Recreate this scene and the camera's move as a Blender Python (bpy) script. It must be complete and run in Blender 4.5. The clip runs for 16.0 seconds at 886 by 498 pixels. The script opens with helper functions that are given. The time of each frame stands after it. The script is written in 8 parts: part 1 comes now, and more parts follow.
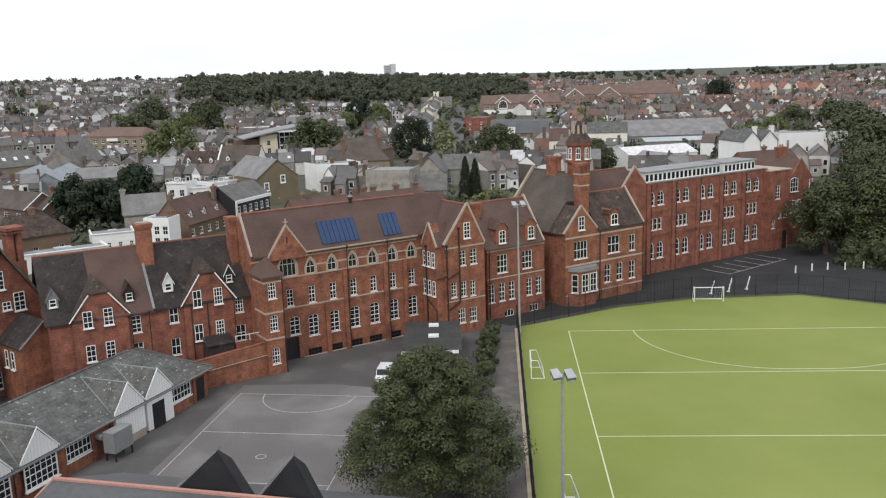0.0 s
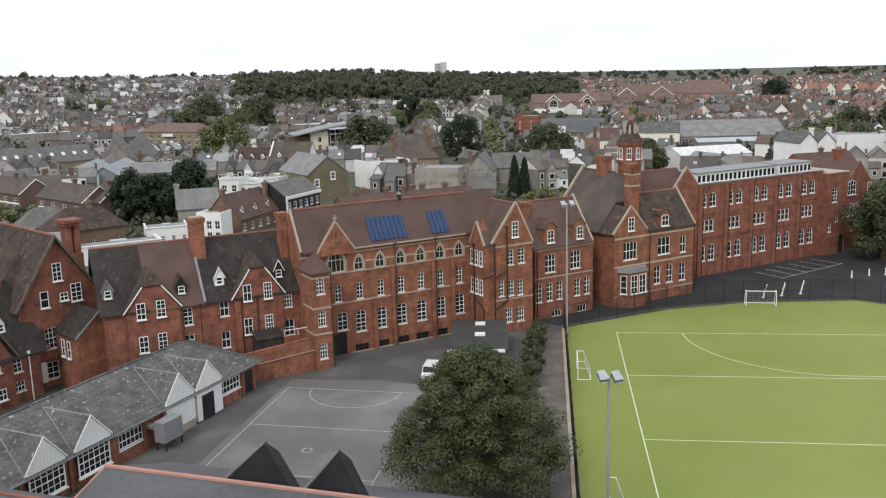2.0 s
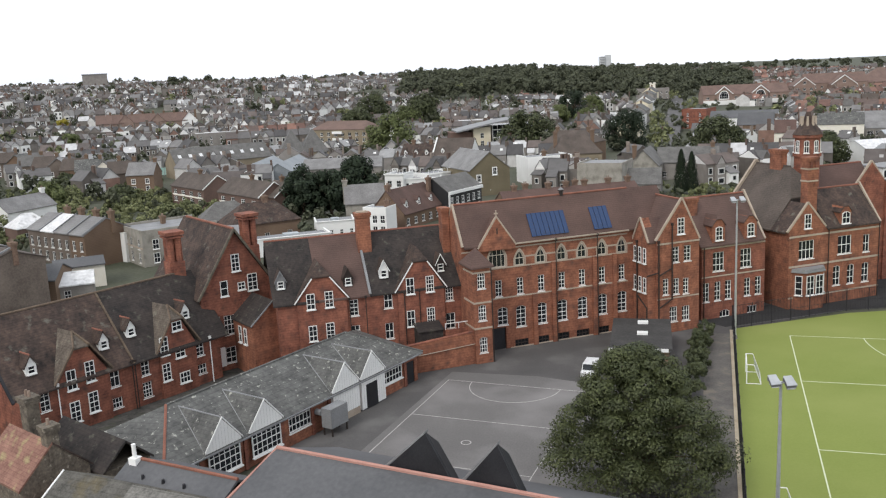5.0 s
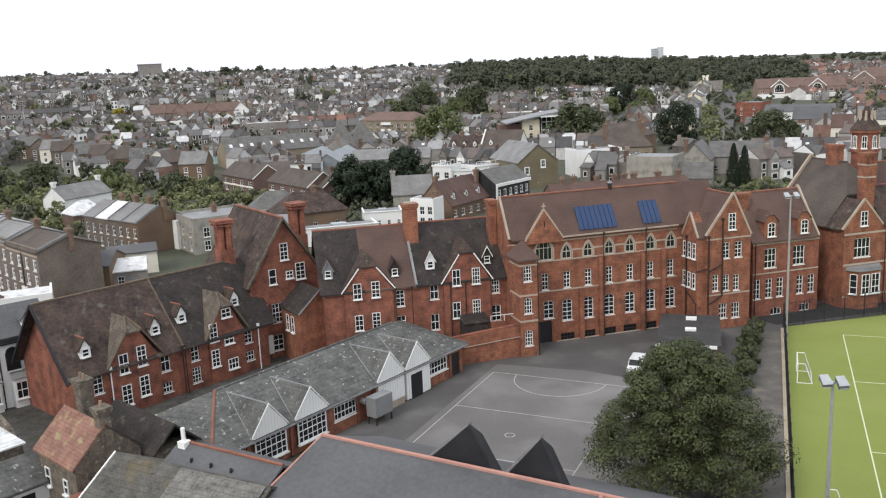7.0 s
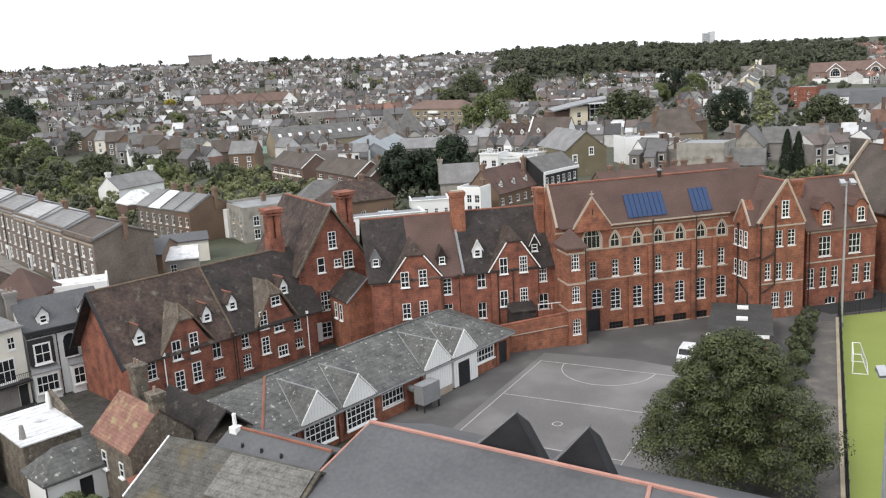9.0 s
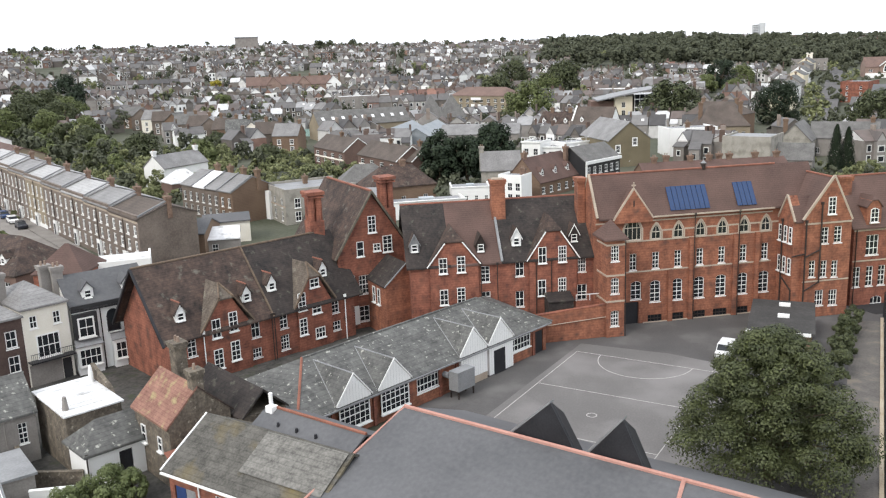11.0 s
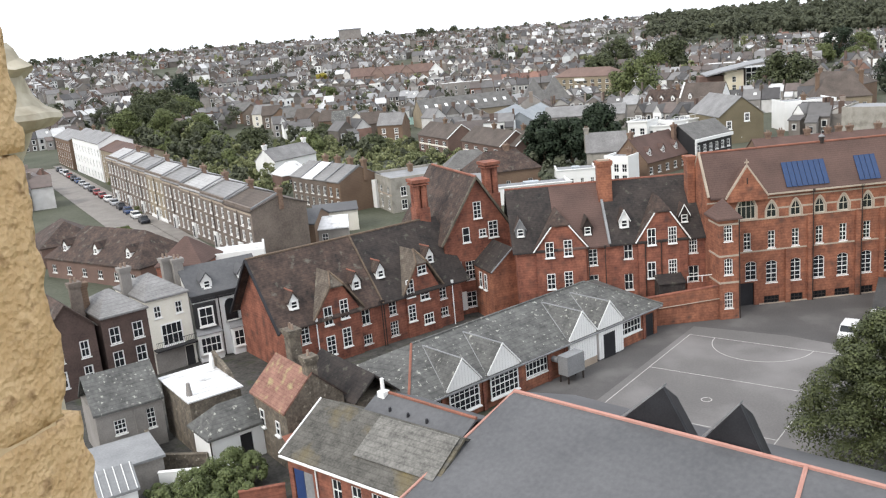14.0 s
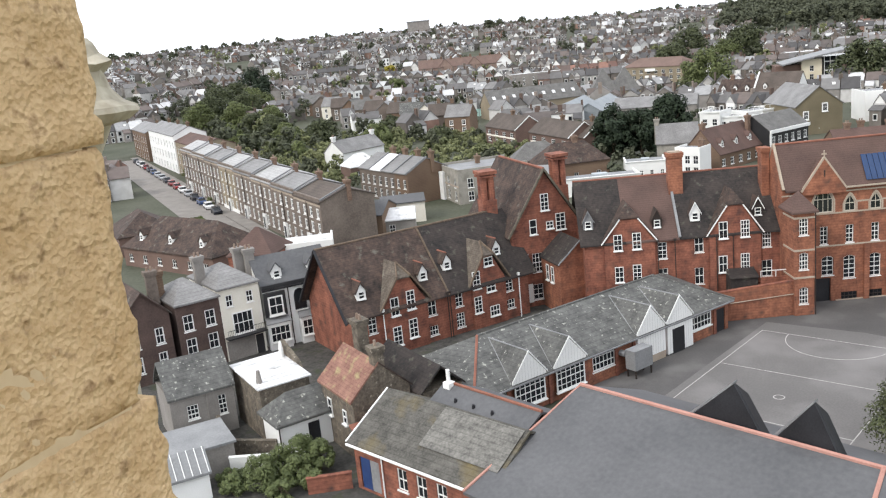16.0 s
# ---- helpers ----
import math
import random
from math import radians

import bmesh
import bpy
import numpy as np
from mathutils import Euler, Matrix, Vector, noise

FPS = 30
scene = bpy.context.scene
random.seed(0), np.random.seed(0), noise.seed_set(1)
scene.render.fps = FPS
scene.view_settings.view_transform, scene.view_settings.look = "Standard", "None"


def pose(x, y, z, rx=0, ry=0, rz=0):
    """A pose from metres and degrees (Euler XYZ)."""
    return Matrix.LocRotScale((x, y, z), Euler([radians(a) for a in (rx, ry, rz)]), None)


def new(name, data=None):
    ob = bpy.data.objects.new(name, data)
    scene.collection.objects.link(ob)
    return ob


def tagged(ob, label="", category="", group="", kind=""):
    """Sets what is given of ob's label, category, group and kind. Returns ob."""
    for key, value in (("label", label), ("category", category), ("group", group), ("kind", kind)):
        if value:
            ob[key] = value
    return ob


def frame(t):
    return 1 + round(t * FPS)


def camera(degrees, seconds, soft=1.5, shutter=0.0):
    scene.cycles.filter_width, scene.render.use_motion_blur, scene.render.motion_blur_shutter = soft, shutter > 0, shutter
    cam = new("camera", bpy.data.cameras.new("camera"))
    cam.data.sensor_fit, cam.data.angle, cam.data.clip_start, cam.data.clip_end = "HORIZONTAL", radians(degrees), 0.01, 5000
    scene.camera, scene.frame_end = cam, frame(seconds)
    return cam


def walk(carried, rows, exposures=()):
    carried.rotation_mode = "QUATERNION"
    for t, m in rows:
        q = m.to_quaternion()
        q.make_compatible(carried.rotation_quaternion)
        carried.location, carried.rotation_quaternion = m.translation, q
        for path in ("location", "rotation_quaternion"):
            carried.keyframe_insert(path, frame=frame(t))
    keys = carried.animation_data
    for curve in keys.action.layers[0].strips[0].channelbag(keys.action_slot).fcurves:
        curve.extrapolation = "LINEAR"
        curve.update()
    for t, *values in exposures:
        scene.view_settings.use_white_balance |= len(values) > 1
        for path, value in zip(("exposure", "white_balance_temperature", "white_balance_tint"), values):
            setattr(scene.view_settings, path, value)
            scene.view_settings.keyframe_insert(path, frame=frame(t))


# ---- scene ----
SECONDS = 16.0
cam = camera(53.2, SECONDS, soft=1.2)
EYE = (0.0, 0.0, 32.8)
# seconds, turn to the left, tilt, lean
TURNS = [
    (0, -0.01, -11.23, -1.81),
    (0.5, 0.76, -11.21, -1.93),
    (1, 1.64, -11.18, -1.90),
    (1.5, 2.40, -11.19, -1.64),
    (2, 3.15, -11.25, -1.50),
    (2.5, 3.90, -11.26, -1.28),
    (3, 4.84, -11.28, -1.32),
    (3.5, 6.87, -11.22, -1.57),
    (4, 9.96, -11.12, -2.19),
    (6.5, 15.86, -11.45, -2.65),
    (7, 16.84, -11.54, -2.58),
    (7.5, 17.84, -11.70, -2.71),
    (8, 18.77, -11.82, -2.96),
    (10.5, 21.70, -12.76, -2.50),
    (11, 22.61, -12.87, -2.17),
    (11.5, 23.49, -12.95, -2.90),
    (12, 24.46, -13.06, -2.88),
    (12.5, 26.23, -13.12, -3.60),
    (13, 27.60, -13.20, -3.78),
    (13.5, 28.64, -13.30, -4.54),
    (14, 29.70, -13.39, -5.11),
    (14.5, 30.93, -13.47, -4.96),
    (15, 31.99, -13.51, -4.91),
    (15.5, 33.07, -13.51, -5.33),
    (16, 34.16, -13.51, -5.73),
]
walk(cam, [(t, pose(*EYE, 90 + tilt, 0, turn) @ pose(0, 0, 0, 0, 0, lean)) for t, turn, tilt, lean in TURNS],
     exposures=[(0, 0.0), (3.5, 0.05), (7, 0.2), (11, 0.56), (13.5, 0.6), (16, 0.57)])

# ---- daylight: bright thin overcast ----
SUN_AZ, SUN_EL = 200.0, 42.0     # compass-like turn from +y clockwise, height
world = bpy.data.worlds.new("sky")
scene.world = world
world.use_nodes = True
wn, wl = world.node_tree.nodes, world.node_tree.links
wn.clear()
sky = wn.new("ShaderNodeTexSky")
sky.sky_type, sky.sun_disc = "NISHITA", False
sky.sun_elevation, sky.sun_rotation = radians(SUN_EL), radians(SUN_AZ)
sky.air_density, sky.dust_density = 1.0, 4.0
wcoord = wn.new("ShaderNodeTexCoord")
wmap = wn.new("ShaderNodeMapping")
wmap.inputs["Scale"].default_value = (1.2, 1.2, 5.0)
wnoise = wn.new("ShaderNodeTexNoise")
wnoise.inputs["Scale"].default_value, wnoise.inputs["Detail"].default_value = 1.6, 5.0
wramp = wn.new("ShaderNodeValToRGB")
wramp.color_ramp.elements[0].position, wramp.color_ramp.elements[0].color = 0.25, (7.6, 8.1, 9.0, 1)
wramp.color_ramp.elements[1].position, wramp.color_ramp.elements[1].color = 0.6, (10.1, 10.4, 10.9, 1)
wmix = wn.new("ShaderNodeMixRGB")
wmix.inputs[0].default_value = 0.88
wbg, wout = wn.new("ShaderNodeBackground"), wn.new("ShaderNodeOutputWorld")
wbg.inputs["Strength"].default_value = 0.125
wl.new(wcoord.outputs["Generated"], wmap.inputs["Vector"])
wl.new(wmap.outputs[0], wnoise.inputs["Vector"])
wl.new(wnoise.outputs["Fac"], wramp.inputs[0])
wl.new(sky.outputs[0], wmix.inputs[1])
wl.new(wramp.outputs[0], wmix.inputs[2])
wl.new(wmix.outputs[0], wbg.inputs["Color"])
wl.new(wbg.outputs[0], wout.inputs[0])
sun_data = bpy.data.lights.new("sun", "SUN")
sun_data.energy, sun_data.angle, sun_data.color = 1.2, radians(14), (1.0, 0.96, 0.9)
sun = new("sun", sun_data)
sun.rotation_euler = (radians(90 - SUN_EL), 0, radians(180 - SUN_AZ))


# ---- materials ----
def material(name, base, other, rough=0.8, scale=3.0, fine=25.0, mix=0.5, bump=0.0, metal=0.0, spread=0.0, island=False, spots=None, courses=0.0, spec=0.3):
    """Two-scale mottling between two colours; spots: (colour, scale, from, to); courses: height of rows that show as faint bands."""
    m = bpy.data.materials.new(name)
    m.use_nodes = True
    n, l = m.node_tree.nodes, m.node_tree.links
    p = n["Principled BSDF"]
    p.inputs["Roughness"].default_value, p.inputs["Metallic"].default_value = rough, metal
    p.inputs["Specular IOR Level"].default_value = spec
    co = n.new("ShaderNodeTexCoord")
    big, small = n.new("ShaderNodeTexNoise"), n.new("ShaderNodeTexNoise")
    big.inputs["Scale"].default_value, big.inputs["Detail"].default_value = 1.0 / scale, 4.0
    small.inputs["Scale"].default_value, small.inputs["Detail"].default_value = fine, 3.0
    l.new(co.outputs["Object"], big.inputs["Vector"])
    l.new(co.outputs["Object"], small.inputs["Vector"])
    add = n.new("ShaderNodeMath")
    add.operation, add.use_clamp = "MULTIPLY_ADD", True
    l.new(big.outputs["Fac"], add.inputs[0])
    add.inputs[1].default_value = 1.6
    sub = n.new("ShaderNodeMath")
    sub.operation = "MULTIPLY_ADD"
    l.new(small.outputs["Fac"], sub.inputs[0])
    sub.inputs[1].default_value, sub.inputs[2].default_value = 1.2, -0.9 - (0.5 - mix)
    l.new(sub.outputs[0], add.inputs[2])
    col = n.new("ShaderNodeMixRGB")
    col.inputs[1].default_value, col.inputs[2].default_value = (*base, 1), (*other, 1)
    l.new(add.outputs[0], col.inputs[0])
    out = col.outputs[0]
    if spots:
        sn, sr, sm = n.new("ShaderNodeTexNoise"), n.new("ShaderNodeValToRGB"), n.new("ShaderNodeMixRGB")
        sn.inputs["Scale"].default_value, sn.inputs["Detail"].default_value = spots[1], 5.0
        sr.color_ramp.elements[0].position, sr.color_ramp.elements[1].position = spots[2], spots[3]
        l.new(co.outputs["Object"], sn.inputs["Vector"])
        l.new(sn.outputs["Fac"], sr.inputs[0])
        l.new(sr.outputs[0], sm.inputs[0])
        l.new(out, sm.inputs[1])
        sm.inputs[2].default_value = (*spots[0], 1)
        out = sm.outputs[0]
    if courses:
        sep, fr, rmp, cm = n.new("ShaderNodeSeparateXYZ"), n.new("ShaderNodeMath"), n.new("ShaderNodeValToRGB"), n.new("ShaderNodeMixRGB")
        dv = n.new("ShaderNodeMath")
        dv.operation, dv.inputs[1].default_value = "DIVIDE", courses
        fr.operation = "FRACT"
        l.new(co.outputs["Object"], sep.inputs[0])
        l.new(sep.outputs["Z"], dv.inputs[0])
        l.new(dv.outputs[0], fr.inputs[0])
        l.new(fr.outputs[0], rmp.inputs[0])
        rmp.color_ramp.elements[0].position, rmp.color_ramp.elements[0].color = 0.0, (0.72, 0.72, 0.72, 1)
        rmp.color_ramp.elements[1].position, rmp.color_ramp.elements[1].color = 0.25, (1, 1, 1, 1)
        cm.blend_type, cm.inputs[0].default_value = "MULTIPLY", 1.0
        l.new(out, cm.inputs[1])
        l.new(rmp.outputs[0], cm.inputs[2])
        out = cm.outputs[0]
    if spread:
        hsv, rr = n.new("ShaderNodeHueSaturation"), n.new("ShaderNodeMapRange")
        src = n.new("ShaderNodeNewGeometry").outputs["Random Per Island"] if island else n.new("ShaderNodeObjectInfo").outputs["Random"]
        l.new(src, rr.inputs[0])
        rr.inputs[3].default_value, rr.inputs[4].default_value = 1 - spread, 1 + spread
        l.new(rr.outputs[0], hsv.inputs["Value"])
        l.new(out, hsv.inputs["Color"])
        out = hsv.outputs[0]
    l.new(out, p.inputs["Base Color"])
    if bump:
        b = n.new("ShaderNodeBump")
        b.inputs["Strength"].default_value, b.inputs["Distance"].default_value = bump, 0.05
        l.new(small.outputs["Fac"], b.inputs["Height"])
        l.new(b.outputs[0], p.inputs["Normal"])
    return m


def palette(name, stops, rough=0.85, noise_scale=0.6, noise_amount=0.35):
    """Colours that change from island to island of one mesh."""
    m = bpy.data.materials.new(name)
    m.use_nodes = True
    n, l = m.node_tree.nodes, m.node_tree.links
    p = n["Principled BSDF"]
    p.inputs["Roughness"].default_value = rough
    p.inputs["Specular IOR Level"].default_value = 0.2
    g, ramp, tn, mul = n.new("ShaderNodeNewGeometry"), n.new("ShaderNodeValToRGB"), n.new("ShaderNodeTexNoise"), n.new("ShaderNodeMixRGB")
    ramp.color_ramp.interpolation = "CONSTANT"
    els = ramp.color_ramp.elements
    els[0].position, els[0].color = 0.0, (*stops[0][1], 1)
    els[1].position, els[1].color = stops[1][0], (*stops[1][1], 1)
    for pos, c in stops[2:]:
        els.new(pos).color = (*c, 1)
    tn.inputs["Scale"].default_value, tn.inputs["Detail"].default_value = noise_scale, 4.0
    l.new(n.new("ShaderNodeTexCoord").outputs["Object"], tn.inputs["Vector"])
    l.new(g.outputs["Random Per Island"], ramp.inputs[0])
    l.new(ramp.outputs[0], mul.inputs[1])
    l.new(tn.outputs["Fac"], mul.inputs[2])
    mul.blend_type, mul.inputs[0].default_value = "OVERLAY", noise_amount
    l.new(mul.outputs[0], p.inputs["Base Color"])
    return m


BRICK = material("red_brick", (0.12, 0.049, 0.034), (0.375, 0.155, 0.09), 0.88, 1.3, 3.6, bump=0.25, courses=0.3, spots=((0.11, 0.058, 0.045), 0.9, 0.55, 0.75))
BRICK_DEEP = material("deep_red_brick", (0.11, 0.043, 0.033), (0.34, 0.134, 0.085), 0.88, 1.3, 3.6, bump=0.25, courses=0.3, spots=((0.085, 0.048, 0.04), 0.9, 0.55, 0.75))
BRICK_BROWN = material("brown_stock_brick", (0.13, 0.085, 0.06), (0.21, 0.145, 0.1), 0.9, 5.0, 8.0, courses=0.3)
BRICK_YELLOW = material("yellow_stock_brick", (0.2, 0.165, 0.115), (0.31, 0.26, 0.185), 0.9, 5.0, 8.0)
STONE = material("sandstone_dressing", (0.31, 0.25, 0.195), (0.46, 0.39, 0.315), 0.85, 2.0, 12.0)
TILE_ROOF = material("clay_tile_roof", (0.078, 0.05, 0.043), (0.138, 0.086, 0.072), 0.85, 3.0, 7.0, courses=0.22, bump=0.3)
TILE_DARK = material("weathered_tile_roof", (0.022, 0.019, 0.018), (0.105, 0.07, 0.056), 0.85, 1.6, 3.0, courses=0.2, bump=0.3, spots=((0.13, 0.12, 0.1), 1.1, 0.6, 0.72))
TILE_BLACK = material("sooty_tile_roof", (0.018, 0.017, 0.017), (0.06, 0.048, 0.043), 0.85, 1.8, 3.0, courses=0.2, bump=0.3, spots=((0.09, 0.085, 0.07), 1.3, 0.6, 0.72))
RIDGE = material("red_ridge_tile", (0.17, 0.075, 0.052), (0.3, 0.125, 0.088), 0.85, 1.5, 8.0)
SLATE = material("lichen_slate_roof", (0.055, 0.055, 0.053), (0.15, 0.15, 0.142), 0.75, 1.5, 3.0, courses=0.25, bump=0.3, spots=((0.36, 0.36, 0.32), 2.6, 0.62, 0.7))
SLATE_NEW = material("dark_grey_slate_roof", (0.075, 0.076, 0.08), (0.12, 0.12, 0.124), 0.6, 6.0, 3.0, bump=0.15)
ROOF_BROWN = material("grey_brown_tile_roof", (0.06, 0.05, 0.043), (0.125, 0.1, 0.085), 0.85, 3.0, 4.0, courses=0.22, bump=0.3)
WHITE = material("white_paint", (0.72, 0.72, 0.7), (0.82, 0.82, 0.8), 0.6, 3.0, 10.0)
GLASS = material("window_glass", (0.012, 0.014, 0.017), (0.03, 0.033, 0.036), 0.12, 2.0, 0.6, spec=0.25)
BLACK = material("black_cladding", (0.012, 0.012, 0.014), (0.03, 0.03, 0.034), 0.6, 2.0, 8.0)
PIPE = material("dark_iron_pipe", (0.02, 0.016, 0.014), (0.05, 0.035, 0.03), 0.6)
LEAD = material("lead_sheet", (0.17, 0.173, 0.177), (0.28, 0.283, 0.287), 0.6, 2.0, 6.0)
ASPHALT = material("playground_asphalt", (0.072, 0.069, 0.068), (0.114, 0.108, 0.105), 0.92, 5.0, 6.0, bump=0.1, spots=((0.14, 0.134, 0.13), 0.2, 0.52, 0.75))
COURT_ASPHALT = material("worn_court_asphalt", (0.112, 0.107, 0.104), (0.178, 0.168, 0.163), 0.92, 9.0, 6.0, bump=0.1, spots=((0.22, 0.21, 0.205), 0.12, 0.5, 0.75))
TRACERY = material("pale_window_tracery", (0.4, 0.36, 0.3), (0.55, 0.51, 0.44), 0.85, 1.0, 8.0)
PAVE = material("pale_concrete_path", (0.17, 0.155, 0.14), (0.27, 0.25, 0.23), 0.9, 3.0, 6.0)
PATH = material("worn_asphalt_path", (0.085, 0.078, 0.072), (0.16, 0.147, 0.135), 0.92, 2.0, 5.0, bump=0.1, spots=((0.2, 0.17, 0.13), 0.5, 0.55, 0.75))
LINE = material("worn_white_line", (0.33, 0.32, 0.3), (0.54, 0.52, 0.5), 0.8, 1.0, 9.0)
LINE_PITCH = material("white_pitch_line", (0.5, 0.55, 0.36), (0.66, 0.7, 0.52), 0.8, 1.0, 9.0)
TURF = material("artificial_turf", (0.168, 0.208, 0.044), (0.208, 0.248, 0.06), 0.9, 14.0, 5.0, spots=((0.245, 0.275, 0.08), 0.05, 0.4, 0.75))
EARTH = material("town_ground", (0.05, 0.058, 0.035), (0.1, 0.1, 0.075), 0.95, 12.0, 1.5)
GRASS = material("grass", (0.04, 0.07, 0.02), (0.08, 0.11, 0.035), 0.95, 3.0, 6.0)
DRIVE = material("dark_drive_asphalt", (0.02, 0.02, 0.021), (0.045, 0.045, 0.046), 0.9, 5.0, 4.0)
METAL = material("galvanised_steel", (0.4, 0.41, 0.42), (0.52, 0.53, 0.54), 0.45, 1.0, 6.0, metal=0.6)
LEAF = material("dark_leaf", (0.032, 0.041, 0.019), (0.08, 0.091, 0.04), 0.7, 0.8, 3.0, spread=0.35, island=True)
LEAF_SYCAMORE = material("sycamore_leaf", (0.025, 0.033, 0.012), (0.086, 0.098, 0.037), 0.6, 1.2, 2.0, spread=0.32, island=True)
FELT = material("grey_roof_felt", (0.035, 0.034, 0.033), (0.07, 0.067, 0.064), 0.9, 2.0, 4.0, bump=0.2)
LEAF_SHRUB = material("shrub_leaf", (0.06, 0.078, 0.026), (0.13, 0.155, 0.06), 0.6, 0.6, 4.0, spread=0.3, island=True)
LEAF_DARK = material("evergreen_leaf", (0.012, 0.02, 0.012), (0.03, 0.045, 0.022), 0.8, 0.8, 3.0, spread=0.3, island=True)
BARK = material("bark", (0.06, 0.045, 0.03), (0.12, 0.09, 0.065), 0.95, 0.6, 8.0)
SOLAR = material("solar_panel", (0.009, 0.028, 0.085), (0.018, 0.05, 0.14), 0.25, 1.5, 4.0, spec=0.5)


# ---- mesh helpers ----
class Mesh:
    """Collects vertices and faces of one mesh."""

    def __init__(self):
        self.v, self.f = [], []

    def face(self, *pts):
        n = len(self.v)
        self.v += [tuple(p) for p in pts]
        self.f.append(tuple(range(n, n + len(pts))))
        return self

    def box(self, x0, x1, y0, y1, z0, z1):
        n = len(self.v)
        self.v += [(x0, y0, z0), (x1, y0, z0), (x1, y1, z0), (x0, y1, z0), (x0, y0, z1), (x1, y0, z1), (x1, y1, z1), (x0, y1, z1)]
        self.f += [tuple(n + i for i in q) for q in ((0, 3, 2, 1), (4, 5, 6, 7), (0, 1, 5, 4), (1, 2, 6, 5), (2, 3, 7, 6), (3, 0, 4, 7))]
        return self

    def prism(self, pts, off):
        """A flat polygon pushed along off."""
        n, k = len(self.v), len(pts)
        self.v += [tuple(p) for p in pts] + [(p[0] + off[0], p[1] + off[1], p[2] + off[2]) for p in pts]
        self.f.append(tuple(range(n, n + k)))
        self.f.append(tuple(range(n + 2 * k - 1, n + k - 1, -1)))
        for i in range(k):
            j = (i + 1) % k
            self.f.append((n + i, n + k + i, n + k + j, n + j))
        return self

    def tube(self, a, b, r, r2=None, sides=8):
        a, b = Vector(a), Vector(b)
        r2 = r if r2 is None else r2
        q = (b - a).to_track_quat("Z", "Y")
        n = len(self.v)
        for c, rad in ((a, r), (b, r2)):
            for i in range(sides):
                t = 2 * math.pi * (i + 0.5) / sides
                self.v.append(tuple(c + q @ Vector((rad * math.cos(t), rad * math.sin(t), 0))))
        for i in range(sides):
            j = (i + 1) % sides
            self.f.append((n + i, n + j, n + sides + j, n + sides + i))
        self.f.append(tuple(n + i for i in range(sides - 1, -1, -1)))
        self.f.append(tuple(n + sides + i for i in range(sides)))
        return self

    def data(self, name, mat, smooth=False):
        me = bpy.data.meshes.new(name)
        me.from_pydata(self.v, [], self.f)
        bm = bmesh.new()
        bm.from_mesh(me)
        if len(bm.verts) < 4000:
            bmesh.ops.remove_doubles(bm, verts=bm.verts, dist=0.0005)
        bmesh.ops.recalc_face_normals(bm, faces=bm.faces)
        bm.to_mesh(me)
        bm.free()
        me.materials.append(mat)
        if smooth:
            for p in me.polygons:
                p.use_smooth = True
        return me


def part(name, mesh, mat, parent, label="", at=None, smooth=False):
    """Links a mesh as one part under a thing or a part."""
    data = mesh.data(name, mat, smooth) if isinstance(mesh, Mesh) else mesh
    ob = new(name, data)
    ob.parent = parent
    if at is not None:
        ob.matrix_basis = at
    if label:
        tagged(ob, label)
    return ob


def thing(name, label, category, m=None, group="", kind=""):
    ob = tagged(new(name), label, category, group, kind)
    ob.empty_display_size = 0.5
    if m is not None:
        ob.matrix_basis = m
    return ob


def solid(name, mesh, mat, label, category, m=None, group="", kind="", smooth=False):
    ob = tagged(new(name, mesh.data(name, mat, smooth)), label, category, group, kind)
    if m is not None:
        ob.matrix_basis = m
    return ob


CACHE = {}
ARCH_STEPS = 8


def head(w, h, arch):
    """The outline of an opening from its lower left corner, going over the top; the arch's rise is part of h."""
    if not arch:
        return [(-w / 2, 0), (-w / 2, h), (w / 2, h), (w / 2, 0)]
    rise = {"seg": 0.18, "round": 0.5, "gothic": 0.75}[arch] * w
    rise = min(rise, h * 0.6)
    pts = [(-w / 2, 0)]
    for i in range(ARCH_STEPS + 1):
        u = -1 + 2 * i / ARCH_STEPS
        if arch == "gothic":
            z = 1 - abs(u) ** 1.6
        else:
            z = math.sqrt(max(0.0, 1 - u * u)) if arch == "round" else 1 - u * u
        pts.append((u * w / 2, h - rise + rise * z))
    return pts + [(w / 2, 0)]


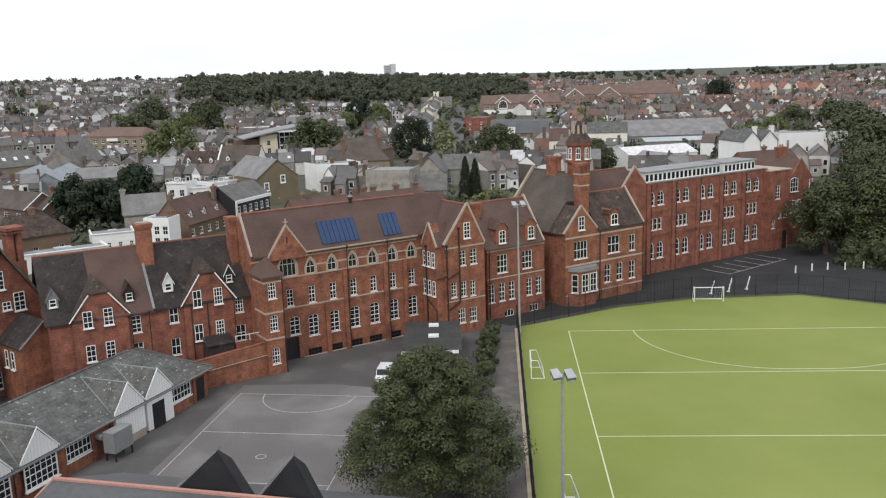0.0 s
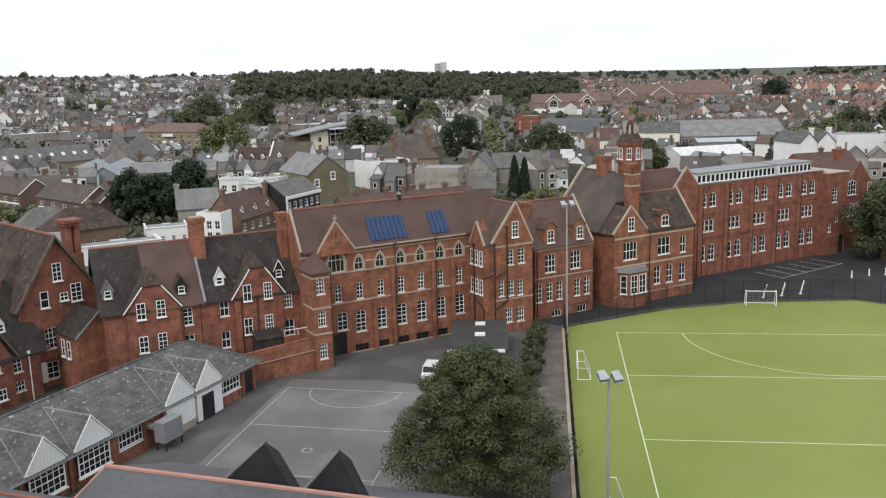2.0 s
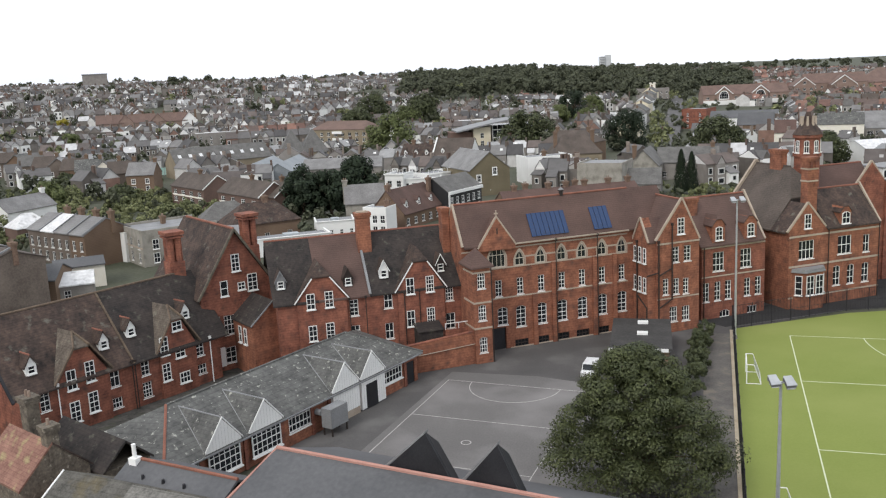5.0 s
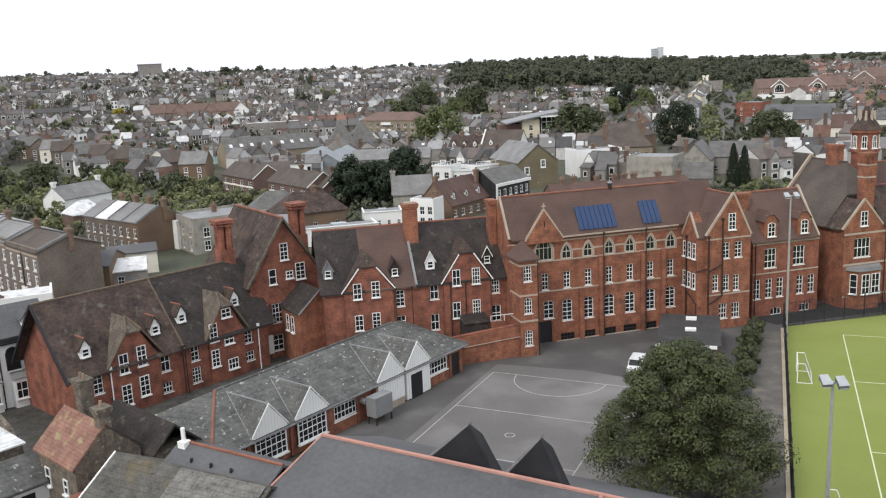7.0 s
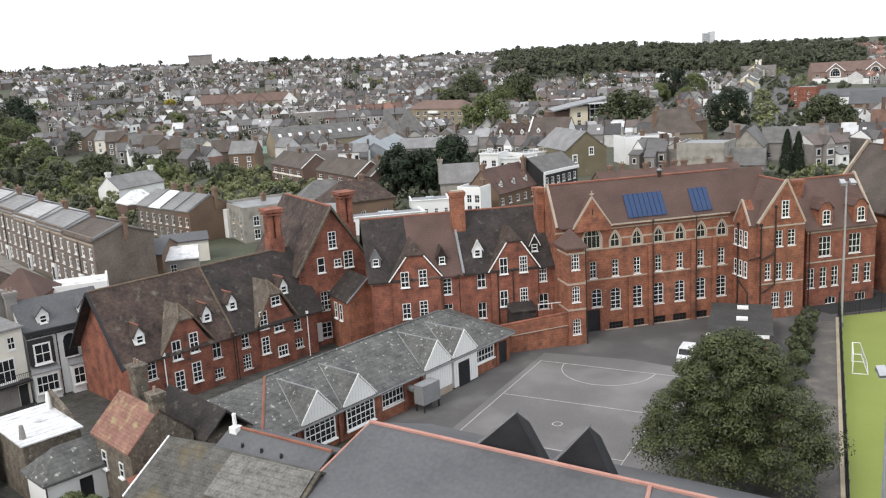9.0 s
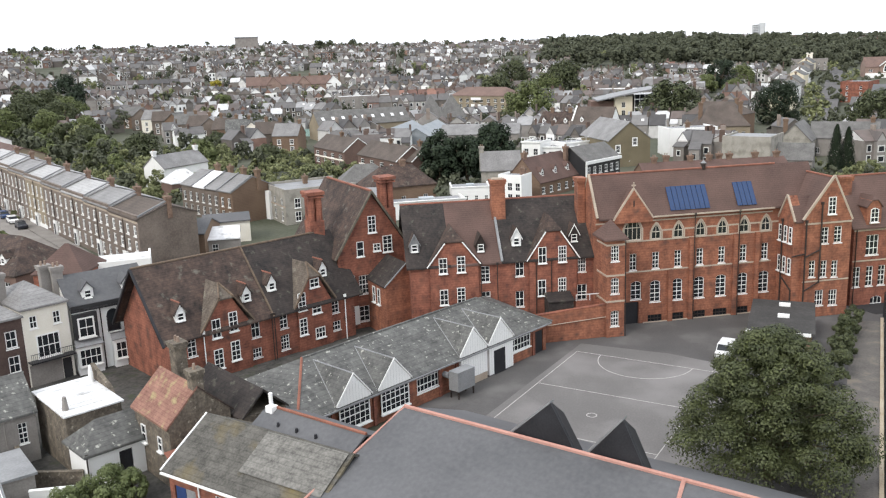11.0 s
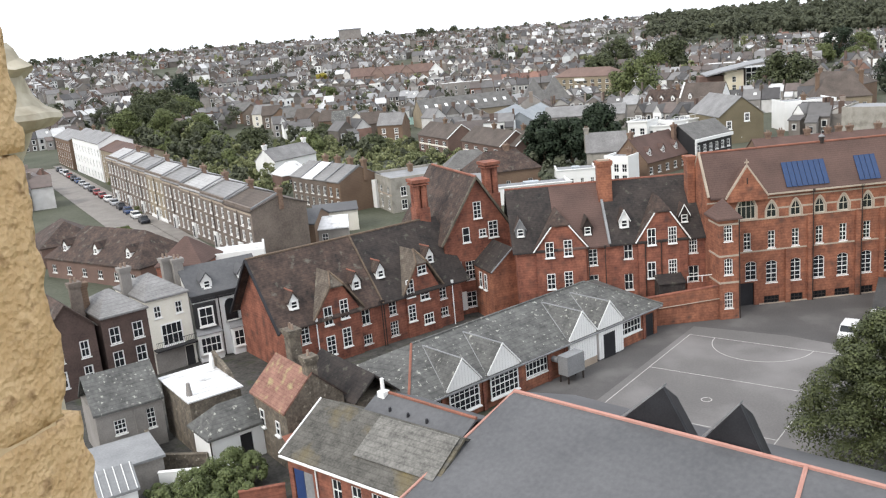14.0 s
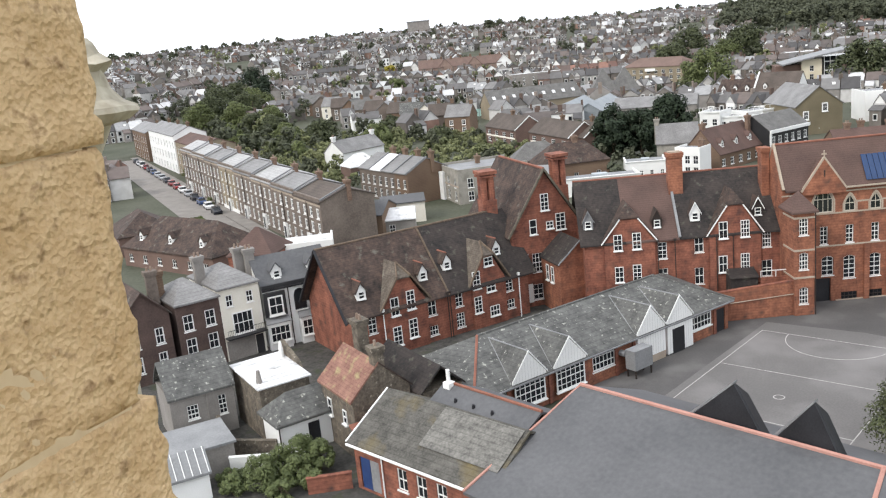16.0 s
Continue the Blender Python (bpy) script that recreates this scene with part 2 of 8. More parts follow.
def window_data(w, h, cols, rows, arch, stone=False, fat=0.075, mat=None):
    key = (round(w, 2), round(h, 2), cols, rows, arch, stone, fat, mat)
    bars = []
    if key in CACHE:
        return CACHE[key]
    out = head(w, h, arch)
    t = fat
    inner = head(w - 2 * t, h - 2 * t, arch)
    inner = [(x, z + t) for x, z in inner]
    fr = Mesh()
    for i in range(len(out)):
        j = (i + 1) % len(out)
        a, b, c, d = out[i], out[j], inner[j], inner[i]
        fr.prism([(a[0], 0, a[1]), (b[0], 0, b[1]), (c[0], 0, c[1]), (d[0], 0, d[1])], (0, 0.1, 0))

    def top(x):
        for (x0, z0), (x1, z1) in zip(inner[1:-1], inner[2:]):
            if x0 <= x <= x1 and x1 > x0:
                return z0 + (z1 - z0) * (x - x0) / (x1 - x0)
        return h - t
    bar = 0.03
    for c in range(1, cols):
        x = -w / 2 + w * c / cols
        bars.append((x - bar, x + bar, 0.02, 0.08, t, top(x)))
    for r in range(1, rows):
        z = h * r / rows
        b = 0.045 if rows > 1 and r == rows // 2 else bar * 0.8
        x = w / 2 - t
        if z > h - 0.3 * w and arch in ("round", "gothic"):
            x *= 0.7
        bars.append((-x, x, 0.015, 0.08, z - b, z + b))
    single = []
    for q in bars:
        if cols < 5:
            fr.box(*q)
        else:
            single.append(Mesh().box(*q).data("glazing_bar", mat or WHITE))
    pane = Mesh().prism([(x, 0.06, z) for x, z in inner], (0, 0.02, 0))
    sill = Mesh().box(-w / 2 - 0.08, w / 2 + 0.08, -0.16, 0.1, -0.12, -0.002)
    CACHE[key] = (fr.data("frame", mat or (STONE if stone else WHITE)), pane.data("pane", GLASS), sill.data("sill", STONE if stone else WHITE), single)
    return CACHE[key]


def window(parent, s, z, w, h, y=0.1, cols=2, rows=4, arch="", stone=False, turn=0, proud=None, fat=0.075, mat=None):
    """A window whose middle is at (s, z) on its parent's front; proud: it stands out from a wall with no opening."""
    proud = (y < 0 or turn != 0) if proud is None else proud
    fr, pane, sill, single = window_data(w, h, cols, rows, arch, stone, fat, mat)
    ob = part("window", fr, None, parent, at=pose(s, y, z - h / 2, 0, 0, turn) @ pose(0, -0.07 if proud else 0, 0))
    part("pane", pane, None, ob)
    part("sill", sill, None, ob)
    for q in single:
        part("glazing_bar", q, None, ob)
    return ob


def front_wall(mesh, x0, x1, z0, z1, holes, y0=0.0, thick=0.3):
    """A wall with openings right through it. holes: (s, z, w, h, arch), middles."""
    xs = sorted({x0, x1, *(q for s, z, w, h, *_ in holes for q in (s - w / 2, s + w / 2) if x0 < q < x1)})
    zs = sorted({z0, z1, *(q for s, z, w, h, *_ in holes for q in (z - h / 2, z + h / 2) if z0 < q < z1)})
    for a, b in zip(xs, xs[1:]):
        run = None
        for c, d in zip(zs, zs[1:]):
            mx, mz = (a + b) / 2, (c + d) / 2
            if any(abs(mx - s) < w / 2 and abs(mz - z) < h / 2 for s, z, w, h, *_ in holes):
                if run:
                    mesh.box(a, b, y0, y0 + thick, *run)
                run = None
            else:
                run = (run[0], d) if run else (c, d)
        if run:
            mesh.box(a, b, y0, y0 + thick, *run)
    for s, z, w, h, *rest in holes:
        arch = rest[0] if rest else ""
        if arch:
            out = head(w, h, arch)[1:-1]
            mid = len(out) // 2
            zb = z - h / 2
            for side in (out[:mid + 1], out[mid:]):
                cx = side[0][0] if side is not None and side[0][0] < 0 and side[-1][0] <= 1e-6 else side[-1][0]
                pts = [(s + x, y0, zb + zz) for x, zz in side] + [(s + cx, y0, z + h / 2)]
                mesh.prism(pts, (0, thick, 0))


def slab(mesh, pts, t):
    mesh.prism(pts, (0, 0, -t))


def gable_roof(mesh, x0, x1, y0, y1, ze, zr, t=0.2, hip0=0.0, hip1=0.0):
    """Roof slopes of real thickness with the ridge along x; hip0, hip1: how far the ridge stops short of either end."""
    ym = (y0 + y1) / 2
    a, b = x0 + hip0, x1 - hip1
    slab(mesh, [(x0, y0, ze), (x1, y0, ze), (b, ym, zr), (a, ym, zr)] if b - a > 0.01 else [(x0, y0, ze), (x1, y0, ze), (a, ym, zr)], t)
    slab(mesh, [(x1, y1, ze), (x0, y1, ze), (a, ym, zr), (b, ym, zr)] if b - a > 0.01 else [(x1, y1, ze), (x0, y1, ze), (a, ym, zr)], t)
    if hip0:
        slab(mesh, [(x0, y1, ze), (x0, y0, ze), (a, ym, zr)], t)
    if hip1:
        slab(mesh, [(x1, y0, ze), (x1, y1, ze), (b, ym, zr)], t)
    return mesh


def cross_roof(mesh, x0, x1, y0, y1, ze, zr, t=0.2, hip=0.0, hipdrop=0.0):
    """Roof slopes with the ridge along y, open over the front gable at y0. hip: how far back a half hip reaches, hipdrop: how far down it cuts."""
    xm = (x0 + x1) / 2
    t = max(t, 0.14)
    if hip:
        hx = (x1 - x0) / 2 * hipdrop / (zr - ze)
        A, B = (xm - hx, y0, zr - hipdrop), (xm + hx, y0, zr - hipdrop)
        R0, R1 = (xm, y0 + hip, zr), (xm, y1, zr)
        slab(mesh, [(x0, y0, ze), A, R0, R1, (x0, y1, ze)], t)
        slab(mesh, [(x1, y1, ze), R1, R0, B, (x1, y0, ze)], t)
        slab(mesh, [A, B, R0], t)
    else:
        R0, R1 = (xm, y0, zr), (xm, y1, zr)
        slab(mesh, [(x0, y0, ze), R0, R1, (x0, y1, ze)], t)
        slab(mesh, [(x1, y1, ze), R1, R0, (x1, y0, ze)], t)
    return mesh


def gable_wall(mesh, x0, x1, ze, zr, y0, thick=0.3):
    mesh.prism([(x0, y0, ze), (x1, y0, ze), ((x0 + x1) / 2, y0, zr)], (0, thick, 0))


def at(x, y, deg, z=0.0):
    return pose(x, y, z, 0, 0, deg)


# ---- ground ----
def smooth(t):
    t = min(1.0, max(0.0, t))
    return t * t * (3 - 2 * t)


def ground_z(x, y):
    """Flat round the school, then a long rise to a ridge of houses and woods."""
    d = math.hypot(x, y)
    az = math.degrees(math.atan2(-x, y))
    k = smooth((az + 14) / 26)
    return (17 * smooth((d - 380) / 1100) + (17 + 8 * smooth((az - 15) / 30)) * k * smooth((d - 330) / 620)) if y > -200 else 0.0


def fan_ground():
    m = Mesh()
    rings = [0, 30, 60, 100, 160, 240, 330, 400, 470, 540, 620, 700, 800, 900, 1000, 1200, 1500, 2000, 3000, 4700]
    n = 72
    for r in rings:
        for i in range(n):
            a = 2 * math.pi * i / n
            x, y = -r * math.sin(a), r * math.cos(a)
            m.v.append((x, y, ground_z(x, y) - 0.06))
    for k in range(len(rings) - 1):
        for i in range(n):
            j = (i + 1) % n
            m.f.append((k * n + i, k * n + j, (k + 1) * n + j, (k + 1) * n + i))
    return m


solid("ground", fan_ground(), EARTH, "dull green and grey town ground rising to a ridge", "ground", kind="structure", smooth=True)
solid("pavement", Mesh().prism([(-32, 36, -0.3), (4.3, 36, -0.3), (9.2, 110.5, -0.3), (24.2, 121, -0.3), (35.5, 124.2, -0.3), (51, 124.6, -0.3), (64, 136, -0.3), (78, 160, -0.3), (30, 160, -0.3), (-28, 112, -0.3), (-34, 90, -0.3)], (0, 0, 0.3)), ASPHALT,
      "worn grey asphalt of a school playground and drive", "playground", kind="structure")
solid("drive", Mesh().prism([(8.6, 112.0, 0.0), (24.2, 121, 0.0), (35.5, 124.2, 0.0), (51, 124.6, 0.0), (62, 117, 0.0), (98, 92, 0.0), (104, 150, 0.0), (60, 158, 0.0), (30, 140, 0.0), (14, 122, 0.0), (4, 116, 0.0)], (0, 0, 0.012)), DRIVE, "dark asphalt drive in front of the school", "drive", kind="structure")
COURT = at(-21.98, 89.6, -8.5)


def strip(m, a, b, w, z0=0.007, z1=0.012):
    a, b = Vector(a), Vector(b)
    d = (b - a).normalized() * w / 2
    nrm = Vector((-d.y, d.x))
    p = [a - nrm, b - nrm, b + nrm, a + nrm]
    m.prism([(q.x, q.y, z0) for q in p], (0, 0, z1 - z0))


def arc(m, cx, cy, r, a0, a1, w, n=24):
    for i in range(n):
        t0, t1 = radians(a0 + (a1 - a0) * i / n), radians(a0 + (a1 - a0) * (i + 1) / n)
        strip(m, (cx + r * math.cos(t0), cy + r * math.sin(t0)), (cx + r * math.cos(t1), cy + r * math.sin(t1)), w)


court = Mesh()
for a, b in (((0, 0), (0, -30.5)), ((15.25, 0), (15.25, -30.5)), ((0, 0), (15.25, 0)), ((0, -10.17), (15.25, -10.17)), ((0, -20.33), (15.25, -20.33)), ((0, -30.5), (15.25, -30.5))):
    strip(court, a, b, 0.075)
arc(court, 7.625, 0, 4.9, 180, 360, 0.075)
arc(court, 7.625, -30.5, 4.9, 0, 180, 0.075)
arc(court, 7.625, -15.25, 0.45, 0, 360, 0.08, 16)
solid("court_surface", Mesh().prism([(-0.6, 2.6, 0.0), (9.0, 3.4, 0.0), (22.0, 1.5, 0.0), (23.5, -42, 0.0), (-1.2, -42, 0.0)], (0, 0, 0.005)), COURT_ASPHALT, "paler worn asphalt of the netball court", "court", COURT, kind="structure")
solid("court_marking", court, LINE, "worn white netball court lines on the asphalt", "court marking", COURT, kind="structure")

# ---- artificial pitch ----
PITCH = at(15.72, 108.6, -3.9)
solid("pitch", Mesh().prism([(3.5, 20, -0.2), (110, 10, -0.2), (110, 90, -0.2), (61, 115.6, -0.2), (51, 122.8, -0.2), (35.5, 122.4, -0.2), (24.2, 119.2, -0.2), (9.6, 111.2, -0.2)], (0, 0, 0.25)), TURF,
      "bright yellow-green artificial turf of a hockey pitch", "pitch", kind="structure")
marks = Mesh()
for a, b in (((0, 0), (0, -91)), ((0, 0), (80, 0)), ((0, -16.1), (80, -16.1)), ((0, -33.3), (80, -33.3)), ((0, -56), (80, -56))):
    strip(marks, a, b, 0.11, 0.052, 0.056)
for cx, a0, a1 in ((23.4, 180, 270), (27.1, 270, 360)):
    for i in range(20):
        t0, t1 = radians(a0 + (a1 - a0) * i / 20), radians(a0 + (a1 - a0) * (i + 1) / 20)
        strip(marks, (cx + 15.3 * math.cos(t0), 15.3 * math.sin(t0)), (cx + 15.3 * math.cos(t1), 15.3 * math.sin(t1)), 0.11, 0.052, 0.056)
strip(marks, (23.4, -15.3), (27.1, -15.3), 0.11, 0.052, 0.056)
solid("pitch_marking", marks, LINE_PITCH, "white lines and striking circle on green turf", "pitch marking", PITCH, kind="structure")
solid("path", Mesh().prism([(2.0, 40, 0.0), (4.5, 40, 0.0), (8.9, 109, 0.0), (5.9, 109, 0.0)], (0, 0, 0.03)), PATH, "worn asphalt path beside the pitch fence", "path", kind="structure")

HALL = at(-15.1, 102.6, 33)
CWING = at(6.24, 112.0, 33)
DWING = at(7.15, 115.6, 33)
ENT = at(17.05, 120.55, 33)
EBLK = at(32.9, 138.8, 33)
MWING = pose(-26.46, 96.4, 1.8, 0, 0, 30) @ Matrix.Diagonal((0.945, 0.945, 0.945, 1))
GWING = at(-50.25, 88.5, 50)
WWING = at(-57.9, 67.2, 65)
LOW = at(-25.4, 89.3, 69)


def band(parent, x0, x1, z, h=0.16, y=-0.06, mat=None, label="pale stone string course"):
    part("string_course", Mesh().box(x0, x1, y, 0.0, z - h / 2, z + h / 2), mat or STONE, parent, label)


def downpipe(parent, x, z0, z1, y=-0.12, r=0.06, mat=None):
    part("downpipe", Mesh().tube((x, y, z0), (x, y, z1), r, sides=6).box(x - 0.14, x + 0.14, y - 0.1, y + 0.1, z1 - 0.1, z1 + 0.22), mat or PIPE, parent, "dark iron downpipe")


POT = material("weathered_clay_pot", (0.16, 0.11, 0.085), (0.3, 0.23, 0.18), 0.85, 0.6, 6.0)


def chimney(parent, x, y, z0, z1, w, d, pots=3, mat=None):
    """A brick stack with corbelled head and clay pots."""
    m = Mesh().box(x - w / 2, x + w / 2, y - d / 2, y + d / 2, z0, z1)
    m.box(x - w / 2 - 0.1, x + w / 2 + 0.1, y - d / 2 - 0.1, y + d / 2 + 0.1, z1 - 0.55, z1 - 0.3)
    m.box(x - w / 2 - 0.16, x + w / 2 + 0.16, y - d / 2 - 0.16, y + d / 2 + 0.16, z1 - 0.3, z1 + 0.02)
    ob = part("chimney", m, mat or BRICK, parent)
    for i in range(pots):
        px = x + (i - (pots - 1) / 2) * (w * 0.8 / max(1, pots))
        part("chimney_pot", Mesh().tube((px, y, z1), (px, y, z1 + 0.5), 0.14, 0.11, 8), POT, ob)
    return ob


def ridge_line(parent, a, b, r=0.13, mat=None):
    part("ridge_tiles", Mesh().tube(a, b, r, sides=6), mat or RIDGE, parent)


def verge(parent, a, b, w=0.17, mat=None):
    part("coping", Mesh().tube(a, b, w, sides=4), mat or STONE, parent, "pale stone gable coping")


def small_dormer(parent, x, y, z, w=1.0, h=1.25, deep=2.2, face=None, roof=None, win=(0.55, 0.75), pitch=0.95, board=None):
    """A little gabled dormer with a boarded front."""
    up = w * pitch
    ob = part("dormer", Mesh().box(x - w / 2, x + w / 2, y, y + deep, z, z + h).prism([(x - w / 2, y, z + h), (x + w / 2, y, z + h), (x, y, z + h + up)], (0, deep, 0)), face or WHITE, parent, "small gabled dormer with a painted front")
    e, t = 0.16, 0.1
    for sgn in (-1, 1):
        a = (x + sgn * (w / 2 + e), z + h - e * 2 * pitch)
        rm = Mesh().prism([(a[0], y - 0.16, a[1]), (x, y - 0.16, z + h + up + 0.02), (x, y - 0.16, z + h + up + 0.02 + t * 1.6), (a[0], y - 0.16, a[1] + t * 1.6)], (0, deep + 0.16, 0))
        part("dormer_roof", rm, roof or TILE_DARK, ob)
        if board:
            bm = Mesh().prism([(a[0], y - 0.2, a[1]), (x, y - 0.2, z + h + up), (x, y - 0.2, z + h + up + t * 2.2), (a[0], y - 0.2, a[1] + t * 2.0)], (0, 0.036, 0))
            part("bargeboard", bm, board, ob)
    window(ob, x, z + h * 0.55, win[0], win[1], -0.03 + y, 1, 2, proud=True)
    return ob


# ---- main hall of the school ----
hall = thing("school_hall", "long red-brick Victorian school hall with pointed windows", "school", HALL)
wins = []
for i in range(7):
    s = -0.7 + 2.78 * i
    if i < 6:
        wins += [(s, 10.95, 1.25, 1.8, "gothic", 2, 2, True), (s, 7.55, 0.85, 2.0, "", 2, 4, False)]
    wins.append((s, 3.8, 1.3, 2.6, "seg", 2, 5, False))
    if i < 5:
        wins.append((s, 0.42, 1.8, 1.0, "", 4, 2, False))
wins += [(-3.5, 7.55, 0.85, 2.0, "", 2, 4, False), (-3.1, 4.1, 1.3, 2.2, "seg", 2, 4, False), (-3.6, 11.6, 2.2, 3.0, "gothic", 4, 2, True)]
wall = Mesh()
front_wall(wall, -8.1, 18, 0, 13.0, [w[:5] for w in wins] + [(-3.65, 1.35, 1.8, 2.7, "")])
wall.box(-8.1, 18, 0.3, 5.2, 0, 13.0)
wall.prism([(-8.1, 0.0, 13.0), (-8.1, 5.2, 13.0), (-8.1, 2.6, 17.45)], (0.4, 0, 0))
part("wall", wall, BRICK, hall)
for s, z, w, h, a, c, r, st in wins:
    window(hall, s, z, w, h, 0.06 if a == "gothic" else 0.12, c, r, a, st, mat=PIPE if z < 1 else TRACERY if a == "gothic" else None, fat=0.13 if a == "gothic" else 0.075)
    if a == "gothic":
        o, i = head(w + 0.36, h + 0.3, a), head(w, h, a)
        sm = Mesh()
        for k in range(len(o) - 1):
            sm.prism([(s + o[k][0], -0.05, z - h / 2 + o[k][1]), (s + o[k + 1][0], -0.05, z - h / 2 + o[k + 1][1]), (s + i[k + 1][0], -0.05, z - h / 2 + i[k + 1][1]), (s + i[k][0], -0.05, z - h / 2 + i[k][1])], (0, 0.049, 0))
        part("window_surround", sm, STONE, hall, "pale stone pointed surround")
part("roof", gable_roof(Mesh(), -7.8, 20, -0.35, 5.55, 12.95, 17.65), TILE_ROOF, hall)
ridge_line(hall, (-8, 2.6, 17.67), (15.5, 2.6, 17.67))
verge(hall, (-8.0, -0.3, 13.1), (-8.0, 2.6, 17.75), 0.17)
verge(hall, (-8.0, 5.5, 13.1), (-8.0, 2.6, 17.75), 0.17)
part("gutter", Mesh().box(-1.2, 14, -0.5, -0.3, 12.75, 12.92), STONE, hall, "pale eaves gutter")
for z, a, b in ((12.35, -8.1, 14.0), (10.0, -8.1, 14.0), (6.35, -5.5, 14.0)):
    band(hall, a, b, z)
for k in range(6):
    s0 = -0.7 + 2.78 * k
    band(hall, s0 + 0.75, s0 + 2.05, 11.1, 0.18, -0.04)
for s in (1.1, 3.7, 9.3, 12.1):
    part("pilaster", Mesh().box(s - 0.28, s + 0.28, -0.3, -0.001, 0, 10.0 if s > 3 else 6.3), BRICK, hall)
part("plinth", Mesh().box(-2.2, 14, -0.1, -0.001, 0, 0.12), STONE, hall)
downpipe(hall, 3.95, 0, 12.7, -0.4)
downpipe(hall, 9.6, 0, 12.7, -0.4)
# gablet over the traceried window
gab = Mesh().box(-5.95, -1.35, -0.44, 0.3, 12.3, 12.75)
gable_wall(gab, -5.95, -1.35, 12.75, 16.1, -0.44, 0.8)
part("gablet", gab, BRICK, hall)
part("gablet_roof", cross_roof(Mesh(), -6.1, -1.2, 0.36, 3.0, 12.75, 15.95), TILE_ROOF, hall)
verge(hall, (-6.1, -0.3, 12.7), (-3.65, -0.3, 16.25), 0.15)
verge(hall, (-1.2, -0.3, 12.7), (-3.65, -0.3, 16.25), 0.15)
part("slit", Mesh().box(-3.73, -3.57, -0.46, -0.441, 14.2, 14.9), PIPE, hall)
part("finial", Mesh().tube((-3.65, -0.3, 16.2), (-3.65, -0.3, 17.0), 0.07, sides=6).box(-3.9, -3.4, -0.36, -0.24, 16.55, 16.7), STONE, hall)
# Black panel stands in for the shade inside the gate opening.
part("gate", Mesh().box(-4.54, -2.76, 0.22, 0.29, 0, 2.68), BLACK, hall, "black panel for the dark gate opening")
# solar collectors in two groups lying on the roof slope
slope = math.atan2(17.65 - 12.95, 2.95)
for s0, n in ((0.95, 8), (9.35, 4)):
    for k in range(n):
        m = at(0, 0, 0) @ Matrix.Translation((s0 + k * 0.62, -0.15, 12.95 + 0.2 * math.tan(slope) + 0.06)) @ pose(0, 0, 0, math.degrees(slope), 0, 0)
        part("solar_panel", Mesh().box(0.02, 0.58, 0, 3.0, 0.03, 0.11), SOLAR, hall, "blue solar tube panel", at=m)
vt = part("ventilator", Mesh().tube((6.3, 2.6, 17.5), (6.3, 2.6, 18.15), 0.26, sides=8).tube((6.3, 2.6, 18.1), (6.3, 2.6, 18.25), 0.42, 0.38, 8), PIPE, hall, "small louvred roof ventilator")
part("cap", Mesh().tube((6.3, 2.6, 18.25), (6.3, 2.6, 18.55), 0.36, 0.06, 8), LEAD, vt)
chimney(hall, -8.6, 4.0, 5, 17.3, 0.85, 1.3, 0)
# stair turret beside the gate
stair = thing("stair_turret", "square red-brick stair tower with a pyramid tile cap", "tower", HALL @ pose(-8.2, -3.8, 0))
sw = [(0.98, z, 0.95, 1.85, "seg") for z in (9.75, 6.0, 2.2)]
tw = Mesh()
front_wall(tw, 0, 2.1, 0, 11.4, sw)
tw.box(0, 2.1, 0.3, 3.9, 0, 11.4)
part("wall", tw, BRICK, stair)
for s, z, w, h, a in sw:
    window(stair, s, z, w, h, 0.1, 3, 4, a)
part("roof", gable_roof(Mesh(), -0.35, 2.45, -0.35, 3.6, 11.4, 13.3, hip0=1.4, hip1=1.4), TILE_ROOF, stair)
for z in (10.7, 7.2, 4.2):
    band(stair, -0.03, 2.13, z, 0.2)
    part("string_course", Mesh().box(-0.06, 0.0, -0.03, 3.0, z - 0.1, z + 0.1), STONE, stair, "pale stone string course")
downpipe(stair, 2.2, 0, 11.4, -0.05)

# ---- boundary wall ----
bw = thing("boundary_wall", "weathered red-brick boundary wall with stone coping", "wall", at(-25.96, 91.41, 33), kind="structure")
part("brickwork", Mesh().prism([(-2.5, 0, 0), (8.6, 0, 0), (8.6, 0, 3.9), (-2.5, 0, 3.1)], (0, 0.4, 0)), BRICK, bw)
part("coping", Mesh().prism([(-2.55, -0.06, 3.1), (8.6, -0.06, 3.9), (8.6, -0.06, 4.02), (-2.55, -0.06, 3.22)], (0, 0.52, 0)), BRICK_DEEP, bw)
part("cable_pipe", Mesh().tube((0.2, -0.08, 2.0), (8.6, -0.08, 2.5), 0.05, sides=6), STONE, bw, "pale pipe run along the wall")

# ---- gabled cross wing ----
cw = thing("school_cross_wing", "red-brick gabled school wing with black drainpipes", "school", CWING)
wins = [(-3.8, 13.3, 0.95, 2.0, "", 2, 4), (-4.5, 9.8, 1.0, 1.95, "", 2, 4), (-2.8, 9.8, 1.0, 1.95, "", 2, 4), (-5.9, 5.9, 0.8, 2.0, "", 2, 4), (-4.4, 5.8, 0.8, 2.0, "", 2, 4), (-3.0, 5.7, 0.8, 2.0, "", 2, 4), (-4.8, 2.3, 1.1, 1.9, "", 3, 3), (-3.0, 2.2, 1.1, 1.9, "", 3, 3)]
w = Mesh()
front_wall(w, -7.1, -1.1, 0, 11.9, [q[:5] for q in wins[1:]])
w.prism([(-7.1, 0, 11.9), (-1.1, 0, 11.9), (-3.6, 0, 16.6)], (0, 0.4, 0))
w.box(-7.1, -1.1, 0.3, 11, 0, 11.9)
part("wall", w, BRICK, cw)
